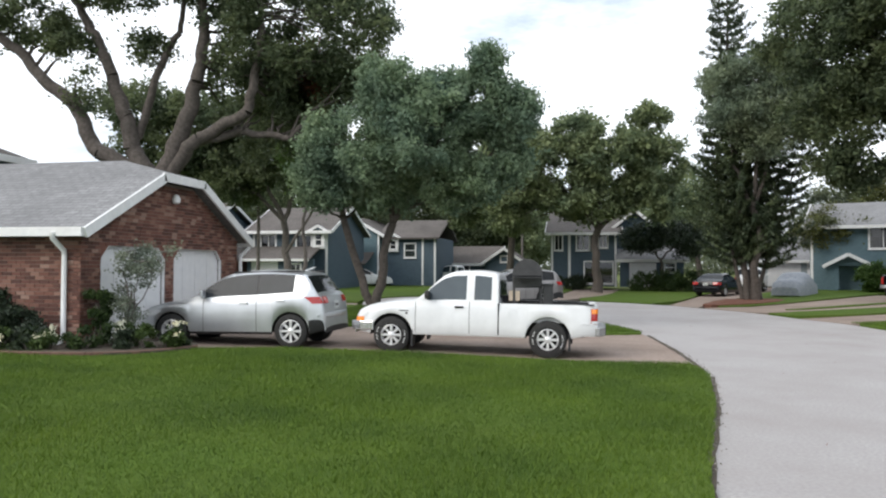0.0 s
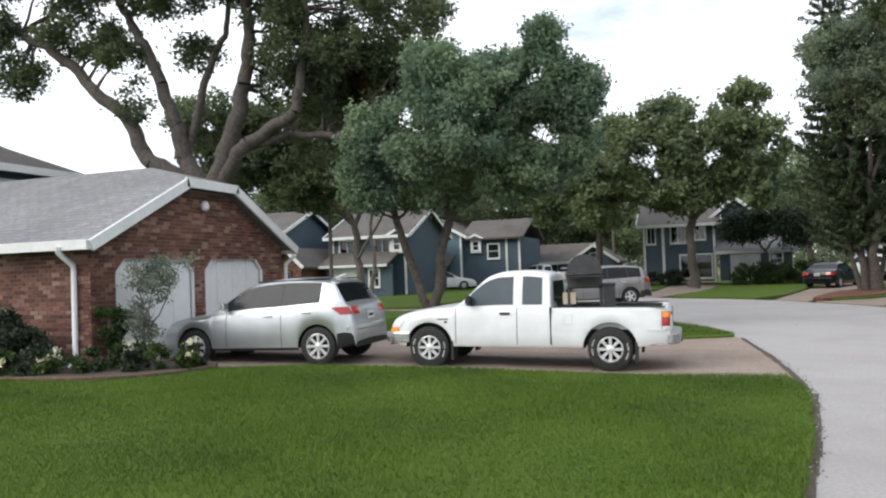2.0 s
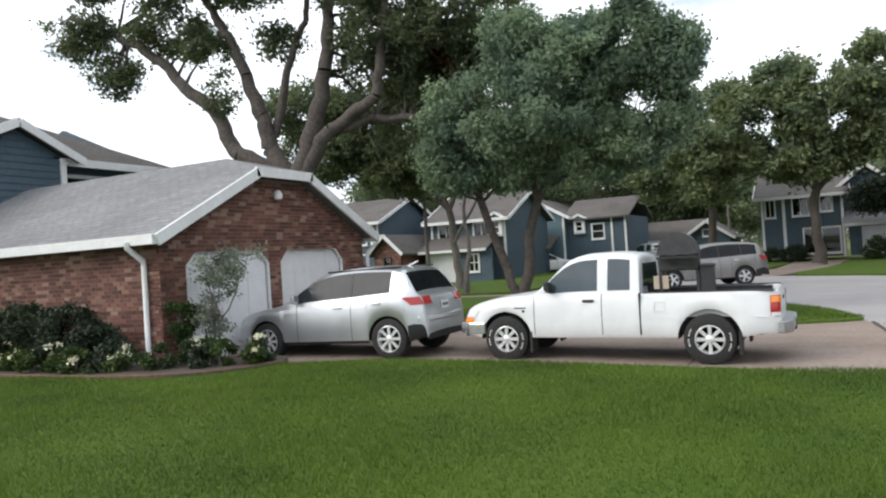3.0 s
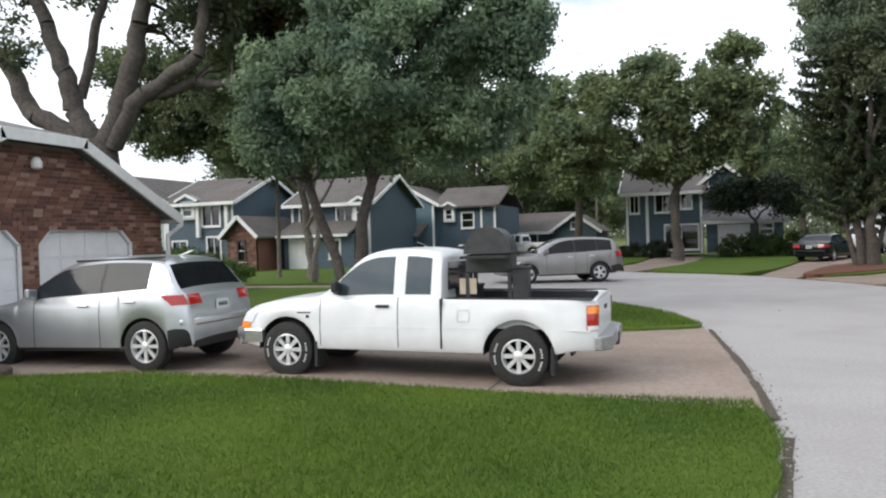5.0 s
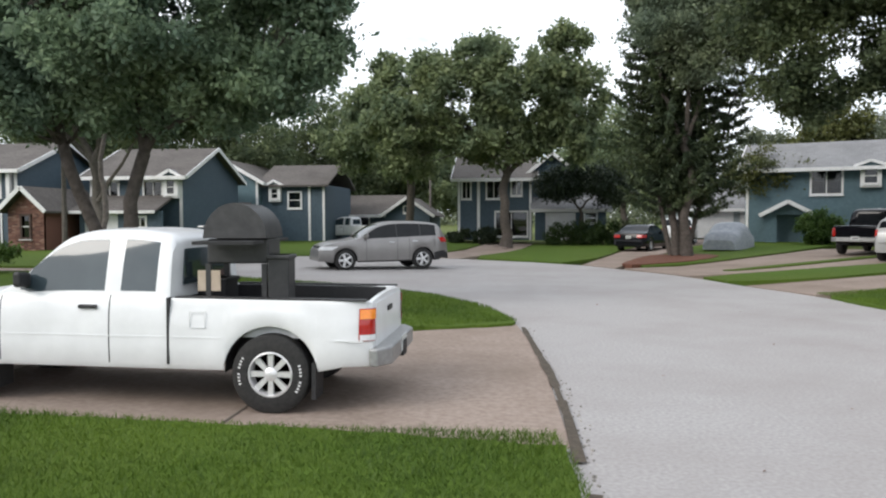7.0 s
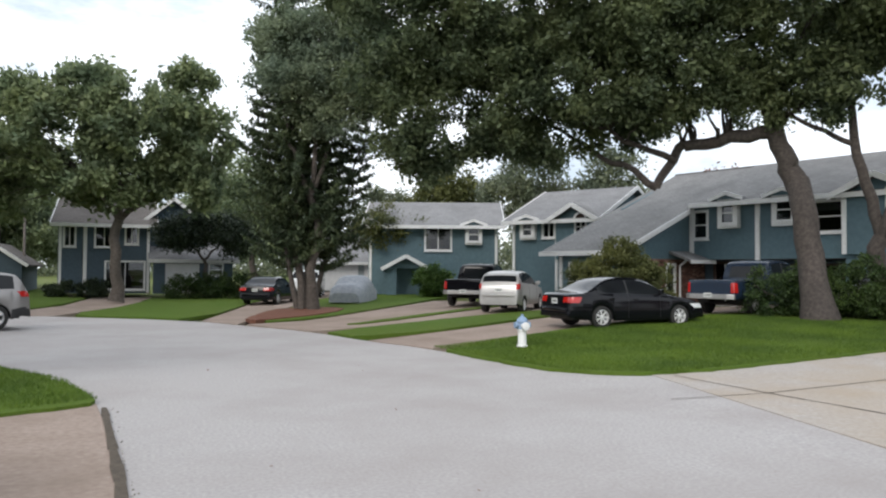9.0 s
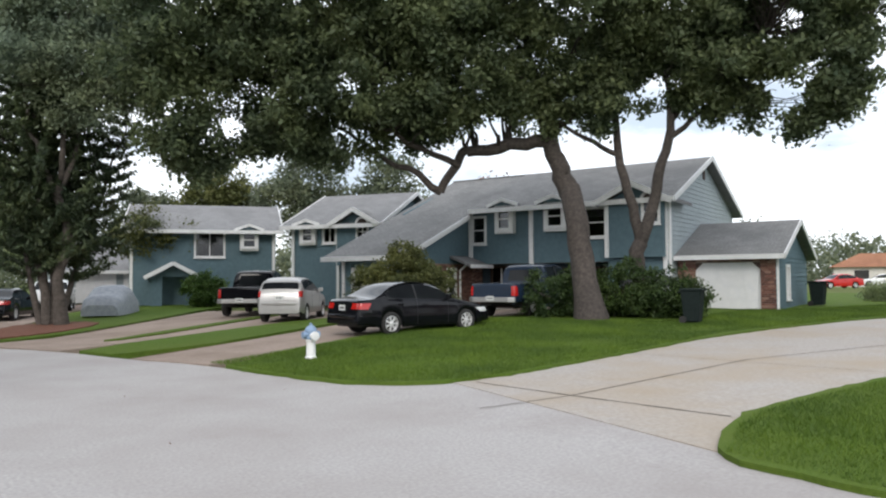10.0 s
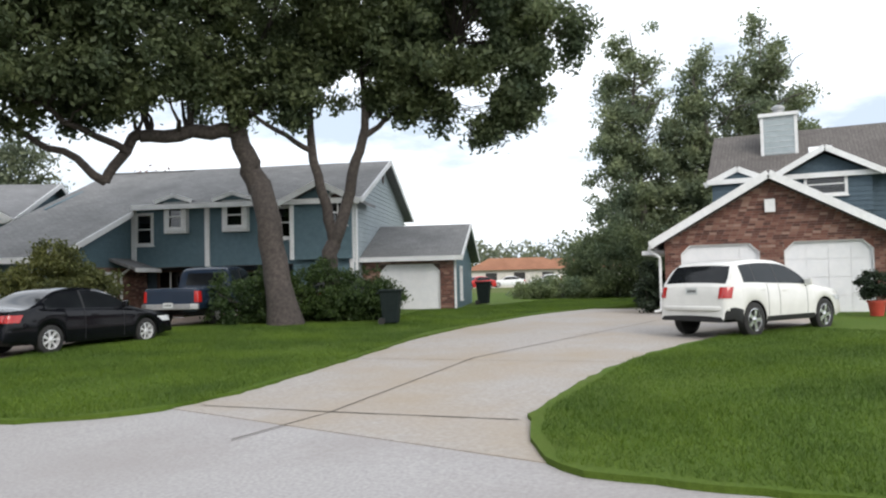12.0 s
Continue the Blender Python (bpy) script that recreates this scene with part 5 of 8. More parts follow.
def vehicle(name, label, category, m, spec, paint):
    """A car or pickup with one flowing skin. x forwards from the rear axle, y to its left, z up from the ground."""
    car = thing(name, label, category, m)
    wb, W, r = spec["wheelbase"], spec["width"] / 2, spec["wheel"]
    top, sill, H = spec["top"], spec["sill"], spec["height"]
    x0, x1 = top[0][0], top[-1][0]
    bed = spec.get("bed")
    arch = r * spec.get("arch", 1.14)
    wins, screen, back = spec["windows"], spec["screen"], spec["back"]
    roof_half = W * spec.get("roof_width", 0.74)
    lip = spec.get("lip", 0.05)

    def belt_at(x):
        return flowing(spec["belt"], x)

    def section(x):
        """Half a cross-section from the sill up over the roof to the middle."""
        e = max((x0 + 0.45 - x) / 0.45, (x - (x1 - 0.75)) / 0.75, 0.0)
        w = W * (1 - spec.get("taper", 0.15) * e ** 2.1)
        zt = flowing(top, x)
        belt = min(belt_at(x), zt - 0.04)
        zb = sill + 0.05 * clamp01((x - (wb + 0.45)) / 0.3) + spec.get("tail_kick", 0.1) * clamp01((-0.4 - x) / 0.3)
        for c in (0, wb):
            if abs(x - c) < arch:
                zb = max(zb, r + math.sqrt(arch ** 2 - (x - c) ** 2))
        near = any(abs(x - c) < arch for c in (0, wb))
        zb = min(zb, belt - 0.06)
        hh = belt - zb
        sec = [(w * (0.982 if near else 0.955), zb), (w * 0.99, zb + min(0.02 if near else lip, hh * 0.2)), (w, zb + hh * 0.34), (w * 0.998, zb + hh * 0.58), (w * 0.988, zb + hh * 0.78), (w * 0.968, zb + hh * 0.93), (w * 0.94, belt)]
        if bed and bed[0] - 1e-6 <= x <= bed[1] + 1e-6:
            fl = sill + 0.3
            return sec[:-1] + [(w * 0.965, zt - 0.02), (w * 0.955, zt - 0.004), (w * 0.93, zt), (w * 0.88, zt), (w * 0.855, zt - 0.01), (w * 0.85, fl), (w * 0.6, fl), (w * 0.3, fl), (0.0, fl)]
        g = zt - belt
        lean = w * 0.94 - roof_half

        def y_at(z):
            return w * 0.94 - lean * max(0.0, (z - belt_at(x)) / (H - belt_at(x))) ** 1.2 if z > belt_at(x) else w * 0.94

        ts = (0.06, 0.46, 0.86) if g > 0.2 else (0.2, 0.4, 0.6)
        sec += [(y_at(belt + g * t), belt + g * t) for t in ts]
        ye = y_at(zt) - 0.015
        crown = 0.02
        sec += [(ye, zt - 0.035 if g > 0.1 else zt - g * 0.2), (ye * 0.93, zt - 0.002), (ye * 0.62, zt + crown * 0.6), (ye * 0.3, zt + crown), (0.0, zt + crown * 1.1)]
        return sec

    def skin(x, z):
        s = section(x)
        for (ya, za), (yb, zb) in zip(s[:11], s[1:11]):
            if za <= z <= zb and zb > za:
                return ya + (yb - ya) * (z - za) / (zb - za)
        return s[0][0] if z < s[0][1] else s[10][0]

    marks = [x0, x1] + [x0 + (x1 - x0) * k / 56 for k in range(57)] + [p[0] for p in top] + [a for w in wins for a in w] + list(screen)
    marks += [] if bed else list(back)
    marks += [c + arch * math.cos(math.pi * k / 16) for c in (0, wb) for k in range(17)]
    marks += [bed[0] - 0.01, bed[0], bed[1], bed[1] + 0.015] if bed else []
    xs = []
    for x in sorted(marks):
        if x0 - 1e-6 <= x <= x1 + 1e-6 and (not xs or x - xs[-1] > 0.006):
            xs.append(x)
    rows = []
    for x in xs:
        s = section(x)
        rows.append([(x, y, z) for y, z in s] + [(x, -y, z) for y, z in s[-2::-1]])
    n = len(rows[0])
    half = len(section(0.0)) - 1
    verts = [p for row in rows for p in row]
    bins = {}
    dark = spec.get("trim_dark", True)
    for i, (xa, xb) in enumerate(zip(xs, xs[1:])):
        xm = (xa + xb) / 2
        for k in range(n - 1):
            j = k if k < half else n - 2 - k
            side = 0 if k < half else 1
            key = ("body", 0, 0)
            if 7 <= j <= 8:
                for q, (a, c) in enumerate(wins):
                    if a < xm < c:
                        key = ("side_window", q, side)
                if key[0] == "body" and dark and wins[0][0] < xm < wins[-1][1]:
                    key = ("pillar", int(xm * 20), side)
            if j >= 11 and screen[0] < xm < screen[1]:
                key = ("windscreen", 0, 0)
            if not bed and j >= 11 and back[0] < xm < back[1]:
                key = ("rear_window", 0, 0)
            if j == 0 and spec.get("sill_trim") and arch < xm < wb - arch:
                key = ("sill_trim", 0, side)
            if j <= 1 and spec.get("sill_trim") and xm < -arch:
                key = ("lower_bumper", 0, 0)
            bins.setdefault(key, []).append((i * n + k, i * n + k + 1, (i + 1) * n + k + 1, (i + 1) * n + k))
    bins.setdefault(("lower_bumper" if spec.get("sill_trim") else "body", 0, 0), []).append(tuple(range(n)))
    bins[("body", 0, 0)] += [tuple(range((len(rows) - 1) * n, len(rows) * n))[::-1]]
    glass = spec.get("glass", DARKGLASS)
    looks = {"body": (paint, ""), "side_window": (glass, "dark tinted side window"), "pillar": (BLACK, ""), "windscreen": (glass, "tinted windscreen"),
             "rear_window": (spec.get("back_glass", DARKGLASS), "dark rear window"), "sill_trim": (BLACK, "black sill moulding"), "lower_bumper": (BLACK, "black lower bumper")}
    for key, faces in bins.items():
        used, b = {}, Build()
        for f_ in faces:
            for v in f_:
                if v not in used:
                    used[v] = len(b.v)
                    b.v.append(verts[v])
            b.f.append(tuple(used[v] for v in f_))
        part(key[0], b, looks[key[0]][0], car, looks[key[0]][1], smooth=32)
    if bed:
        b = Build()
        (xa, za), (xb, zb) = back
        b.solid([(xa - 0.01, -W * 0.66, za), (xa - 0.01, W * 0.66, za), (xb - 0.01, W * 0.58, zb), (xb - 0.01, -W * 0.58, zb)], (-0.008, 0, 0))
        part("rear_window", b, glass, car, "tinted rear window")

    # underbody and wheel wells
    b = Build()
    b.box(x0 + 0.25, x1 - 0.3, -W * 0.68, W * 0.68, sill + 0.02, sill + 0.28)
    b.box(max(arch, bed[1] + 0.1 if bed else arch), x1 - 0.5, -W * 0.68, W * 0.68, sill + 0.02, 0.8 if not bed else 0.9)
    for c in (0, wb):
        b.tube([(c, -W * 0.8, r), (c, W * 0.8, r)], [0.06, 0.06], 8)
    part("underbody", b, BLACK, car)
    for side in (-1, 1):
        for c in (0, wb):
            b = Build()
            arc = [(c + math.cos(math.pi * k / 16) * arch, r + math.sin(math.pi * k / 16) * arch) for k in range(17)]
            for (xa, za), (xb, zb) in zip(arc, arc[1:]):
                ya, yb = W * 0.95, W * 0.95
                b.add([(xa, side * ya, za), (xb, side * yb, zb), (xb, side * W * 0.5, zb), (xa, side * W * 0.5, za)], [(0, 1, 2, 3)])
            b.box(c - arch, c + arch, min(side * W * 0.5, side * W * 0.52), max(side * W * 0.5, side * W * 0.52), sill, r + arch)
            part("wheel_arch", b, BLACK, car, "black wheel arch liner")
    for x, y in ((0, W - 0.125), (0, -W + 0.125), (wb, W - 0.125), (wb, -W + 0.125)):
        wheel(car, x, y, r, 1 if y > 0 else -1, spec.get("spokes", 5), spec.get("rim", RIM), spec.get("tyre", 0.22), spec.get("letters", False), spec.get("rim_share", 0.66))

    # shut lines, handles, mirrors
    for x in spec["doors"]:
        for side in (-1, 1):
            b = Build()
            s = [q for q in section(x)[1:7]]
            for (ya, za), (yb, zb) in zip(s, s[1:]):
                b.add([(x + dx, side * (y + out), z) for y, z in ((ya, za), (yb, zb)) for dx in (-0.005, 0.005) for out in (-0.01, 0.003)],
                      [(1, 3, 7, 5), (0, 1, 5, 4), (2, 6, 7, 3)])
            part("door_gap", b, BLACK, car)
    for x in spec["handles"]:
        for side in (-1, 1):
            b = Build()
            z = belt_at(x) - spec.get("handle_drop", 0.13)
            y = skin(x, z)
            b.box(x - 0.09, x + 0.09, side * y - 0.012, side * y + 0.022 * side + 0.012, z - 0.018, z + 0.018)
            part("door_handle", b, spec.get("handle", BLACK), car, bevel=0.008)
    mx, mz = spec["mirror"]
    for side in (-1, 1):
        b = Build()
        y = W * 0.93
        b.solid([(mx + 0.09, side * (y + 0.02), mz - 0.06), (mx - 0.04, side * (y + 0.0), mz - 0.06), (mx - 0.05, side * (y + 0.2), mz - 0.04), (mx + 0.03, side * (y + 0.19), mz - 0.04)], (0, 0, 0.15))
        part("wing_mirror", b, spec.get("mirror_mat", paint), car, bevel=0.03)

    # lamps wrapped round the corners
    def wrapped(zlo, zhi, y_in, reach, slant, side, rear, out=0.014):
        b = Build()
        nz, na, nb = 5, 6, 9
        sgn = 1 if rear else -1
        for i in range(nz + 1):
            t = i / nz
            z = zlo + (zhi - zlo) * t
            xe = crossing(top, z, rear)
            xc = xe + sgn * 0.02
            yc = skin(xc, min(z, flowing(top, xc) - 0.05))
            for k in range(na):
                u = k / na
                b.v.append((xe - sgn * out + sgn * 0.02 * u ** 3, side * (y_in + (yc - y_in) * u), z))
            for k in range(nb + 1):
                x = xc + sgn * (reach + slant * (t - 0.5)) * k / nb
                b.v.append((x, side * (skin(x, z) + out), z))
        c = na + nb + 1
        for i in range(nz):
            for k in range(c - 1):
                b.f.append((i * c + k, i * c + k + 1, (i + 1) * c + k + 1, (i + 1) * c + k))
        return b

    tz0, tz1, tin, treach, tslant = spec["tail"]
    hz0, hz1, hin, hreach, hslant = spec["head"]
    for side in (-1, 1):
        tl = part("tail_light", wrapped(tz0, tz1, W * tin, treach, tslant, side, True), RED_LENS, car, "red tail light", smooth=40)
        if spec.get("amber"):
            d = tz1 - tz0
            part("indicator", wrapped(tz0 + d * 0.68, tz1 - 0.01, W * tin + 0.01, treach - 0.01, 0, side, True, 0.019), AMBER, tl, "amber indicator", smooth=40)
            part("reversing_light", wrapped(tz0 + 0.008, tz0 + d * 0.2, W * tin + 0.01, treach - 0.01, 0, side, True, 0.019), CLEAR, tl, "clear reversing light", smooth=40)
        elif spec.get("tail_clear"):
            d = tz1 - tz0
            part("reversing_light", wrapped(tz0 + d * 0.3, tz0 + d * 0.65, W * tin + 0.02, 0.0, 0, side, True, 0.019), CLEAR, tl, "clear reversing light", smooth=40)
        hl_ = part("headlight", wrapped(hz0, hz1, W * hin, hreach, hslant, side, False), CLEAR, car, "clear headlight", smooth=40)
        if spec.get("amber"):
            part("side_indicator", wrapped(hz0 - 0.09, hz0 - 0.005, W * 0.8, hreach * 0.8, 0, side, False), AMBER, hl_, "amber side indicator", smooth=40)

    # bumpers, plates, grille
    fm, rm = spec["bumpers"]
    if bed:
        bz, bh = sill + 0.06, 0.19
        fo = 0.1
        b = Build()
        b.solid([(x1 + fo, -W * 0.8, bz), (x1 + fo + 0.03, 0, bz), (x1 + fo, W * 0.8, bz), (x1 - 0.12, W * 0.96, bz), (x1 - 0.42, W * 1.0, bz), (x1 - 0.42, W * 0.9, bz), (x1 - 0.1, 0, bz), (x1 - 0.42, -W * 0.9, bz), (x1 - 0.42, -W * 1.0, bz), (x1 - 0.12, -W * 0.96, bz)], (0, 0, bh))
        part("front_bumper", b, fm, car, bevel=0.025)
        b = Build()
        b.solid([(x0 - 0.16, -W * 0.72, bz), (x0 - 0.05, -W * 0.93, bz), (x0 + 0.03, -W * 0.93, bz), (x0 + 0.03, W * 0.93, bz), (x0 - 0.05, W * 0.93, bz), (x0 - 0.16, W * 0.72, bz)], (0, 0, bh * 0.9))
        part("rear_bumper", b, rm, car, bevel=0.02)
    else:
        b = Build()
        zc = spec["bumper_step"]
        xr = crossing(top, zc, True)
        pts = [(xr + 0.12, skin(xr + 0.12, zc)), (xr + 0.03, skin(xr + 0.05, zc) * 0.97), (xr - 0.04, W * 0.62), (xr - 0.055, 0)]
        ring = [(x, y + 0.012) for x, y in pts[:2]] + pts[2:]
        ring += [(x, -y) for x, y in ring[-2::-1]]
        inner = [(x + 0.08, y * 0.93) for x, y in ring]
        b.solid([(x, y, zc - 0.1) for x, y in ring + inner[::-1]], (0, 0, 0.11))
        part("rear_bumper", b, rm, car, smooth=40, bevel=0.03)
    pz = spec["plate"]
    px = (x0 - 0.165) if bed else crossing(top, pz + 0.07, True) - 0.022
    b = Build()
    b.box(px - 0.004, px + 0.004, -0.15, 0.15, pz, pz + 0.15)
    pl = part("number_plate", b, PLATE, car, "pale number plate")
    b = Build()
    for k in range(6):
        b.box(px - 0.007, px - 0.004, -0.11 + k * 0.038, -0.085 + k * 0.038, pz + 0.045, pz + 0.1)
    part("plate_marks", b, BLACK, pl)
    b = Build()
    gz = (hz0 + hz1) / 2
    gx = crossing(top, gz, False)
    b.box(gx - 0.05, gx + 0.02, -W * hin, W * hin, gz - 0.09, gz + 0.07)
    part("grille", b, BLACK, car, bevel=0.015)
    return car


DARKGLASS = surface("dark_car_glass", (0.008, 0.009, 0.011), (0.014, 0.016, 0.018), 2, 0.06, bump=0.0, spec=0.22, world_space=False)
SKYGLASS = surface("clear_cab_glass", (0.035, 0.05, 0.06), (0.05, 0.07, 0.08), 2, 0.03, bump=0.0, spec=0.6, coat=0.3, world_space=False)
RIM = surface("bright_rim_alloy", (0.66, 0.66, 0.67), (0.76, 0.76, 0.76), 20, 0.28, 0.4, bump=0.0, world_space=False)
SUVGLASS = surface("smoky_car_glass", (0.02, 0.024, 0.028), (0.03, 0.035, 0.04), 2, 0.04, bump=0.0, spec=0.13, world_space=False)
WHITE = car_paint("white_car_paint", (0.74, 0.75, 0.76))
PEARL = car_paint("pearl_white_paint", (0.70, 0.69, 0.66))
SILVER = car_paint("silver_car_paint", (0.58, 0.60, 0.62), 0.8, 0.3)
GREY = car_paint("warm_grey_car_paint", (0.25, 0.24, 0.235), 0.5, 0.3)
BLACKP = surface("black_car_paint", (0.004, 0.0042, 0.006), (0.006, 0.0065, 0.009), 3, 0.08, bump=0.0, spec=0.3, world_space=False)
BLUEP = car_paint("dark_blue_car_paint", (0.012, 0.022, 0.042), 0.0, 0.25)
PALE = car_paint("pale_gold_silver_paint", (0.40, 0.395, 0.39), 0.5, 0.3)
REDP = car_paint("red_car_paint", (0.45, 0.015, 0.012))

pickup = dict(wheelbase=3.19, width=1.78, height=1.70, wheel=0.375, sill=0.40, arch=1.2, taper=0.12, tail_kick=0.06, trim_dark=False,
              top=[(-0.95, 1.0), (-0.935, 1.06), (-0.91, 1.07), (0.975, 1.07), (0.985, 1.09), (1.0, 1.56), (1.03, 1.62), (1.12, 1.665), (1.45, 1.70), (1.85, 1.69), (2.06, 1.635), (2.62, 1.165), (2.74, 1.10), (3.2, 1.055), (3.65, 0.98), (3.86, 0.89), (3.94, 0.78), (3.97, 0.6), (3.98, 0.5)],
              belt=[(-1.0, 1.06), (0.98, 1.07), (1.0, 1.09), (2.6, 1.08), (2.8, 1.03), (4.0, 0.9)],
              bed=(-0.89, 0.965), windows=[(1.13, 1.48), (1.64, 2.5)], screen=(2.08, 2.64), back=((0.985, 1.17), (1.0, 1.52)),
              doors=[1.57, 2.68], handles=[1.78], handle_drop=0.11, mirror=(2.42, 1.2), mirror_mat=BLACK, roof_width=0.76,
              tail=(0.70, 1.0, 0.80, 0.10, 0.0), amber=True, head=(0.74, 0.88, 0.55, 0.2, 0.0), bumpers=(CHROME, STEEL), plate=0.5, spokes=8, letters=True, tyre=0.25, rim_share=0.57, glass=SKYGLASS)
suv = dict(wheelbase=2.67, width=1.78, height=1.61, wheel=0.355, sill=0.29, arch=1.13, sill_trim=True, roof_width=0.70,
           top=[(-0.72, 0.42), (-0.715, 0.60), (-0.695, 0.78), (-0.67, 0.96), (-0.62, 1.07), (-0.55, 1.13), (-0.30, 1.47), (-0.22, 1.535), (0.1, 1.585), (0.65, 1.61), (1.1, 1.59), (1.45, 1.525), (2.2, 1.08), (2.38, 1.01), (2.9, 0.93), (3.25, 0.83), (3.42, 0.68), (3.47, 0.45)],
           belt=[(-0.72, 1.13), (-0.4, 1.13), (0.8, 1.07), (2.0, 1.02), (2.4, 0.97), (3.5, 0.8)],
           windows=[(-0.06, 0.72), (0.77, 1.98)], screen=(1.5, 2.24), back=(-0.54, -0.29), doors=[0.74, 1.93], handles=[0.2, 1.02], mirror=(1.92, 1.1),
           tail=(0.92, 1.06, 0.52, 0.24, 0.12), tail_clear=False, head=(0.66, 0.78, 0.5, 0.4, 0.1), bumpers=(SILVER, SILVER), bumper_step=0.72, plate=0.80, spokes=8, handle=SILVER, rim=RIM, glass=SUVGLASS)
crossover = dict(suv, wheelbase=2.78, width=1.88, height=1.69, wheel=0.365, roof_width=0.70,
                 top=[(-0.98, 0.45), (-0.97, 0.62), (-0.95, 0.82), (-0.93, 1.02), (-0.86, 1.14), (-0.66, 1.52), (-0.58, 1.59), (-0.2, 1.65), (0.6, 1.69), (1.1, 1.67), (1.5, 1.59), (2.3, 1.12), (2.5, 1.06), (3.1, 0.98), (3.5, 0.87), (3.66, 0.7), (3.7, 0.45)],
                 belt=[(-0.98, 1.16), (-0.3, 1.15), (0.8, 1.10), (2.1, 1.07), (2.5, 1.02), (3.7, 0.85)],
                 windows=[(-0.5, 0.06), (0.1, 0.92), (0.97, 2.1)], screen=(1.56, 2.34), back=(-0.85, -0.65), doors=[0.5, 0.94, 2.05], handles=[0.3, 1.15], mirror=(2.05, 1.16),
                 tail=(0.95, 1.12, 0.62, 0.28, 0.06), tail_clear=False, head=(0.72, 0.84, 0.45, 0.45, 0.1), bumpers=(GREY, GREY), bumper_step=0.68, plate=0.82, spokes=5, glass=DARKGLASS)
wagon = dict(crossover, wheelbase=2.82, width=1.92, height=1.71, wheel=0.385, sill=0.33, roof_width=0.72,
             top=[(-0.95, 0.48), (-0.945, 0.7), (-0.92, 0.92), (-0.86, 1.12), (-0.80, 1.18), (-0.50, 1.56), (-0.42, 1.62), (-0.1, 1.67), (0.6, 1.71), (1.1, 1.69), (1.5, 1.61), (2.3, 1.16), (2.5, 1.10), (3.1, 1.03), (3.5, 0.93), (3.68, 0.78), (3.74, 0.5)],
             belt=[(-0.95, 1.18), (-0.3, 1.18), (0.8, 1.14), (2.1, 1.11), (2.5, 1.06), (3.7, 0.9)], windows=[(-0.32, 0.1), (0.14, 0.92), (0.97, 2.1)], screen=(1.56, 2.34), back=(-0.79, -0.49),
             tail=(0.88, 1.12, 0.72, 0.13, 0.0), bumpers=(PEARL, PEARL), bumper_step=0.70, lip=0.12, plate=0.96, spokes=5, rim=CHROME, glass=SUVGLASS, handle=PEARL)
saloon = dict(wheelbase=2.73, width=1.83, height=1.46, wheel=0.325, sill=0.22, arch=1.12, roof_width=0.66,
              top=[(-1.06, 0.42), (-1.05, 0.6), (-1.02, 0.8), (-0.98, 0.93), (-0.9, 0.985), (-0.62, 1.01), (-0.45, 1.05), (0.2, 1.36), (0.4, 1.415), (0.85, 1.46), (1.25, 1.445), (1.55, 1.38), (2.35, 0.98), (2.5, 0.93), (3.1, 0.83), (3.5, 0.72), (3.66, 0.58), (3.71, 0.4)],
              belt=[(-1.06, 0.98), (-0.4, 1.0), (0.8, 0.96), (2.1, 0.92), (2.5, 0.88), (3.7, 0.7)],
              windows=[(-0.12, 0.86), (0.91, 2.1)], screen=(1.58, 2.4), back=(-0.5, 0.18), doors=[0.88, 2.0], handles=[0.3, 1.15], mirror=(2.0, 1.02),
              tail=(0.74, 0.9, 0.5, 0.26, 0.05), head=(0.56, 0.69, 0.45, 0.45, 0.1), bumpers=(BLACKP, BLACKP), bumper_step=0.58, plate=0.70, spokes=7, handle=BLACKP)
hatch = dict(suv, wheelbase=2.62, width=1.70, height=1.60, wheel=0.32, bumpers=(PALE, PALE), tail=(0.9, 1.12, 0.8, 0.12, 0.0), tail_clear=False, spokes=5, sill_trim=False, handle=PALE,
             top=[(-0.75, 0.42), (-0.74, 0.7), (-0.71, 0.95), (-0.64, 1.1), (-0.45, 1.42), (-0.34, 1.51), (0.0, 1.57), (0.6, 1.60), (1.0, 1.58), (1.4, 1.5), (2.2, 1.06), (2.45, 0.98), (2.9, 0.92), (3.25, 0.8), (3.42, 0.62), (3.46, 0.42)],
             windows=[(-0.25, 0.72), (0.77, 1.98)], back=(-0.6, -0.46))
big_pickup = dict(pickup, wheelbase=3.7, width=1.98, height=1.92, wheel=0.4, sill=0.5, amber=False, letters=False, spokes=6, glass=DARKGLASS, trim_dark=True,
                  top=[(-1.2, 1.1), (-1.185, 1.19), (-1.15, 1.2), (1.085, 1.2), (1.1, 1.22), (1.12, 1.76), (1.2, 1.84), (1.35, 1.88), (2.0, 1.92), (2.6, 1.88), (2.8, 1.80), (3.4, 1.26), (3.55, 1.22), (3.9, 1.18), (4.3, 1.1), (4.48, 0.95), (4.52, 0.7)],
                  belt=[(-1.2, 1.19), (1.1, 1.2), (3.4, 1.21), (3.6, 1.15), (4.5, 1.0)], bed=(-1.12, 1.07), windows=[(1.35, 2.02), (2.12, 3.15)], screen=(2.83, 3.42), back=((1.1, 1.3), (1.12, 1.7)),
                  doors=[2.07, 3.25], handles=[1.45, 2.3], mirror=(3.05, 1.36), tail=(0.78, 1.12, 0.78, 0.12, 0.0), head=(0.85, 1.02, 0.5, 0.2, 0), plate=0.62)


def stand(x, y, heading):
    """Rear axle's middle on the land, and the heading in degrees from x."""
    return pose(x, y, height(x, y) + 0.013, 0, 0, heading)


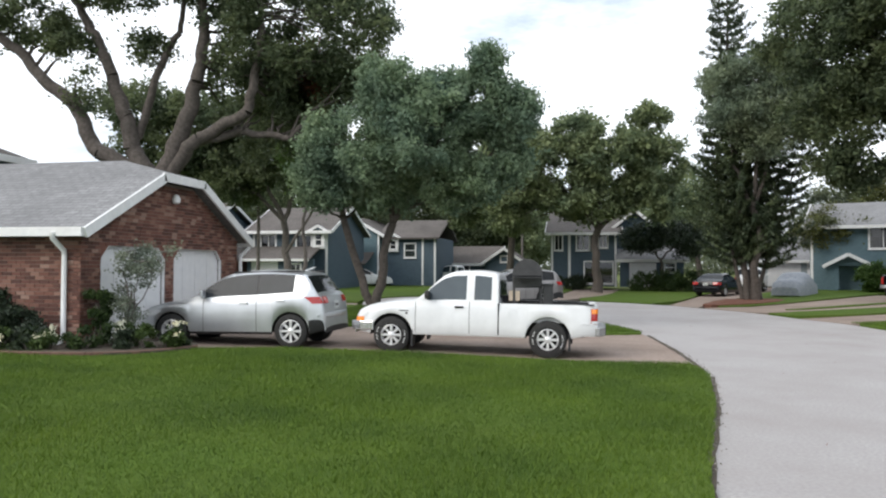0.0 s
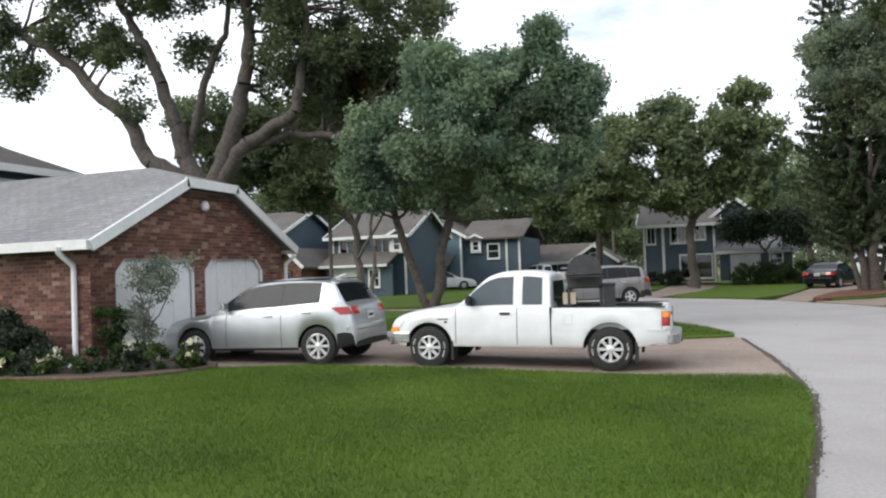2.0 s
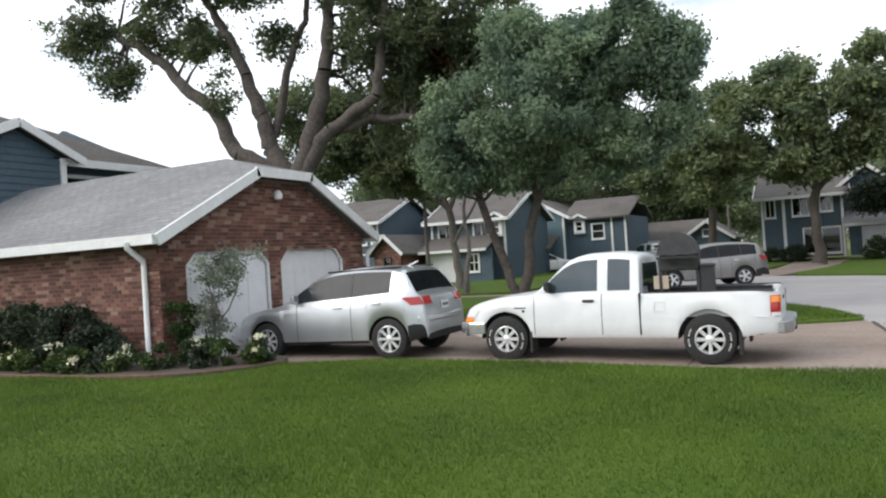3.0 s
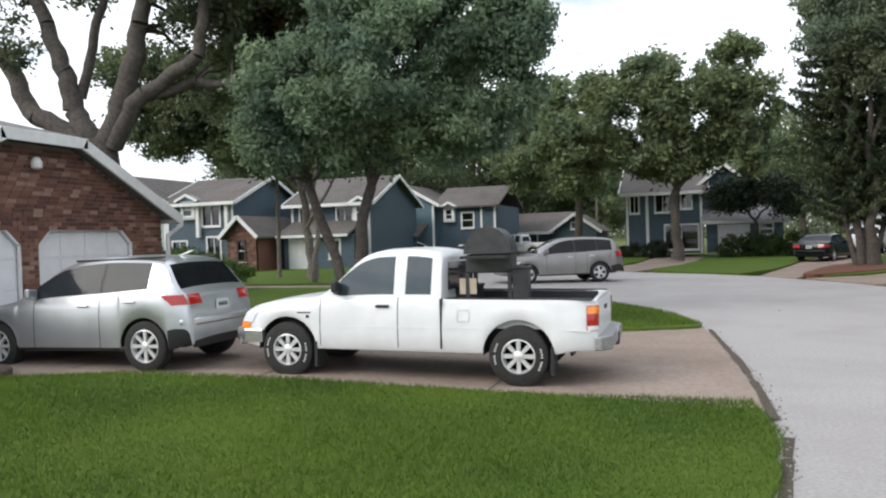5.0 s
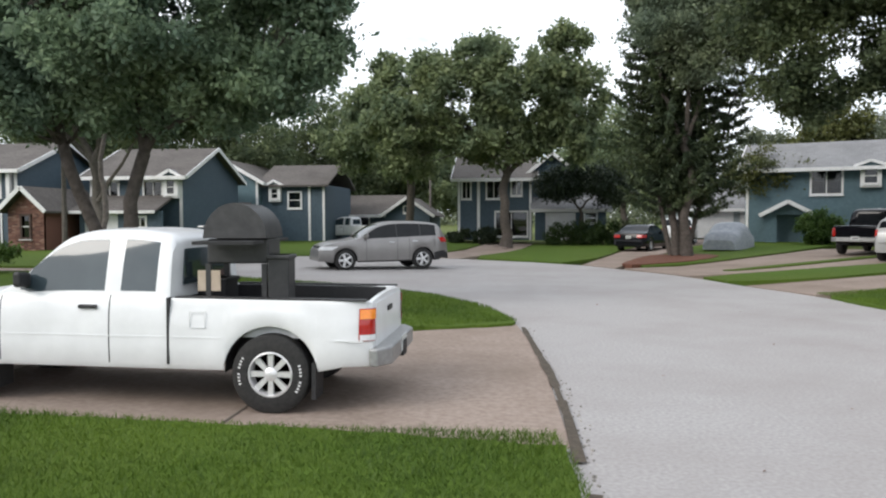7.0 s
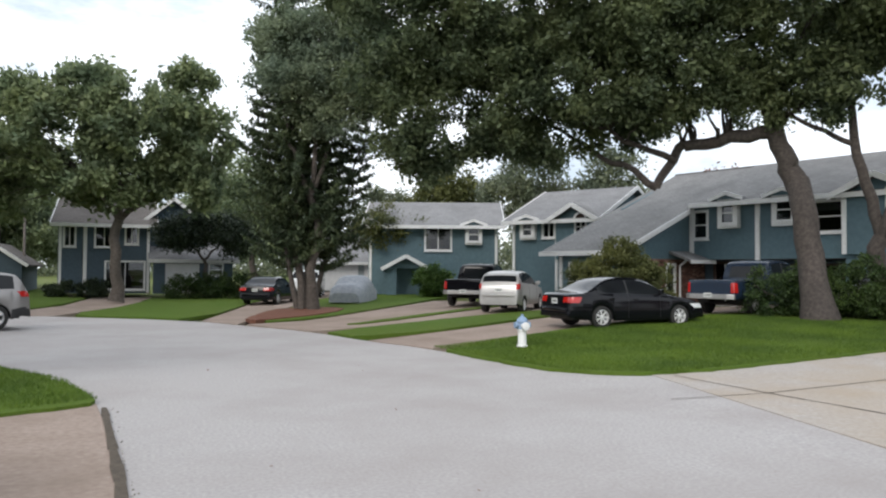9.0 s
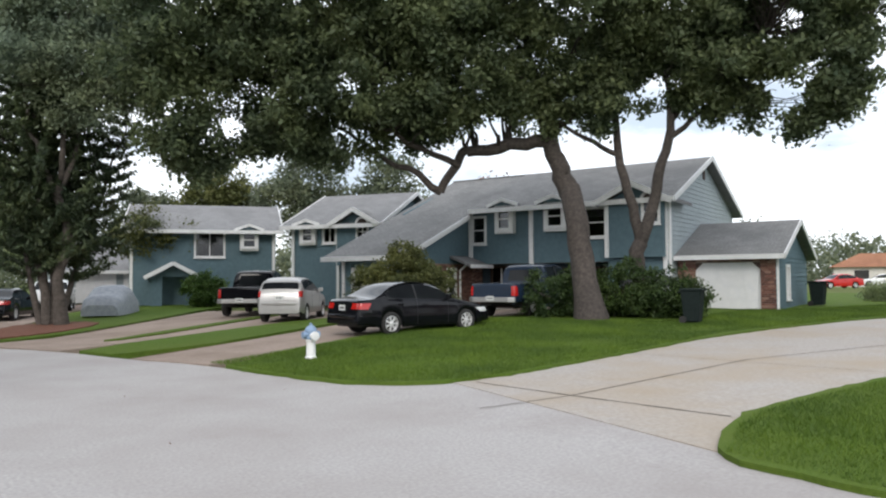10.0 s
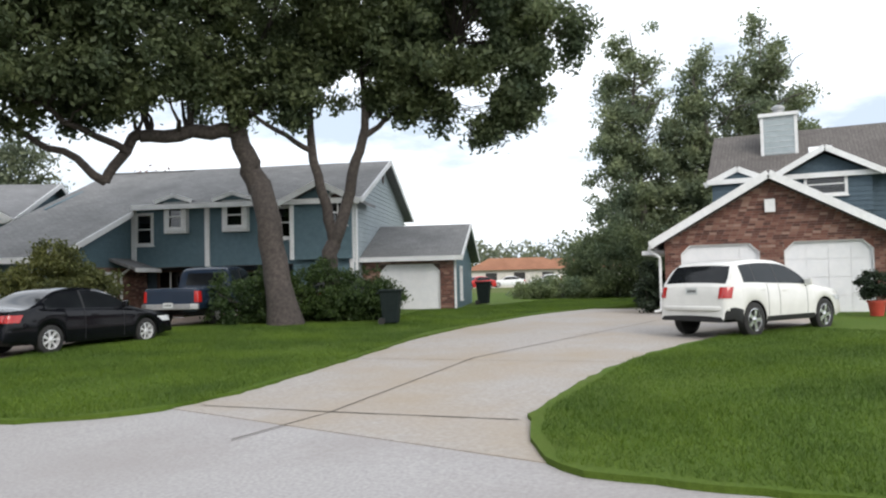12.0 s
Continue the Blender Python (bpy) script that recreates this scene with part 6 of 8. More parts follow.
truck = vehicle("pickup_truck", "white compact pickup truck with a grill in its bed", "pickup truck", pose(1.3, 15.98, 0.015, 0, -0.6, 180), pickup, WHITE)
# trim of the near pickup: bed edge, fuel flap, side badge, hitch and mud flaps
for side in (-1, 1):
    b = Build()
    b.box(-0.90, 0.94, side * 0.80 - 0.05, side * 0.80 + 0.05, 1.068, 1.085)
    part("bed_rail", b, BLACK, truck, "black bed rail cap", bevel=0.008)
    for c in (-0.42, 2.75):
        b = Build()
        b.box(c - 0.02, c + 0.02, side * 0.76 - 0.13, side * 0.76 + 0.13, 0.16, 0.5)
        part("mud_flap", b, BLACK, truck)
    b = Build()
    b.box(2.82, 3.02, side * 0.884 - 0.006, side * 0.884 + 0.006, 0.87, 0.89)
    b.box(2.84, 2.89, side * 0.884 - 0.006, side * 0.884 + 0.006, 0.81, 0.85)
    part("badge", b, BLACK, truck, "small dark side badge")
    for x0, x1, yy in ((-0.88, -0.48, 0.884), (0.46, 0.97, 0.889), (1.01, 2.72, 0.889)):
        b = Build()
        b.box(x0, x1, side * yy - 0.006, side * yy + 0.004, 0.70, 0.712)
        part("side_moulding", b, WHITE, truck)
    b = Build()
    b.box(0.972, 0.994, side * 0.843 - 0.05, side * 0.843 + 0.05, 0.45, 1.075)
    part("cab_gap", b, BLACK, truck, "dark gap between cab and bed")
b = Build()
b.beam((0.62, 0.894, 0.80), (0.77, 0.894, 0.80), 0.006, 0.006)
b.beam((0.62, 0.894, 0.95), (0.77, 0.894, 0.95), 0.006, 0.006)
b.beam((0.62, 0.894, 0.80), (0.62, 0.894, 0.95), 0.006, 0.006)
b.beam((0.77, 0.894, 0.80), (0.77, 0.894, 0.95), 0.006, 0.006)
part("fuel_flap", b, WHITE, truck)
b = Build()
b.box(-0.972, -0.958, -0.11, 0.11, 0.9, 0.95)
part("tailgate_handle", b, BLACK, truck)
b = Build()
b.box(-0.96, -0.945, -0.68, 0.68, 0.62, 1.04)
part("tailgate", b, WHITE, truck, bevel=0.01)
b = Build()
b.box(-1.13, -0.90, -0.04, 0.04, 0.44, 0.5)
b.box(-1.13, -1.07, -0.1, 0.1, 0.44, 0.58)
part("tow_hitch", b, BLACK, truck, bevel=0.01)
b = Build()
b.box(-0.86, 0.94, -0.725, 0.725, 0.705, 0.72)
for ya in (-0.735, 0.725):
    b.box(-0.86, 0.94, ya, ya + 0.01, 0.72, 1.06)
b.box(0.93, 0.94, -0.72, 0.72, 0.72, 1.06)
part("bed_liner", b, BLACK, truck, "black bed liner")

sv = vehicle("suv", "silver compact SUV parked nose-in at the garage", "car", pose(-3.93, 15.6, 0.13, 0, 0.7, 180.5), suv, SILVER)
for side in (-1, 1):
    b = Build()
    b.beam((-0.2, side * 0.6, 1.585), (1.35, side * 0.6, 1.575), 0.03, 0.03)
    part("roof_rail", b, BLACK, sv)
b = Build()
b.solid([(-0.05, -0.02, 1.60), (-0.05, 0.02, 1.60), (-0.25, 0.01, 1.67), (-0.25, -0.01, 1.67)], (0.06, 0, 0))
part("fin_aerial", b, SILVER, sv)
vehicle("suv", "warm grey SUV standing in the street", "car", stand(-0.35, 35.35, 207), crossover, GREY)
vehicle("saloon_car", "black saloon car parked on the drive", "car", stand(16.1, 29.1, 1), saloon, BLACKP)
vehicle("hatchback", "pale rounded hatchback parked on the brown driveway", "car", stand(16.9, 36.2, 48), hatch, PALE)
vehicle("pickup_truck", "black full-size pickup on the driveway", "pickup truck", stand(17.6, 41.0, 52), big_pickup, BLACKP)
vehicle("pickup_truck", "dark blue pickup half hidden by the hedge", "pickup truck", stand(23.2, 31.0, 17), big_pickup, BLUEP)
vehicle("suv", "white SUV parked in front of the brick garage", "car", stand(22.9, 14.95, -31), wagon, PEARL)
vehicle("saloon_car", "silver saloon car beside the wheelie bin", "car", stand(26.3, 27.9, 0), dict(saloon, bumpers=(SILVER, SILVER)), SILVER)
vehicle("saloon_car", "dark car parked behind the pine", "car", stand(9.6, 50.0, 62), saloon, BLACKP)
vehicle("suv", "white SUV parked by the pale garage", "car", stand(13.0, 55.5, 75), wagon, WHITE)
vehicle("saloon_car", "white car parked by the far blue house", "car", stand(-16.9, 56.5, 20), dict(saloon, bumpers=(WHITE, WHITE)), WHITE)
vehicle("pickup_truck", "white pickup parked at the low far house", "pickup truck", stand(-7.6, 61.5, 165), pickup, WHITE)
vehicle("saloon_car", "red car far off beyond the grass", "car", stand(83.4, 44.6, 150), dict(saloon, bumpers=(REDP, REDP)), REDP)
vehicle("saloon_car", "white car parked before the terracotta-roofed house", "car", stand(99, 46.2, 120), dict(saloon, bumpers=(WHITE, WHITE)), WHITE)
vehicle("hatchback", "white hatchback parked beyond the grass", "car", stand(101, 41.6, 118), dict(hatch, bumpers=(WHITE, WHITE)), WHITE)

# covered car: cloth pulled over a saloon
b = Build()
rows = []
outline = [(-2.2, 0.55), (-1.9, 0.95), (-1.2, 1.02), (-0.6, 1.38), (0.3, 1.43), (0.7, 1.3), (1.2, 0.98), (1.9, 0.85), (2.2, 0.5)]
for k in range(25):
    u = k / 24
    x = -2.2 + 4.4 * u
    zt = lerp_list(outline, x)
    sec = []
    for j in range(13):
        a = math.pi * j / 12
        yy = math.cos(a)
        zz = math.sin(a) ** 0.45
        fold = 0.02 * math.sin(k * 2.1 + j * 1.7)
        sec.append((x, (0.9 + fold) * (abs(yy) ** 0.55) * (1 if yy > 0 else -1) * (1 - 0.15 * abs(2 * u - 1) ** 4), 0.06 + (zt - 0.06) * zz + fold * 0.5))
    rows.append(sec)
b.v = [p for r_ in rows for p in r_]
for i in range(24):
    for j in range(12):
        b.f.append((i * 13 + j, i * 13 + j + 1, (i + 1) * 13 + j + 1, (i + 1) * 13 + j))
b.f += [tuple(range(13)), tuple(range(24 * 13, 25 * 13))[::-1]]
CLOTH = surface("grey_car_cover", (0.25, 0.27, 0.30), (0.36, 0.38, 0.41), 6, 0.8, bump=0.5, bump_scale=5)
cv = part("covered_car", b, CLOTH, smooth=60)
cv.matrix_world = stand(14.2, 48.6, 62)
tagged(cv, "car under a grey fitted cloth cover on the drive", "covered car")

# grill in the pickup's bed, and the crates around it
GRILL = surface("weathered_black_enamel", (0.028, 0.028, 0.029), (0.05, 0.05, 0.05), 10, 0.5, bump=0.15)
gl = thing("barbecue_grill", "black gas barbecue grill with domed lid in the truck bed", "grill", pose(0.85, 15.7, 0.74, 0, 0, 6))
b = Build()
b.box(-0.30, 0.30, -0.26, 0.26, 0.66, 0.90)
part("firebox", b, GRILL, gl, bevel=0.02)
b = Build()
arc = [(math.cos(math.pi * k / 12), math.sin(math.pi * k / 12)) for k in range(13)]
b.solid([(0.30 * c * 1.02, -0.36, 0.91 + 0.34 * s) for c, s in arc], (0, 0.72, 0))
part("lid", b, GRILL, gl, "domed black lid", smooth=35)
b = Build()
b.tube([(-0.33, -0.25, 1.02), (-0.38, -0.25, 1.02), (-0.38, 0.25, 1.02), (-0.33, 0.25, 1.02)], [0.012] * 4, 8)
part("lid_handle", b, STEEL, gl)
b = Build()
b.box(-0.28, 0.28, 0.30, 0.75, 0.86, 0.89)
part("side_shelf", b, BLACK, gl)
b = Build()
b.box(-0.28, 0.28, -0.75, -0.36, 0.86, 0.89)
part("side_shelf", b, BLACK, gl)
for sx in (-0.27, 0.27):
    for sy in (-0.3, 0.3):
        b = Build()
        b.box(sx - 0.025, sx + 0.025, sy - 0.025, sy + 0.025, 0.0, 0.66)
        part("leg", b, GRILL, gl)
b = Build()
b.box(-0.28, 0.28, -0.32, 0.32, 0.08, 0.11)
part("shelf", b, GRILL, gl)
for k, (x, y, w, d, h, mm, lab) in enumerate(((0.48, 15.9, 0.3, 0.35, 0.5, BLACK, "black plastic crate behind the cab"), (1.28, 15.55, 0.2, 0.3, 0.75, GRILL, "upright dark metal box beside the grill"))):
    b = Build()
    b.box(-w / 2, w / 2, -d / 2, d / 2, 0, h)
    b.box(-w / 2 - 0.015, w / 2 + 0.015, -d / 2 - 0.015, d / 2 + 0.015, h - 0.04, h)
    o = part("crate", b, mm, bevel=0.012)
    o.matrix_world = pose(x, y, 0.736, 0, 0, 5 * k)
    tagged(o, lab, "crate")
b = Build()
b.box(-0.11, 0.11, -0.006, 0.006, 0, 0.2)
o = part("board", b, surface("pale_wood_board", (0.42, 0.34, 0.26), (0.55, 0.46, 0.36), 8, 0.8))
o.matrix_world = pose(0.62, 15.36, 1.14, 0, 0, 4)
tagged(o, "small pale wooden board leaning on the grill", "board")


# ---------------------------------------------------------------- plants
def leaves_mesh(name, centres, size, parent, material, count, spread, up=0.25, aspect=0.5, rng=None):
    """Many small leaf blades scattered round clump centres, as one mesh."""
    c = np.asarray(centres)
    pick = rng.integers(0, len(c), count)
    p = c[pick] + rng.normal(0, 1, (count, 3)) * np.array([spread, spread, spread * 0.8])
    a = rng.normal(0, 1, (count, 3))
    a /= np.linalg.norm(a, axis=1, keepdims=True)
    nrm = rng.normal(0, 1, (count, 3)) + np.array([0, 0, up * 3])
    s = np.cross(a, nrm)
    s /= np.linalg.norm(s, axis=1, keepdims=True) + 1e-9
    ln = size * rng.uniform(0.6, 1.4, (count, 1))
    v = np.stack([p - a * ln, p - s * ln * aspect + a * ln * 0.1, p + a * ln, p + s * ln * aspect + a * ln * 0.1], axis=1).reshape(-1, 3)
    me = bpy.data.meshes.new(name)
    me.vertices.add(count * 4)
    me.loops.add(count * 4)
    me.polygons.add(count)
    me.vertices.foreach_set("co", v.astype(np.float32).ravel())
    me.loops.foreach_set("vertex_index", np.arange(count * 4, dtype=np.int32))
    me.polygons.foreach_set("loop_start", np.arange(0, count * 4, 4, dtype=np.int32))
    me.update(calc_edges=True)
    me.materials.append(material)
    ob = new(name, me)
    ob.parent = parent
    return tagged(ob, kind="stuff")


def clumps(blobs, per, rng, hollow=0.45, gap=0.0):
    """Clump centres in a set of ellipsoids (x, y, z, rx, ry, rz), thinned so that sky shows through."""
    out = []
    for x, y, z, rx, ry, rz in blobs:
        n = max(6, int(per * (rx * ry * rz) ** (2 / 3)))
        d = rng.normal(0, 1, (n, 3))
        d /= np.linalg.norm(d, axis=1, keepdims=True)
        rad = hollow + (1 - hollow) * rng.random((n, 1)) ** 0.6
        rad *= 1 + 0.16 * np.sin(d[:, :1] * 5 + x) * np.cos(d[:, 1:2] * 6 + y) + rng.normal(0, 0.06, (n, 1))
        q = np.array([x, y, z]) + d * rad * np.array([rx, ry, rz])
        if gap:
            k = np.sin(q[:, 0] * 1.7 + z) + np.sin(q[:, 1] * 1.9 + x) + np.sin(q[:, 2] * 2.3 + y)
            q = q[k > gap]
        out.append(q)
    return np.concatenate(out)


def bent(a, b, r0, r1, rng, steps=6, wander=0.12, sag=0.0):
    a, b = Vector(a), Vector(b)
    ln = (b - a).length
    off = Vector((0, 0, 0))
    pts, rad = [], []
    for k in range(steps + 1):
        t = k / steps
        if 0 < k < steps:
            off = off * 0.6 + Vector(rng.normal(0, wander * ln / steps, 3))
        pts.append(a.lerp(b, t) + off * (1 if 0 < k < steps else 0) + Vector((0, 0, sag * math.sin(math.pi * t) * ln)))
        rad.append(r0 + (r1 - r0) * t)
    return pts, rad


def tree(name, label, base, limbs, blobs, leaf, bark, leaf_size=0.075, count=40000, per=26, spread=0.28, gap=-1.2, seed=1, twigs=60, hollow=0.4, aspect=0.5, category="tree"):
    """A tree: explicit main limbs (from, to, radii), twigs out to the foliage, and a crown of leaf clumps."""
    rng = np.random.default_rng(seed)
    t = thing(name, label, category, pose(*base))
    o = Vector(base)
    first = True
    ends = []
    for a, b, r0, r1 in limbs:
        bb = Build()
        pts, rad = bent(Vector(a) - o, Vector(b) - o, r0, r1, rng, 7, 0.16)
        if first:
            rad[0] *= 1.45
            rad[1] *= 1.1
            pts[0] = pts[0] - Vector((0, 0, 0.25))
        bb.tube(pts, rad, 12 if r0 > 0.15 else 8)
        part("trunk" if first else "limb", bb, bark, t, smooth=60)
        ends += [(p, r) for p, r in zip(pts[3:], rad[3:])]
        first = False
    local = [(x - o.x, y - o.y, z - o.z, rx, ry, rz) for x, y, z, rx, ry, rz in blobs]
    cl = clumps(local, per, rng, hollow, gap)
    if twigs and len(cl):
        bb = Build()
        for k in rng.choice(len(cl), min(twigs, len(cl)), replace=False):
            c = Vector(cl[k])
            p, r = min(ends, key=lambda e: (e[0] - c).length + 0.6 * max(0.0, e[0].z - c.z))
            pts, rad = bent(p, c, max(0.02, r * 0.42), 0.008, rng, 5, 0.22)
            bb.tube(pts, rad, 5)
        tagged(part("branchwork", bb, bark, t, smooth=60), kind="stuff")
    leaves_mesh("crown", cl, leaf_size, t, leaf, count, spread, rng=rng, aspect=aspect)
    return t


def bush(name, label, x, y, blobs, leaf, count, leaf_size=0.045, per=120, spread=0.09, seed=1, category="bush", stems=8, gap=0.0):
    rng = np.random.default_rng(seed)
    z0 = height(x, y) + 0.05
    t = thing(name, label, category, pose(x, y, z0))
    bb = Build()
    for k in range(stems):
        bl = blobs[k % len(blobs)]
        pts, rad = bent((rng.normal(0, 0.06) + bl[0] * 0.3, rng.normal(0, 0.06) + bl[1] * 0.3, -0.06), (bl[0] + rng.normal(0, bl[3] * 0.4), bl[1] + rng.normal(0, bl[4] * 0.4), bl[2] + bl[5] * 0.3), 0.022, 0.006, rng, 5)
        bb.tube(pts, rad, 5)
    tagged(part("stem_cluster", bb, BARK, t), kind="stuff")
    leaves_mesh("foliage", clumps(blobs, per, rng, 0.55, gap), leaf_size, t, leaf, count, spread, rng=rng)
    return t


OAK = leaf_material("live_oak_leaf", (0.076, 0.102, 0.058), (0.15, 0.185, 0.102), 0.5)
# lighter oak leaf: sun and haze on the further trees put into the colour
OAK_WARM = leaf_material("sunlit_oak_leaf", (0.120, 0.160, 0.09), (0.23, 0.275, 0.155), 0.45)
GREYLEAF = leaf_material("grey_green_leaf", (0.15, 0.19, 0.138), (0.27, 0.32, 0.23), 0.5)
DUSTY = leaf_material("dusty_pale_leaf", (0.16, 0.185, 0.135), (0.32, 0.345, 0.27), 0.4)
ELM = leaf_material("blue_green_leaf", (0.125, 0.185, 0.128), (0.265, 0.35, 0.245), 0.52)
OLIVE = leaf_material("olive_leaf", (0.062, 0.075, 0.026), (0.135, 0.145, 0.055))
NEEDLE = leaf_material("pine_needle", (0.038, 0.058, 0.034), (0.092, 0.12, 0.064), 0.25)
DARKLEAF = leaf_material("dark_holly_leaf", (0.014, 0.024, 0.015), (0.038, 0.056, 0.03), 0.1)
HEDGE = leaf_material("hedge_leaf", (0.024, 0.046, 0.015), (0.072, 0.112, 0.034))
FRESH = leaf_material("fresh_green_leaf", (0.05, 0.10, 0.02), (0.12, 0.19, 0.05))
RUST = leaf_material("dead_rust_leaf", (0.11, 0.042, 0.024), (0.22, 0.085, 0.05))
# greyed leaf: the haze of distance is put into its colour
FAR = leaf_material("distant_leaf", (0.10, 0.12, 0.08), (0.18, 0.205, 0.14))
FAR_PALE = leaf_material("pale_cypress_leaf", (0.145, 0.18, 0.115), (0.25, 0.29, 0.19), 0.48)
PETAL = leaf_material("white_petal", (0.62, 0.60, 0.48), (0.8, 0.78, 0.68), 0.3)
SILVERLEAF = leaf_material("silver_grass_leaf", (0.30, 0.33, 0.29), (0.5, 0.52, 0.46))

# big oak behind the brick garage: five limbs that part low down
B = (-12.1, 23.4, 0.3)


def limb_run(pts, r0, r1):
    """One long limb through several bends, as tapering stretches."""
    n = len(pts) - 1
    return [(p, q, r0 + (r1 - r0) * k / n, r0 + (r1 - r0) * (k + 1) / n) for k, (p, q) in enumerate(zip(pts, pts[1:]))]


tree("oak_tree", "large spreading oak with several grey trunks behind the garage", B,
     [(B, (-12.39, 23.2, 4.93), 0.52, 0.42)]
     + limb_run([(-12.39, 23.2, 4.38), (-14.23, 22.83, 5.66), (-15.15, 22.65, 7.32), (-16.89, 22.46, 8.98), (-19.19, 22.28, 10.54), (-21.31, 22.09, 11.55)], 0.31, 0.10)
     + limb_run([(-12.57, 23.2, 4.74), (-13.31, 23.2, 5.85), (-13.49, 23.11, 6.95), (-13.95, 23.01, 8.33), (-14.78, 22.92, 9.9), (-15.51, 22.83, 11.37)], 0.33, 0.12)
     + limb_run([(-13.21, 23.38, 6.22), (-12.39, 23.38, 8.61), (-11.65, 23.38, 9.8), (-11.37, 23.38, 11.46)], 0.15, 0.07)
     + limb_run([(-12.2, 23.2, 4.84), (-11.37, 23.2, 6.58), (-10.91, 23.2, 8.06), (-10.64, 23.2, 9.62), (-10.82, 23.2, 11.55)], 0.32, 0.14)
     + limb_run([(-11.93, 23.2, 4.74), (-10.82, 23.2, 6.12), (-9.07, 23.2, 6.95), (-8.61, 23.2, 8.88), (-8.71, 23.2, 10.82)], 0.25, 0.10)
     + limb_run([(-11.01, 23.38, 6.03), (-9.35, 23.57, 6.4), (-7.79, 23.75, 6.12)], 0.16, 0.10),
     [(-19.47, 22.46, 9.25, 0.97, 0.97, 0.78), (-16.71, 22.46, 10.26, 1.55, 1.36, 0.78), (-18.55, 22.28, 11.55, 1.75, 1.55, 0.87), (-14.78, 22.65, 7.78, 0.68, 0.58, 0.58), (-13.95, 22.83, 11.55, 2.33, 1.94, 0.97), (-12.66, 23.2, 9.25, 0.68, 0.68, 0.58), (-20.57, 22.09, 10.63, 1.36, 1.26, 0.78),
      (-11.01, 23.2, 11.74, 2.52, 2.33, 1.46), (-15.97, 22.46, 12.47, 2.52, 2.13, 0.97), (-11.74, 23.57, 13.02, 2.91, 2.72, 1.36), (-15.05, 22.65, 9.25, 0.78, 0.68, 0.48),
      (-8.43, 24.3, 10.08, 2.72, 2.72, 2.52), (-7.51, 25.04, 7.87, 2.33, 2.13, 1.55), (-6.13, 25.41, 9.71, 1.84, 1.84, 2.33), (-8.98, 25.41, 6.77, 1.84, 1.55, 1.16), (-9.81, 25.5, 8.79, 1.94, 1.94, 1.75), (-6.41, 25.77, 6.95, 1.46, 1.46, 0.97)],
     OAK, BARK, 0.08, 110000, 32, 0.2, -0.6, 3, 170)
tree("dead_branch", "patch of rust-red dead leaves hanging in the oak", (-7.6, 25.6, 6.0), [((-8.6, 26.6, 6.3), (-7.5, 25.3, 9.2), 0.07, 0.02)],
     [(-7.5, 25.2, 8.9, 0.75, 0.7, 0.9), (-7.2, 25.2, 8.2, 0.6, 0.5, 0.6)], RUST, BARK, 0.07, 3500, 40, 0.2, -2, 5, 14, category="branch")

# rounded blue-green tree in the middle, on two leaning trunks
B = (-4.4, 22.7, 0.2)
tree("elm_tree", "dense rounded blue-green tree with two leaning trunks", B,
     [((-4.4, 22.7, 0.2), (-5.38, 22.3, 3.29), 0.149, 0.112), ((-4.4, 22.7, 0.2), (-3.9, 22.67, 3.17), 0.161, 0.124), ((-5.38, 22.3, 3.29), (-5.51, 21.43, 5.65), 0.099, 0.031), ((-3.9, 22.67, 3.17), (-2.16, 21.93, 5.96), 0.105, 0.031), ((-3.9, 22.67, 3.17), (-3.77, 21.8, 6.58), 0.099, 0.031), ((-3.52, 22.42, 3.54), (-1.29, 22.17, 4.53), 0.074, 0.025)],
     [(-4.64, 21.43, 5.15, 1.8, 1.67, 1.36), (-2.53, 21.55, 5.65, 1.86, 1.67, 1.61), (-1.04, 21.93, 5.15, 1.24, 1.36, 1.36), (-3.4, 21.55, 6.89, 1.43, 1.36, 0.99), (-1.04, 21.68, 7.01, 0.74, 0.74, 0.87), (-0.79, 21.55, 7.88, 0.43, 0.43, 0.5), (-5.76, 21.55, 4.41, 0.93, 0.93, 0.93), (-1.79, 22.05, 4.28, 1.36, 1.24, 0.81), (-0.18, 21.93, 6.02, 0.62, 0.74, 0.99), (-4.14, 22.17, 4.16, 1.36, 1.24, 0.62), (-2.03, 21.68, 7.26, 0.81, 0.74, 0.62), (0.1, 22.0, 6.4, 0.6, 0.7, 0.8), (-0.3, 22.0, 4.6, 0.6, 0.7, 0.6)],
     ELM, BARK, 0.066, 110000, 56, 0.16, -0.9, 7, 90)
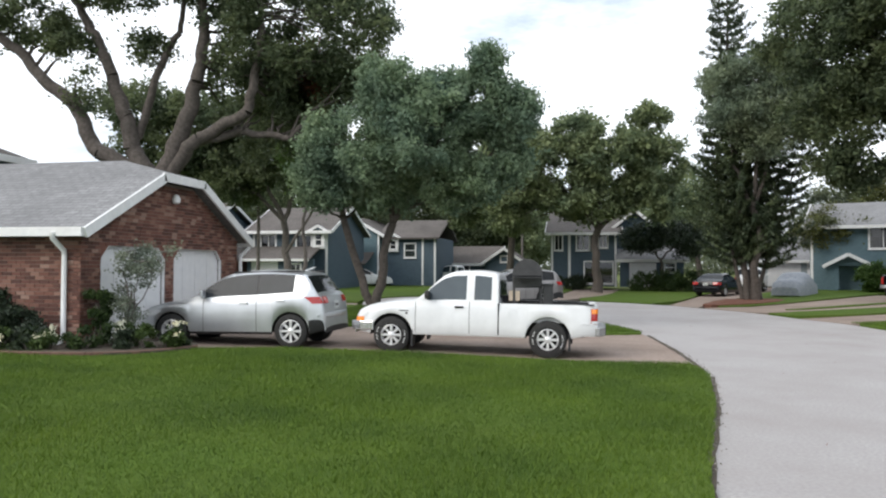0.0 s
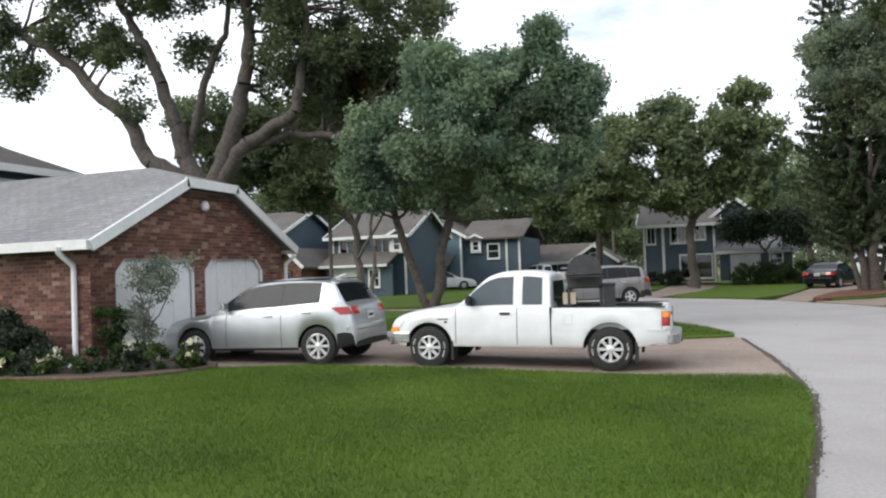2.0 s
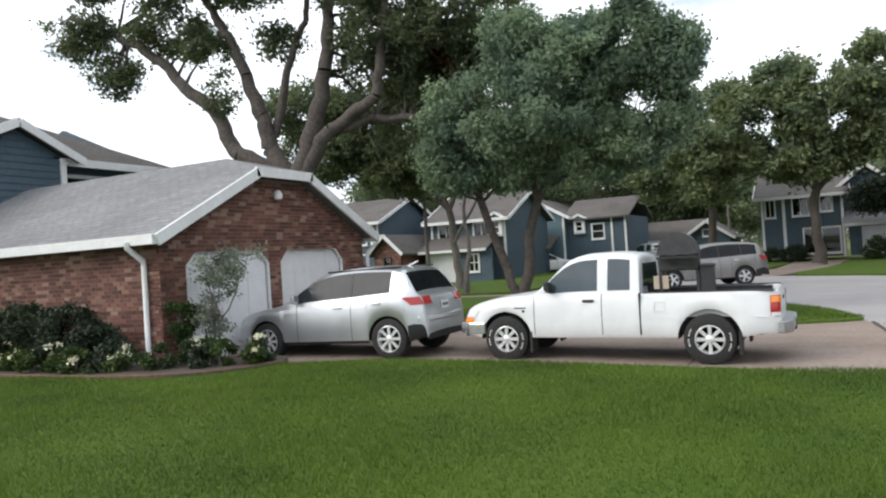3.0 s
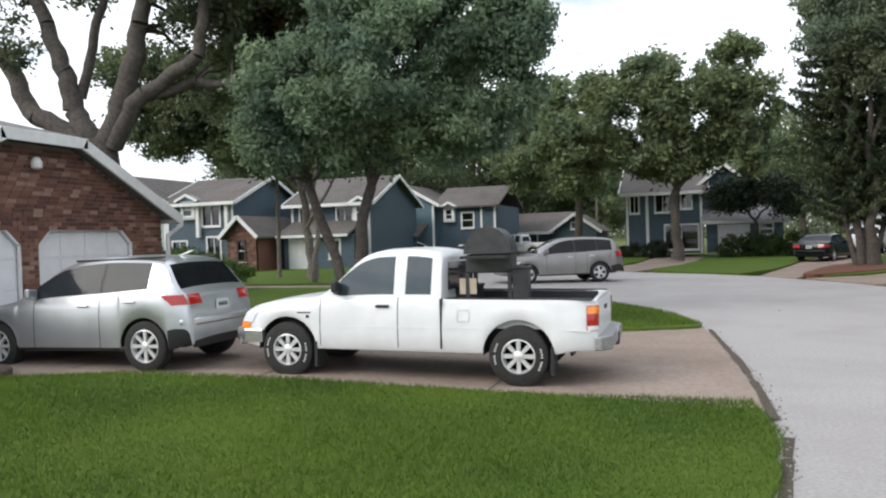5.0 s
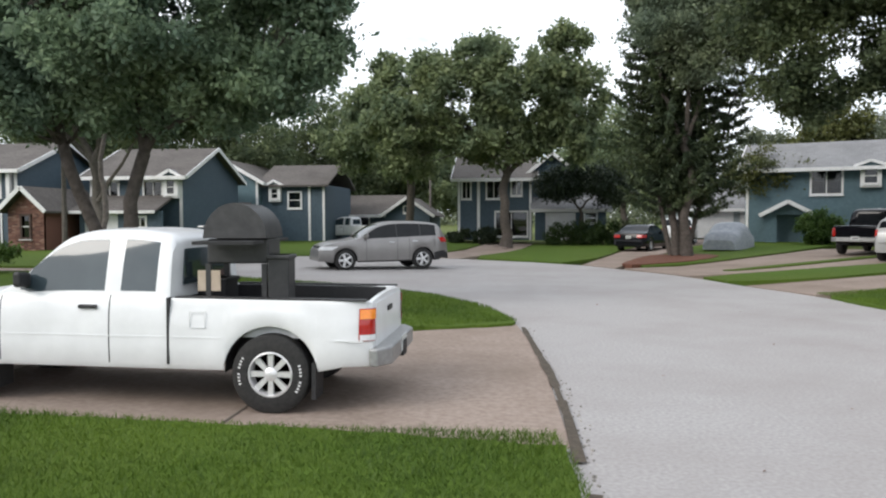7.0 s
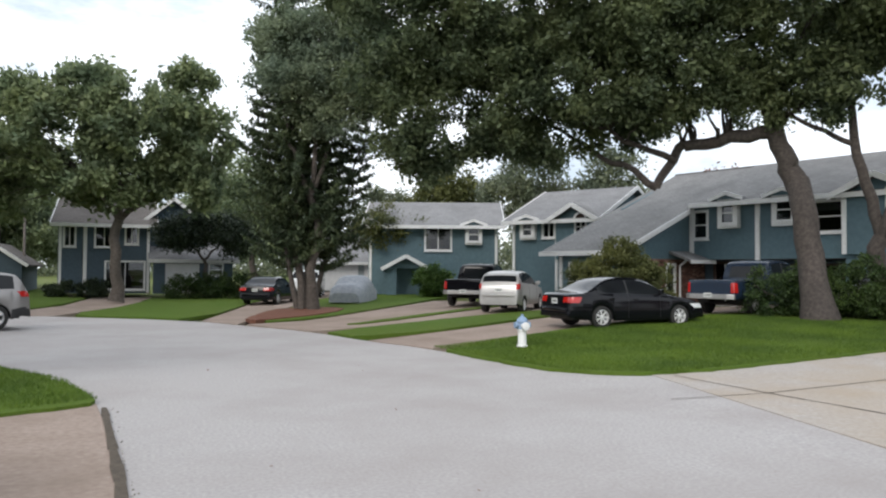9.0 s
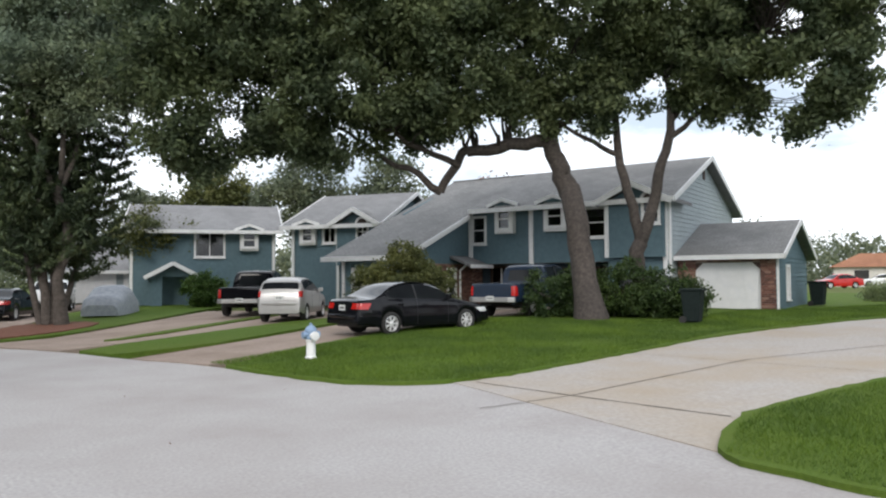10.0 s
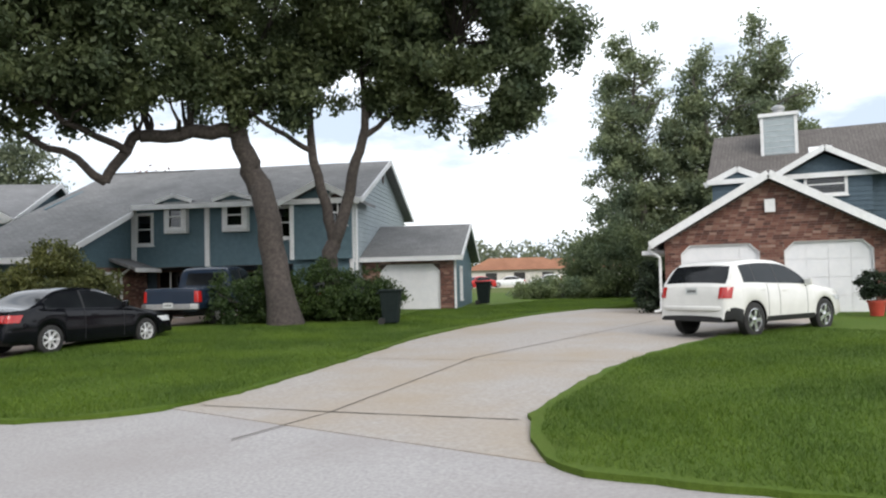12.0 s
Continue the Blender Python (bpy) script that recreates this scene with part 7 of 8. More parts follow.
tree("shade_tree", "tall dark tree on a pale trunk beside the lamp post", (-13.4, 37.2, 0.3), [((-13.4, 37.2, 0.3), (-13.6, 36.8, 4.2), 0.22, 0.17), ((-13.6, 36.8, 4.2), (-14.6, 36.0, 8.0), 0.15, 0.05), ((-13.6, 36.8, 4.2), (-12.2, 36.4, 7.6), 0.14, 0.05), ((-13.5, 37, 2.6), (-11.8, 37, 5.2), 0.1, 0.04), ((-13.6, 36.8, 4.2), (-18.6, 35.6, 8.0), 0.12, 0.04)],
     [(-15.2, 36.2, 8.4, 2.4, 2.4, 1.9), (-12.4, 36.4, 8.0, 2.2, 2.2, 2.0), (-13.6, 36.4, 10.2, 2.4, 2.2, 1.6), (-11.4, 36.8, 6.2, 1.6, 1.6, 1.2), (-16.6, 36.2, 6.6, 1.8, 1.8, 1.2), (-17.6, 35.6, 9.0, 2.2, 2.2, 1.8), (-10.0, 36.5, 6.2, 2.0, 1.8, 1.2), (-16.0, 36.0, 6.1, 2.2, 2.0, 1.0), (-8.2, 37.0, 7.4, 2.0, 2.0, 1.6), (-7.2, 38.0, 9.6, 2.2, 2.2, 1.8), (-19.6, 35.4, 7.6, 2.2, 2.2, 1.7), (-20.6, 35.0, 9.8, 2.2, 2.2, 1.6)],
     OAK, BARK_PALE, 0.12, 84000, 22, 0.27, -1.0, 11, 60)
tree("bright_tree", "young yellow-green tree beside the taller ones", (-11.2, 33.2, 0.3), [((-11.2, 33.2, 0.3), (-11.0, 33.0, 4.0), 0.12, 0.08), ((-11.0, 33.0, 4.0), (-10.6, 32.6, 7.4), 0.08, 0.03)],
     [(-10.7, 32.6, 6.6, 1.2, 1.2, 1.6), (-10.2, 32.6, 8.0, 0.8, 0.8, 0.9)], FRESH, BARK_PALE, 0.08, 9000, 30, 0.24, -1.2, 13, 16)

# pair of trees before the corner house
for k, (B, bl, sd) in enumerate((((2.5, 52.6, 0.4), [(-3.4, 51.8, 7.2, 3.0, 2.6, 2.1), (0.2, 51.5, 9.0, 3.0, 2.8, 2.4), (3.6, 51.6, 9.4, 2.8, 2.6, 2.4), (6.4, 51.6, 8.4, 2.2, 2.4, 2.4), (5.9, 51.4, 11.6, 1.2, 1.2, 1.3), (1.2, 51.6, 11.2, 1.6, 1.5, 1.0), (-1.6, 51.4, 10.2, 1.4, 1.3, 1.2),
                                                   (2.0, 52.0, 6.2, 3.2, 2.6, 1.4), (6.2, 52.0, 6.2, 1.7, 1.6, 1.2), (-3.2, 52.0, 5.2, 1.8, 1.6, 1.0)], 17),
                                 ((-4.0, 57.6, 0.4), [(-5.4, 57.0, 8.6, 3.0, 2.8, 2.6), (-2.6, 57.2, 7.6, 2.4, 2.4, 2.2), (-7.8, 57.2, 7.0, 2.2, 2.4, 2.2), (-5.0, 57.0, 11.2, 1.6, 1.6, 1.4)], 19))):
    x, y, z = B
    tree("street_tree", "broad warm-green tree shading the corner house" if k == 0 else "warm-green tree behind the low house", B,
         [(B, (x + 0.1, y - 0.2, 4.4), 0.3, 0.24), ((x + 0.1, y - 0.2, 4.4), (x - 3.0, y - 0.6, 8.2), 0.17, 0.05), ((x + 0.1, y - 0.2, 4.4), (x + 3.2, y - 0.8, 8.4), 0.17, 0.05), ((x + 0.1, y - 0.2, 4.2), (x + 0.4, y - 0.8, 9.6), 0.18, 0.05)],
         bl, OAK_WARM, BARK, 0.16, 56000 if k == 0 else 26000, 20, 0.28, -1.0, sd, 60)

# tall pine with feathery tiers
rng = np.random.default_rng(23)
PB = Vector((10.5, 43.6, 0.35))
pine = thing("pine_tree", "tall feathery pine with a forked lower trunk and layered branches", "tree", pose(*PB))
bb = Build()
pts, rad = bent((0, 0, -0.3), (-1.2, -0.6, 17.8), 0.2, 0.02, rng, 14, 0.05)
bb.tube(pts, rad, 10)
part("trunk", bb, BARK, pine, smooth=60)
stems = [(pts, 18.0, 1.0)]
for dx, dy, h in ((1.6, -0.3, 10.4), (0.5, 0.5, 11.6), (-1.9, 0.2, 9.2), (3.0, 0.2, 8.4), (-0.9, -0.4, 12.6)):
    bb = Build()
    p2, r2 = bent((0.12 * dx, 0.1 * dy, -0.2), (dx, dy, h), 0.13, 0.02, rng, 10, 0.06)
    bb.tube(p2, r2, 8)
    part("stem", bb, BARK, pine, smooth=60)
    stems.append((p2, h, 0.6))
bb = Build()
cl = []
for pts, h, k in stems:
    n = int(h * 1.75)
    for i in range(n):
        t = 0.2 + 0.8 * i / n
        a = Vector(pts[min(len(pts) - 1, int(t * (len(pts) - 1)))]).lerp(Vector(pts[min(len(pts) - 1, int(t * (len(pts) - 1)) + 1)]), (t * (len(pts) - 1)) % 1)
        for j in range(5):
            az = 2.4 * i + j * math.pi * 0.4 + rng.normal(0, 0.2)
            ln = (0.45 + (2.5 if k == 1.0 else 1.7) * (1 - t) ** 0.7) * rng.uniform(0.65, 1.2)
            d = Vector((math.cos(az), math.sin(az), 0.30))
            tip = a + d * ln + Vector((0, 0, 0.14 * ln))
            bb.tube([a, a.lerp(tip, 0.5) - Vector((0, 0, 0.06)), tip], [0.022, 0.014, 0.006], 3)
            m = max(4, int(ln * 8))
            cl += [tuple(a.lerp(tip, (q + 1.5) / (m + 0.5)) + Vector((0, 0, -0.06 * math.sin(math.pi * q / m)))) for q in range(m)]
tagged(part("branchwork", bb, BARK, pine), kind="stuff")
leaves_mesh("needles", np.array(cl), 0.16, pine, NEEDLE, 46000, 0.07, 0.5, 0.26, rng)

B = (10.9, 43.0, 0.4)
tree("shade_tree", "broad dark-green tree rising among the pine's stems", B,
     [(B, (10.6, 42.6, 5.0), 0.2, 0.16), ((10.6, 42.6, 5.0), (9.2, 42.2, 9.6), 0.13, 0.04), ((10.6, 42.6, 5.0), (12.2, 42.0, 9.4), 0.13, 0.04), ((10.6, 42.6, 5.0), (10.8, 42.0, 11.0), 0.13, 0.04)],
     [(10.0, 42.0, 10.0, 2.2, 2.0, 1.6), (11.8, 41.8, 10.2, 2.0, 2.0, 1.7), (11.0, 42.0, 12.2, 2.2, 2.0, 1.5), (13.0, 42.0, 11.6, 1.5, 1.5, 1.4), (11.6, 41.6, 8.4, 1.6, 1.5, 1.1), (13.2, 42.0, 9.2, 1.2, 1.2, 1.0), (9.2, 42.4, 11.6, 1.3, 1.3, 1.2)],
     GREYLEAF, BARK, 0.09, 50000, 30, 0.24, -0.6, 61, 60)

# great oak on the corner lawn: one leaning trunk, and a second forked stem
B = (23.5, 27.4, 0.5)
tree("oak_tree", "great live oak leaning over the corner lawn", B,
     [(B, (24.2, 28.9, 4.9), 0.43, 0.37), ((24.2, 28.9, 4.7), (23.5, 29.3, 6.9), 0.38, 0.27), ((23.6, 29.3, 6.6), (21.6, 31.4, 6.3), 0.25, 0.19), ((21.6, 31.4, 6.4), (21.0, 32.2, 4.9), 0.17, 0.15),
      ((21.0, 32.2, 4.9), (19.2, 33.4, 6.2), 0.15, 0.09), ((19.2, 33.4, 6.2), (16.4, 34.4, 8.0), 0.09, 0.03), ((21.4, 31.6, 5.8), (18.2, 32.9, 7.4), 0.13, 0.06), ((18.2, 32.9, 7.4), (14.0, 34.8, 9.4), 0.09, 0.03),
      ((23.5, 29.3, 6.9), (22.2, 29.6, 11.0), 0.2, 0.06), ((23.5, 29.3, 6.9), (24.6, 28.2, 11.5), 0.18, 0.05)],
     [(21.6, 30.4, 8.4, 2.2, 2.2, 1.5), (18.6, 32.2, 8.6, 2.6, 2.4, 1.8), (15.4, 34.0, 8.4, 2.4, 2.2, 2.0), (13.0, 35.4, 7.6, 1.8, 1.8, 1.8), (22.8, 28.8, 11.4, 3.6, 3.4, 2.2), (18.6, 31.6, 11.6, 3.4, 3.2, 2.2),
      (14.6, 33.4, 11.8, 3.0, 3.0, 2.4), (24.6, 27.8, 8.3, 1.6, 1.6, 1.2), (12.4, 34.6, 10.6, 2.0, 2.0, 2.4), (16.4, 34.6, 6.8, 1.6, 1.5, 1.0), (12.8, 35.8, 6.2, 0.9, 0.9, 0.8), (20.4, 31.6, 7.2, 1.4, 1.4, 0.7), (11.6, 35.6, 12.2, 2.2, 2.0, 2.0), (23.0, 30.4, 14.0, 4.0, 4.0, 1.8), (16.4, 32.6, 13.6, 3.2, 3.0, 1.8), (19.6, 31.0, 10.0, 2.6, 2.6, 1.6), (13.2, 34.2, 13.2, 2.2, 2.2, 1.6), (14.2, 35.0, 9.9, 2.2, 2.0, 1.6), (17.2, 33.0, 10.0, 2.2, 2.0, 1.6), (11.8, 36.0, 9.0, 1.6, 1.6, 1.5), (22.0, 29.8, 9.8, 2.2, 2.0, 1.4), (22.6, 30.0, 7.7, 1.8, 1.6, 0.8), (18.4, 32.6, 7.7, 1.6, 1.6, 0.7), (24.4, 28.6, 8.0, 1.4, 1.4, 0.8)] + [(a, c, h, 0.55, 0.55, 0.55) for a, c, h in ((22.9, 30.6, 6.9), (20.2, 32.4, 6.6), (18.9, 33.0, 6.5), (17.4, 33.6, 6.2), (15.2, 34.6, 6.2), (14.2, 35.2, 5.9), (24.6, 27.9, 7.0), (23.4, 29.2, 7.3), (16.2, 34.0, 5.8), (13.4, 35.6, 5.5))],
     OAK, BARK_DARK, 0.10, 215000, 34, 0.22, -0.7, 29, 220)
B = (26.1, 27.4, 0.5)
tree("oak_tree", "second oak stem forking beside the great oak", B,
     [(B, (25.9, 27.2, 3.0), 0.30, 0.26), ((25.9, 27.2, 3.0), (25.1, 27.5, 6.2), 0.2, 0.14), ((25.1, 27.5, 6.2), (24.8, 27.7, 9.4), 0.14, 0.05), ((25.1, 27.5, 6.0), (23.6, 28.8, 7.2), 0.1, 0.06), ((25.9, 27.2, 3.0), (26.0, 26.0, 6.7), 0.22, 0.15),
      ((26.0, 26.0, 6.7), (25.6, 25.7, 10.0), 0.14, 0.05), ((26.0, 26.0, 6.5), (26.8, 24.6, 7.6), 0.11, 0.05), ((26.0, 26.0, 7.0), (26.8, 23.0, 9.4), 0.1, 0.03)],
     [(26.4, 24.0, 8.6, 1.9, 1.9, 1.2), (27.4, 21.8, 8.2, 1.5, 1.6, 1.2), (27.6, 20.4, 9.6, 1.5, 1.5, 1.3), (26.0, 25.6, 10.6, 2.6, 2.6, 1.8), (27.0, 22.6, 10.8, 2.4, 2.4, 1.6), (25.0, 27.4, 9.6, 1.7, 1.7, 1.3), (27.8, 21.4, 7.2, 0.8, 0.8, 0.6), (27.2, 23.4, 12.4, 3.0, 3.0, 1.4)] + [(a, c, h, 0.5, 0.5, 0.5) for a, c, h in ((26.6, 24.6, 7.2), (27.0, 23.4, 7.0), (27.5, 22.2, 6.6), (26.2, 25.4, 7.7), (27.8, 20.6, 7.8), (28.0, 19.6, 8.6), (25.4, 26.8, 8.0))],
     OAK, BARK_DARK, 0.10, 92000, 32, 0.22, -0.5, 31, 140)

# small trees and woods further off
tree("small_tree", "small olive-green tree beside the pale garage", (18.6, 55.6, 0.5), [((18.6, 55.6, 0.5), (18.4, 55.4, 2.8), 0.16, 0.11), ((18.4, 55.4, 2.8), (17.4, 55.2, 5.0), 0.09, 0.03), ((18.4, 55.4, 2.8), (19.8, 55.2, 5.0), 0.09, 0.03)],
     [(17.6, 55.2, 4.4, 1.7, 1.6, 1.3), (19.6, 55.2, 4.3, 1.5, 1.5, 1.2), (18.6, 55.2, 5.4, 1.3, 1.3, 0.8)], OLIVE, BARK_PALE, 0.09, 15000, 26, 0.26, -1.2, 37, 24)
tree("dark_tree", "low dark spreading tree before the corner house", (7.4, 58.0, 0.5), [((7.4, 58.0, 0.5), (7.2, 57.8, 2.4), 0.15, 0.1), ((7.2, 57.8, 2.4), (5.6, 57.6, 4.2), 0.08, 0.03), ((7.2, 57.8, 2.4), (9.0, 57.6, 4.2), 0.08, 0.03)],
     [(5.6, 57.6, 4.0, 1.6, 1.4, 1.0), (7.6, 57.4, 4.3, 1.8, 1.5, 1.1), (9.2, 57.6, 3.6, 1.4, 1.3, 1.1)], DARKLEAF, BARK, 0.09, 16000, 30, 0.26, -1.6, 41, 24)
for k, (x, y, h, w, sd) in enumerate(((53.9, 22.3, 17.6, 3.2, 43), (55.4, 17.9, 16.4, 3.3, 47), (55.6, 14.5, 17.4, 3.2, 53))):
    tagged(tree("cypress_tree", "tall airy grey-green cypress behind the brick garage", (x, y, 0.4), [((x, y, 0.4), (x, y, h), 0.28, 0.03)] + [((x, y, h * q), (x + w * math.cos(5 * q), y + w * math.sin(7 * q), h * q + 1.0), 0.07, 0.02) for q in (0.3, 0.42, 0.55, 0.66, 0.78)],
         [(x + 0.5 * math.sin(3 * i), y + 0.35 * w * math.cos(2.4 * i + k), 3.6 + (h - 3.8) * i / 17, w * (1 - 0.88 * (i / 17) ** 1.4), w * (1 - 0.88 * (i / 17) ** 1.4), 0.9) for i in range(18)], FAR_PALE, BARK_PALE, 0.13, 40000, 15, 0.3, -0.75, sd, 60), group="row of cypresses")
for x, y, z, r, hh, sd in ((49, 22.6, 0.3, 3.1, 2.4, 59), (47.5, 19.2, 0.3, 1.8, 1.5, 60)):
    bush("shrub", "large rounded dark-green shrub at the lawn's end", x, y, [(0, 0, hh * 0.8, r, r, hh), (1.2, 1.4, hh * 0.6, r * 0.7, r * 0.7, hh * 0.8)], OAK, 22000, 0.1, 40, 0.24, sd)
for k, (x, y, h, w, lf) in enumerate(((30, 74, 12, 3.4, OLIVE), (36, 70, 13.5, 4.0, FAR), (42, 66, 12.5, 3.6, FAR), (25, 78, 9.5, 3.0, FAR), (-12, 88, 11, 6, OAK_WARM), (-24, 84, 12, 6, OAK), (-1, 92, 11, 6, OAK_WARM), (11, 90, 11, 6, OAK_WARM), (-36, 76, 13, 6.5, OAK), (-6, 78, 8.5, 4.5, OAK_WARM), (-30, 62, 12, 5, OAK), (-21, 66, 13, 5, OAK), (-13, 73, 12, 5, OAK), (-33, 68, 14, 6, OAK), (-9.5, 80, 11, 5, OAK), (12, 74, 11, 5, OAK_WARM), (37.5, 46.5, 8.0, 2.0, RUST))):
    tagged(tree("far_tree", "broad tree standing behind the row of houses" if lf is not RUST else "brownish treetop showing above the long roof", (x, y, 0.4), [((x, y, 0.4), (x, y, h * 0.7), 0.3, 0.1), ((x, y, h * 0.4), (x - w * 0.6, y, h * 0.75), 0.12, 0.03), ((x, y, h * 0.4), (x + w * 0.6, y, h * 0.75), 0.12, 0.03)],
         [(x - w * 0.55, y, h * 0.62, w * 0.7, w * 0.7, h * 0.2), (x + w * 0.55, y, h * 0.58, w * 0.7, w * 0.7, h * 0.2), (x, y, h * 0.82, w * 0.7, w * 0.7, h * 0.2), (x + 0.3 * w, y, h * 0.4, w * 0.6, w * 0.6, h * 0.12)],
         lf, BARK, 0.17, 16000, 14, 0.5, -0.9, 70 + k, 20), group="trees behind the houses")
rng = np.random.default_rng(97)
wood = tagged(new("woodland"), "low hazy belt of trees along the horizon", "woodland", kind="stuff")
pts = []
for k in range(150):
    a = radians(-35 + 190 * k / 150)
    d = rng.uniform(150, 210)
    h = rng.uniform(8, 13)
    pts.append((4 + d * math.cos(a), 15 + d * math.sin(a), h * 0.45, rng.uniform(6, 10), rng.uniform(6, 10), h * 0.6))
# the belt's haze is painted by its pale leaf colour alone
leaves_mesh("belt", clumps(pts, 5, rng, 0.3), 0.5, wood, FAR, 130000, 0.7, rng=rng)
# far bungalows beyond the grass
ORANGE = shingles("terracotta_roof", (0.26, 0.12, 0.07), (0.36, 0.18, 0.11), "x")
PALEWALL = surface("pale_render_wall", (0.55, 0.52, 0.48), (0.66, 0.63, 0.58), 3, 0.9)
for x, y, lab in ((108.7, 49.6, "far low house with a terracotta roof"), (121, 43.5, "far pale house behind the red car"), (88, 88, "far bungalow with terracotta roof beyond grass")):
    hh = tagged(thing("bungalow", lab, "house", pose(x, y, 0.4, 0, 0, -65)), group="far bungalows")
    b = Build()
    b.box(-7, 7, -4, 4, 0, 2.6)
    part("wall", b, PALEWALL, hh)
    b = Build()
    b.add([(-7.6, -4.6, 2.5), (7.6, -4.6, 2.5), (7.6, 4.6, 2.5), (-7.6, 4.6, 2.5), (-4, 0, 4.3), (4, 0, 4.3)], [(0, 1, 5, 4), (1, 2, 5), (2, 3, 4, 5), (3, 0, 4), (3, 2, 1, 0)])
    part("roof", b, ORANGE, hh)
    for wx in (-4, 0, 4):
        b = Build()
        b.box(wx - 0.8, wx + 0.8, -4.06, -3.98, 1.0, 2.1)
        part("window", b, INTERIOR, hh)

bush("shrub", "low pale olive shrub at the end of the lawn", 45.2, 25.2, [(0, 0, 0.6, 1.6, 1.6, 0.6), (1.2, -1.5, 0.5, 1.4, 1.4, 0.5), (-0.6, 1.4, 0.4, 1.0, 1.0, 0.45)], OAK_WARM, 14000, 0.07, 60, 0.16, 62)

# hedges and shrubs near the houses
bush("hedge", "clipped rounded hedge round the oak's foot", 24.75, 27.95, [(0.0, 0.0, 0.55, 1.2, 1.2, 0.6), (0.8, -1.2, 0.55, 1.0, 1.2, 0.6), (-1.1, 1.4, 0.75, 1.1, 1.1, 0.85), (-0.4, 0.6, 0.85, 1.0, 1.0, 0.95), (0.5, -0.7, 0.9, 1.1, 1.1, 1.0), (1.1, -1.8, 0.8, 1.0, 1.1, 0.9), (1.5, -2.5, 0.6, 0.7, 0.7, 0.7)], HEDGE, 42000, 0.05, 110, 0.1, 101, "hedge", 16)
bush("shrub", "tall fan-shaped green shrub before the brick wing", 20.9, 34.2, [(0, 0, 1.3, 1.4, 1.3, 1.1), (-0.9, 0.9, 1.0, 1.0, 1.0, 0.9), (0.6, -0.6, 1.0, 1.1, 1.0, 0.9), (0.1, 0.1, 2.2, 0.6, 0.6, 0.6)], OLIVE, 26000, 0.06, 90, 0.12, 103, stems=14)
bush("shrub", "dark evergreen shrub at the garage corner", 30.6, 17.7, [(0, 0, 0.9, 0.45, 0.45, 0.75), (0, 0, 0.5, 0.5, 0.5, 0.45)], DARKLEAF, 7000, 0.05, 110, 0.09, 107)
bush("shrub", "round green shrub at the foot of the porch", 19.4, 50.2, [(0, 0, 0.9, 1.1, 1.0, 0.9)], FRESH, 7000, 0.08, 70, 0.14, 109)
bush("hedge", "low green hedge along the far house", 9.2, 57.0, [(-3.2, 0, 0.6, 1.2, 0.8, 0.7), (-1.4, 0, 0.7, 1.3, 0.9, 0.8), (0.4, 0, 0.7, 1.3, 0.9, 0.8), (2.2, -0.4, 0.6, 1.2, 0.8, 0.7)], HEDGE, 18000, 0.07, 70, 0.14, 113, "hedge", 10)
bush("hedge", "low dark hedge before the corner house", 0.2, 58.8, [(-0.9, 0, 0.5, 0.9, 0.6, 0.5), (0.7, 0, 0.5, 0.9, 0.6, 0.5)], DARKLEAF, 8000, 0.07, 70, 0.12, 127, "hedge")
bush("shrub", "green shrubs in front of the slate-blue house", -26.4, 43.6, [(-1.4, 0, 0.8, 1.4, 1.0, 0.9), (0.6, 0.3, 0.6, 1.2, 0.9, 0.6)], HEDGE, 12000, 0.08, 70, 0.14, 131)
bush("shrub", "loose green shrub beyond the silver car", -13.4, 29.2, [(-0.8, 0, 0.8, 1.2, 0.9, 0.7), (0.6, 0, 0.6, 1.0, 0.9, 0.5)], FRESH, 12000, 0.06, 80, 0.12, 137)
bush("shrub", "dark rounded shrub against the brick wall", -9.6, 12.5, [(-0.9, 0.1, 0.65, 0.9, 0.55, 0.55), (0.3, 0.05, 0.6, 0.85, 0.5, 0.5), (1.0, 0.1, 0.45, 0.5, 0.4, 0.4)], DARKLEAF, 22000, 0.035, 160, 0.06, 139)
bush("shrub", "dark shrub along the brick garage", -12.4, 12.5, [(-1.0, 0.1, 0.65, 1.0, 0.55, 0.55), (0.6, 0.05, 0.6, 1.0, 0.5, 0.5)], DARKLEAF, 16000, 0.035, 160, 0.06, 149)
tree("ornamental_tree", "thin sparse young tree before the garage door", (-6.95, 13.75, 0.3), [((-6.95, 13.75, 0.3), (-6.9, 13.75, 1.3), 0.03, 0.02), ((-6.95, 13.75, 0.35), (-6.6, 13.6, 1.9), 0.018, 0.006), ((-6.9, 13.75, 1.0), (-7.2, 14.0, 2.1), 0.015, 0.006), ((-6.9, 13.75, 0.8), (-6.5, 14.2, 2.1), 0.016, 0.006)],
     [(-6.8, 13.8, 1.9, 0.5, 0.55, 0.4), (-7.1, 13.8, 1.4, 0.4, 0.4, 0.5), (-6.6, 14.1, 2.0, 0.4, 0.4, 0.3), (-6.9, 13.6, 1.0, 0.3, 0.35, 0.3)], DUSTY, BARK_PALE, 0.028, 5200, 60, 0.09, -0.6, 151, 50)
rng = np.random.default_rng(157)
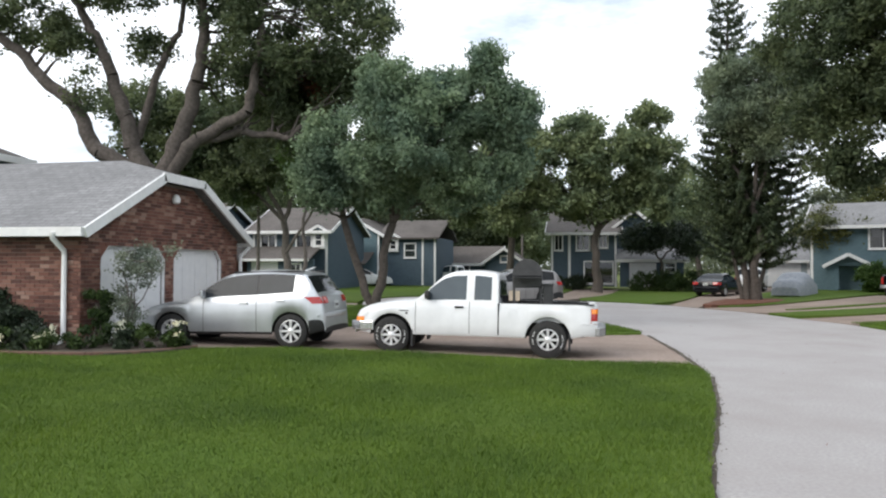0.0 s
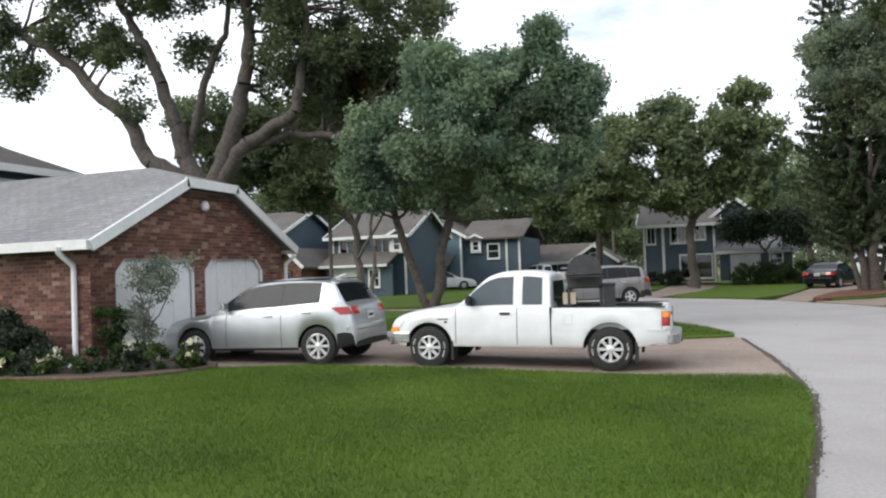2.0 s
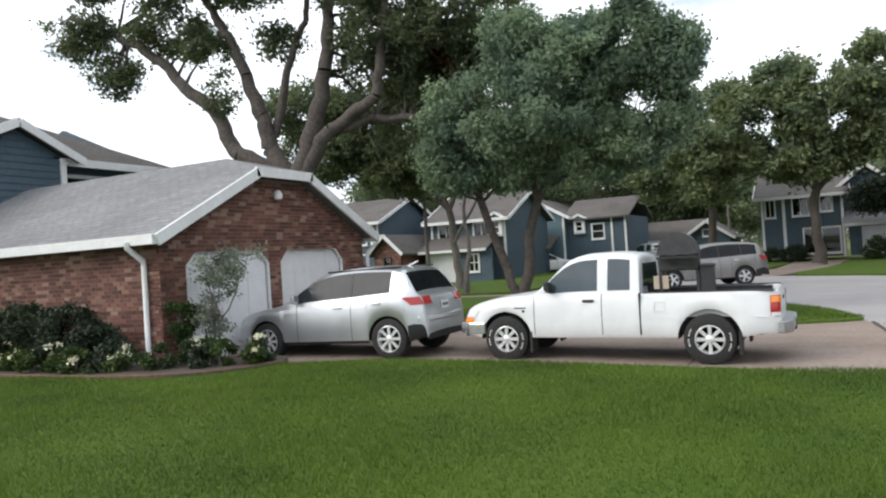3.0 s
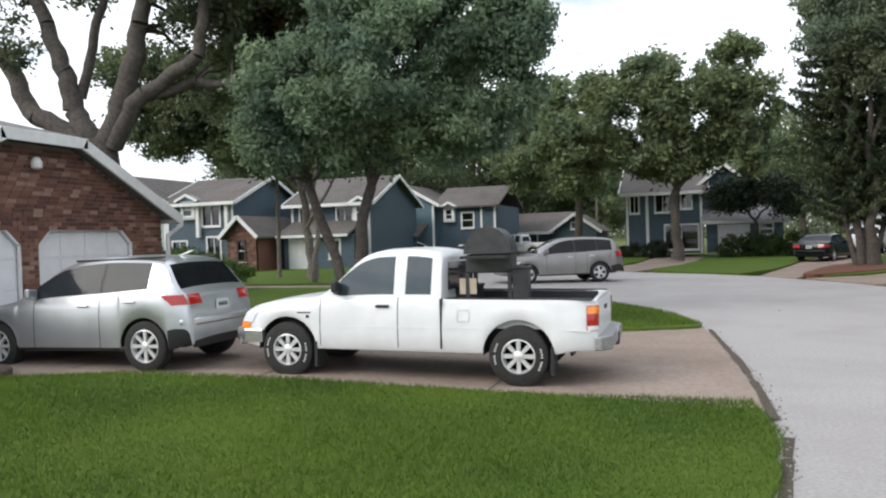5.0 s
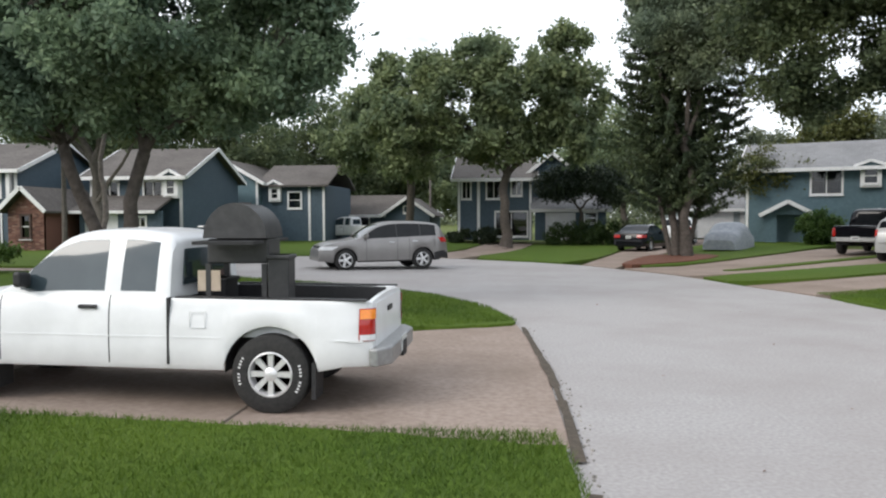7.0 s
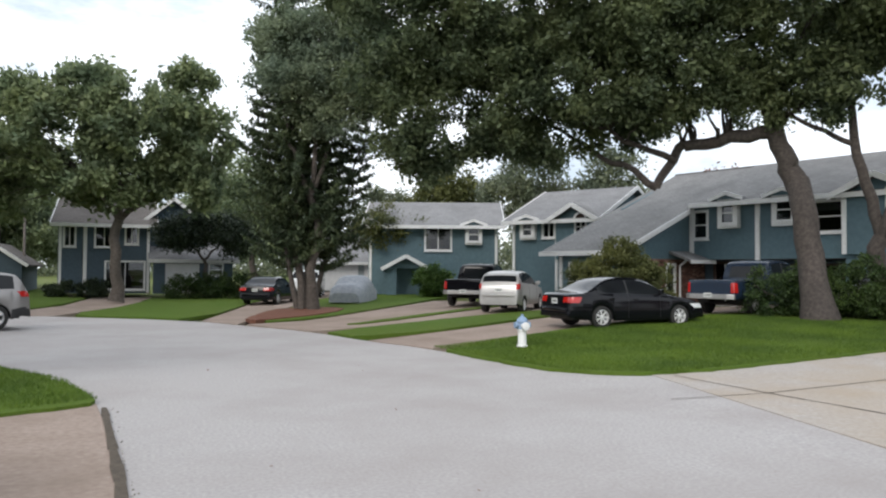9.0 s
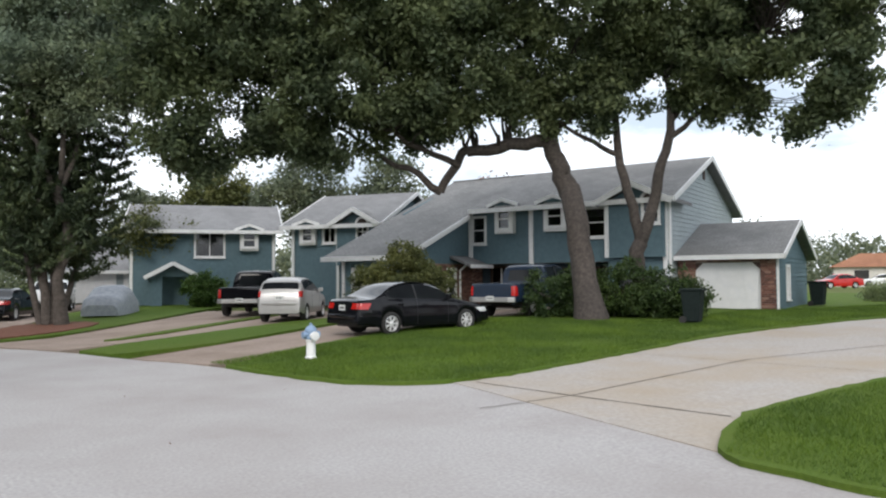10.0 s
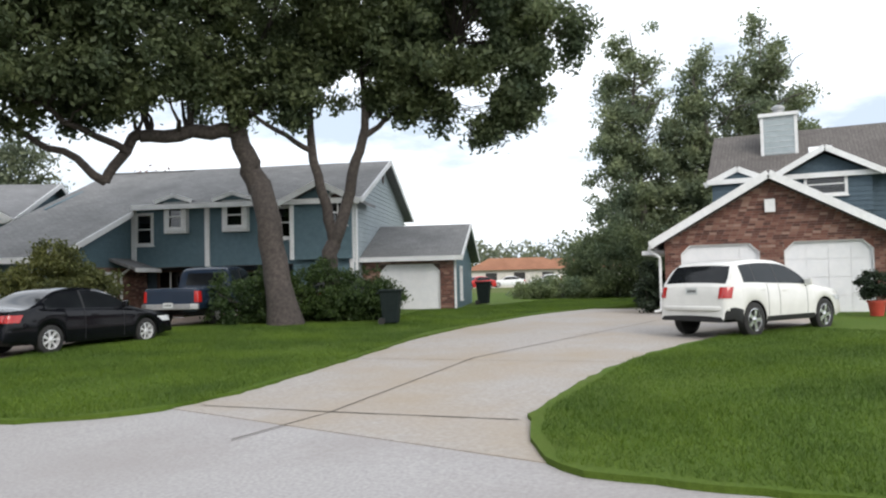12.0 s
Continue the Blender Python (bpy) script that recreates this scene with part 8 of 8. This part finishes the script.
for k in range(22):
    u = k / 21
    x = -5.75 - 4.6 * u + rng.normal(0, 0.1)
    y = (13.55 - 1.45 * min(1.0, u * 2.2)) + rng.normal(0, 0.1) + (0.25 if k % 2 else 0.0)
    hgt = rng.uniform(0.12, 0.24)
    tagged(bush("flowering_plant" if k % 4 == 0 else "border_plant", "low leafy border plant with pale flowers" if k % 4 == 0 else "low dark green leafy border plant", x, y,
         [(0, 0, hgt, 0.28, 0.24, hgt)], DARKLEAF if k % 3 == 1 else HEDGE, 1300, 0.035, 110, 0.05, 160 + k, "plant", 5), group="border plants by the garage")
    if k % 4 == 0:
        fl = np.array([(rng.normal(0, 0.16), -0.1 + rng.normal(0, 0.1), 0.34 + rng.random() * 0.25) for _ in range(4)])
        ob = leaves_mesh("flower", fl, 0.035, None, PETAL, 60, 0.035, rng=rng)
        ob.location = (x, y, height(x, y))
        tagged(ob, "small cluster of creamy white blossoms", "flower")
bush("ornamental_grass", "tuft of silvery ornamental grass by the downpipe", -8.3, 12.7, [(0, 0, 0.25, 0.25, 0.2, 0.25)], SILVERLEAF, 900, 0.09, 90, 0.05, 181, "plant", 4)
bush("shrub", "climbing green shrub at the garage corner", -7.35, 13.35, [(0, 0, 0.7, 0.2, 0.22, 0.5)], HEDGE, 4500, 0.035, 150, 0.05, 183)


# ---------------------------------------------------------------- street furniture and small things
HYD_BLUE = surface("faded_blue_paint", (0.16, 0.24, 0.36), (0.24, 0.33, 0.46), 14, 0.6)
hy = thing("fire_hydrant", "white fire hydrant with a faded blue bonnet", "fire hydrant", pose(12.15, 25.5, height(12.15, 25.5) + 0.06))
b = Build()
b.lathe([(0.13, -0.05), (0.13, 0.03), (0.1, 0.05), (0.095, 0.36), (0.12, 0.37), (0.12, 0.41)], 20)
part("barrel", b, TRIM, hy, smooth=40)
b = Build()
b.lathe([(0.13, 0.41), (0.13, 0.45), (0.115, 0.46), (0.115, 0.56), (0.13, 0.57), (0.13, 0.6), (0.11, 0.64), (0.06, 0.69), (0.03, 0.7), (0.03, 0.75), (0.01, 0.75)], 20)
part("bonnet", b, HYD_BLUE, hy, "faded blue hydrant bonnet", smooth=40)
for ax, mat_ in ((90, HYD_BLUE), (-90, HYD_BLUE)):
    b = Build()
    b.lathe([(0.06, 0.08), (0.06, 0.15), (0.075, 0.15), (0.075, 0.19), (0.02, 0.2)], 14, Matrix.Translation((0, 0, 0.5)) @ Matrix.Rotation(radians(ax), 4, "Y"))
    part("hose_cap", b, mat_, hy, smooth=40)
b = Build()
b.lathe([(0.08, 0.08), (0.08, 0.16), (0.095, 0.16), (0.095, 0.2), (0.02, 0.21)], 14, Matrix.Translation((0, 0, 0.48)) @ Matrix.Rotation(radians(90), 4, "X"))
part("pumper_cap", b, TRIM, hy, smooth=40)

for x, y, a, lab in ((24.55, 24.35, 20, "dark green wheelie bin at the end of the hedge"), (36.5, 26.1, 10, "dark wheelie bin beside the small garage")):
    wbn = thing("wheelie_bin", lab, "bin", pose(x, y, height(x, y) + 0.065, 0, 0, a))
    BIN = surface("dark_green_plastic", (0.006, 0.011, 0.011), (0.012, 0.019, 0.018), 12, 0.8, spec=0.2)
    b = Build()
    b.add([(-0.25, -0.22, 0.05), (0.25, -0.22, 0.05), (0.25, 0.22, 0.05), (-0.25, 0.22, 0.05), (-0.32, -0.3, 0.98), (0.32, -0.3, 0.98), (0.32, 0.3, 0.98), (-0.32, 0.3, 0.98)], [(3, 2, 1, 0), (4, 5, 6, 7), (0, 1, 5, 4), (1, 2, 6, 5), (2, 3, 7, 6), (3, 0, 4, 7)])
    part("body", b, BIN, wbn, bevel=0.03)
    b = Build()
    b.solid([(-0.36, -0.36, 0.98), (0.36, -0.36, 0.98), (0.36, 0.34, 0.98), (-0.36, 0.34, 0.98)], (0, 0, 0.07))
    part("lid", b, BIN, wbn, bevel=0.03)
    b = Build()
    b.tube([(-0.24, 0.4, 0.94), (0.24, 0.4, 0.94)], [0.02, 0.02], 8)
    part("handle", b, BIN, wbn)
    for s in (-0.27, 0.27):
        b = Build()
        b.lathe([(0.03, -0.03), (0.11, -0.03), (0.11, 0.03), (0.03, 0.03)], 16, Matrix.Translation((s, 0.24, 0.11)) @ Matrix.Rotation(radians(90), 4, "Y"))
        part("wheel", b, TYRE, wbn, smooth=40)

# wooden street-lamp pole in front of the far houses, and a second one further on
for x, y, h, lab in ((-15.4, 37.6, 7.4, "slim weathered wooden lamp pole on the far lawn"), (-4.2, 70.0, 6.0, "pale wooden pole behind the low far house")):
    lp = thing("street_lamp", lab, "street lamp", pose(x, y, height(x, y) + 0.05))
    b = Build()
    b.tube([(0, 0, -0.2), (0.02, 0, h * 0.5), (0, 0, h)], [0.11, 0.095, 0.075], 12)
    part("pole", b, BARK_PALE, lp, smooth=50)
    if h > 7:
        b = Build()
        b.tube([(0, 0, h - 0.4), (0.5, -0.1, h - 0.1), (1.3, -0.2, h)], [0.03, 0.03, 0.025], 8)
        part("arm", b, STEEL, lp, smooth=50)
        b = Build()
        b.lathe([(0.04, 0.1), (0.12, 0.06), (0.17, -0.02), (0.14, -0.08), (0.02, -0.1)], 16, Matrix.Translation((1.45, -0.22, h)) @ Matrix.Diagonal((1.7, 1, 1, 1)))
        part("lamp_head", b, STEEL, lp, smooth=50)

# planter with a clipped shrub and a red can by the right-hand garage
pt = thing("planter", "red plastic pot holding a clipped shrub by the garage", "planter", pose(28.3, 11.3, height(28.3, 11.3) + 0.065))
b = Build()
b.lathe([(0.16, 0.0), (0.22, 0.36), (0.25, 0.37), (0.25, 0.42), (0.2, 0.42), (0.19, 0.36), (0.02, 0.36)], 20)
part("pot", b, surface("red_plastic", (0.35, 0.04, 0.025), (0.45, 0.06, 0.035), 10, 0.5), pt, "red plastic pot", smooth=40)
rng = np.random.default_rng(191)
b = Build()
b.tube([(0, 0, 0.3), (0.02, 0, 0.7)], [0.02, 0.015], 6)
part("stem", b, BARK, pt)
leaves_mesh("foliage", clumps([(0, 0, 0.85, 0.4, 0.4, 0.38)], 130, rng, 0.5), 0.04, pt, DARKLEAF, 5000, 0.07, rng=rng)

# edging round the flower bed
b = Build()
edge = [(-5.45, 13.75), (-5.6, 13.2), (-5.95, 12.5), (-6.6, 12.0), (-7.4, 11.75), (-9.0, 11.62), (-12.0, 11.58), (-16, 11.55)]
for p_, q_ in zip(edge, edge[1:]):
    b.beam((*p_, height(*p_) + 0.07), (*q_, height(*q_) + 0.07), 0.06, 0.1)
tagged(part("bed_edging", b, surface("brown_edging", (0.10, 0.055, 0.04), (0.17, 0.10, 0.075), 14, 0.9), bevel=0.015), "low brown edging round the flower bed", "edging")

# fallen leaves and grit scattered on the street
rng = np.random.default_rng(193)
pts = np.stack([rng.uniform(4.4, 10.2, 36), rng.uniform(4, 26, 36), np.full(36, 0.012)], axis=1)
lf = leaves_mesh("fallen_leaves", pts, 0.022, None, RUST, 36, 0.001, 4.0, 0.5, rng)
tagged(lf, "few brown fallen leaves lying on the street", "leaves")
# crumbling edge stones along the lawn
b = Build()
for k in range(300):
    t = rng.random()
    line = [(2.7, 0), (3.1, 6.7), (3.8, 10.6), (4.13, 13.4), (4.1, 15.3), (3.98, 17.1), (3.66, 20.9)]
    i = int(t * (len(line) - 1))
    u = t * (len(line) - 1) - i
    x = line[i][0] + (line[i + 1][0] - line[i][0]) * u + rng.normal(0, 0.05)
    y = line[i][1] + (line[i + 1][1] - line[i][1]) * u
    s = rng.uniform(0.004, 0.014)
    m = Matrix.Translation((x, y, 0.004)) @ Euler(rng.uniform(0, 3, 3)).to_matrix().to_4x4()
    b.box(-s, s, -s * 0.8, s * 0.8, -s * 0.6, s * 0.6, m)
tagged(part("gravel", b, surface("edge_gravel", (0.16, 0.15, 0.135), (0.34, 0.32, 0.30), 30, 0.95, island=0.4)), "loose grit and crumbled concrete along the lawn's edge", "gravel", kind="stuff")


# grass blades on the lawns that the walk passes
def inside(poly, x, y):
    c = np.zeros(len(x), bool)
    for (x0, y0), (x1, y1) in zip(poly, poly[1:] + poly[:1]):
        if y0 != y1:
            k = (y0 > y) != (y1 > y)
            c ^= k & (x < (x1 - x0) * (y - y0) / (y1 - y0) + x0)
    return c


def grass(name, poly, count, seed, size, label, fade=None):
    rng = np.random.default_rng(seed)
    xs, ys = [p[0] for p in poly], [p[1] for p in poly]
    x, y = rng.uniform(min(xs), max(xs), count * 2), rng.uniform(min(ys), max(ys), count * 2)
    k = inside(poly, x, y)
    if fade:
        k &= rng.random(len(x)) < np.clip(1 - (np.maximum(0, fade[1] - y) + np.maximum(0, fade[0] - x)) / 7, 0, 1)
    x, y = x[k], y[k]
    n = len(x)
    z = np.array([height(a, c) for a, c in zip(x, y)]) + 0.055
    a = rng.uniform(0, 6.283, n)
    h = size * rng.uniform(0.5, 1.3, n) * (1 + 0.35 * np.sin(x * 1.3) * np.sin(y * 1.1 + 1))
    w = 0.0045 * size / 0.05
    lean = rng.normal(0, 0.55, (n, 2)) * h[:, None]
    p0 = np.stack([x - w * np.cos(a), y - w * np.sin(a), z], 1)
    p1 = np.stack([x + w * np.cos(a), y + w * np.sin(a), z], 1)
    p2 = np.stack([x + lean[:, 0], y + lean[:, 1], z + h], 1)
    v = np.stack([p0, p1, p2], 1).reshape(-1, 3)
    me = bpy.data.meshes.new(name)
    me.vertices.add(n * 3)
    me.loops.add(n * 3)
    me.polygons.add(n)
    me.vertices.foreach_set("co", v.astype(np.float32).ravel())
    me.loops.foreach_set("vertex_index", np.arange(n * 3, dtype=np.int32))
    me.polygons.foreach_set("loop_start", np.arange(0, n * 3, 3, dtype=np.int32))
    me.update(calc_edges=True)
    me.materials.append(BLADE)
    return tagged(new(name, me), label, "grass", kind="stuff")


grass("grass", [(2.5, -4), (2.7, 1), (3.1, 6.7), (3.75, 10.6), (4.08, 13.4), (3.9, 14.6), (-3.8, 14.65), (-5.4, 13.75), (-7.0, 12.2), (-16, 11.8), (-15, -4)], 460000, 201, 0.05, "short green blades of the front lawn", (-8.5, 3.5))
grass("grass", [(3.5, 21.4), (2.9, 23.6), (1.5, 25.9), (-0.4, 27.3), (-2.3, 28.1), (-7, 29.6), (-7, 20.4), (1.8, 20.4)], 60000, 203, 0.06, "short green blades of the rounded lawn")
grass("grass", [(11.1, 15.3), (10.95, 14.0), (10.85, 10), (22, 6), (24.5, 13.3), (22.3, 14.85), (17.9, 16.0), (13.3, 16.1), (12.3, 15.85)], 110000, 207, 0.06, "short green blades beside the broad driveway")
grass("grass", [(10.35, 26.6), (10.7, 23.6), (11.2, 21.7), (12.6, 20.8), (16.5, 21.2), (22.7, 22.2), (25, 25), (22, 30.5)], 110000, 211, 0.06, "short green blades of the corner lawn")
grass("grass", [(22.7, 22.2), (30.5, 21.5), (38, 19.6), (44, 19.5), (44, 25), (33, 25.2), (31, 26.5), (25, 25)], 80000, 213, 0.07, "short green blades past the small garage")
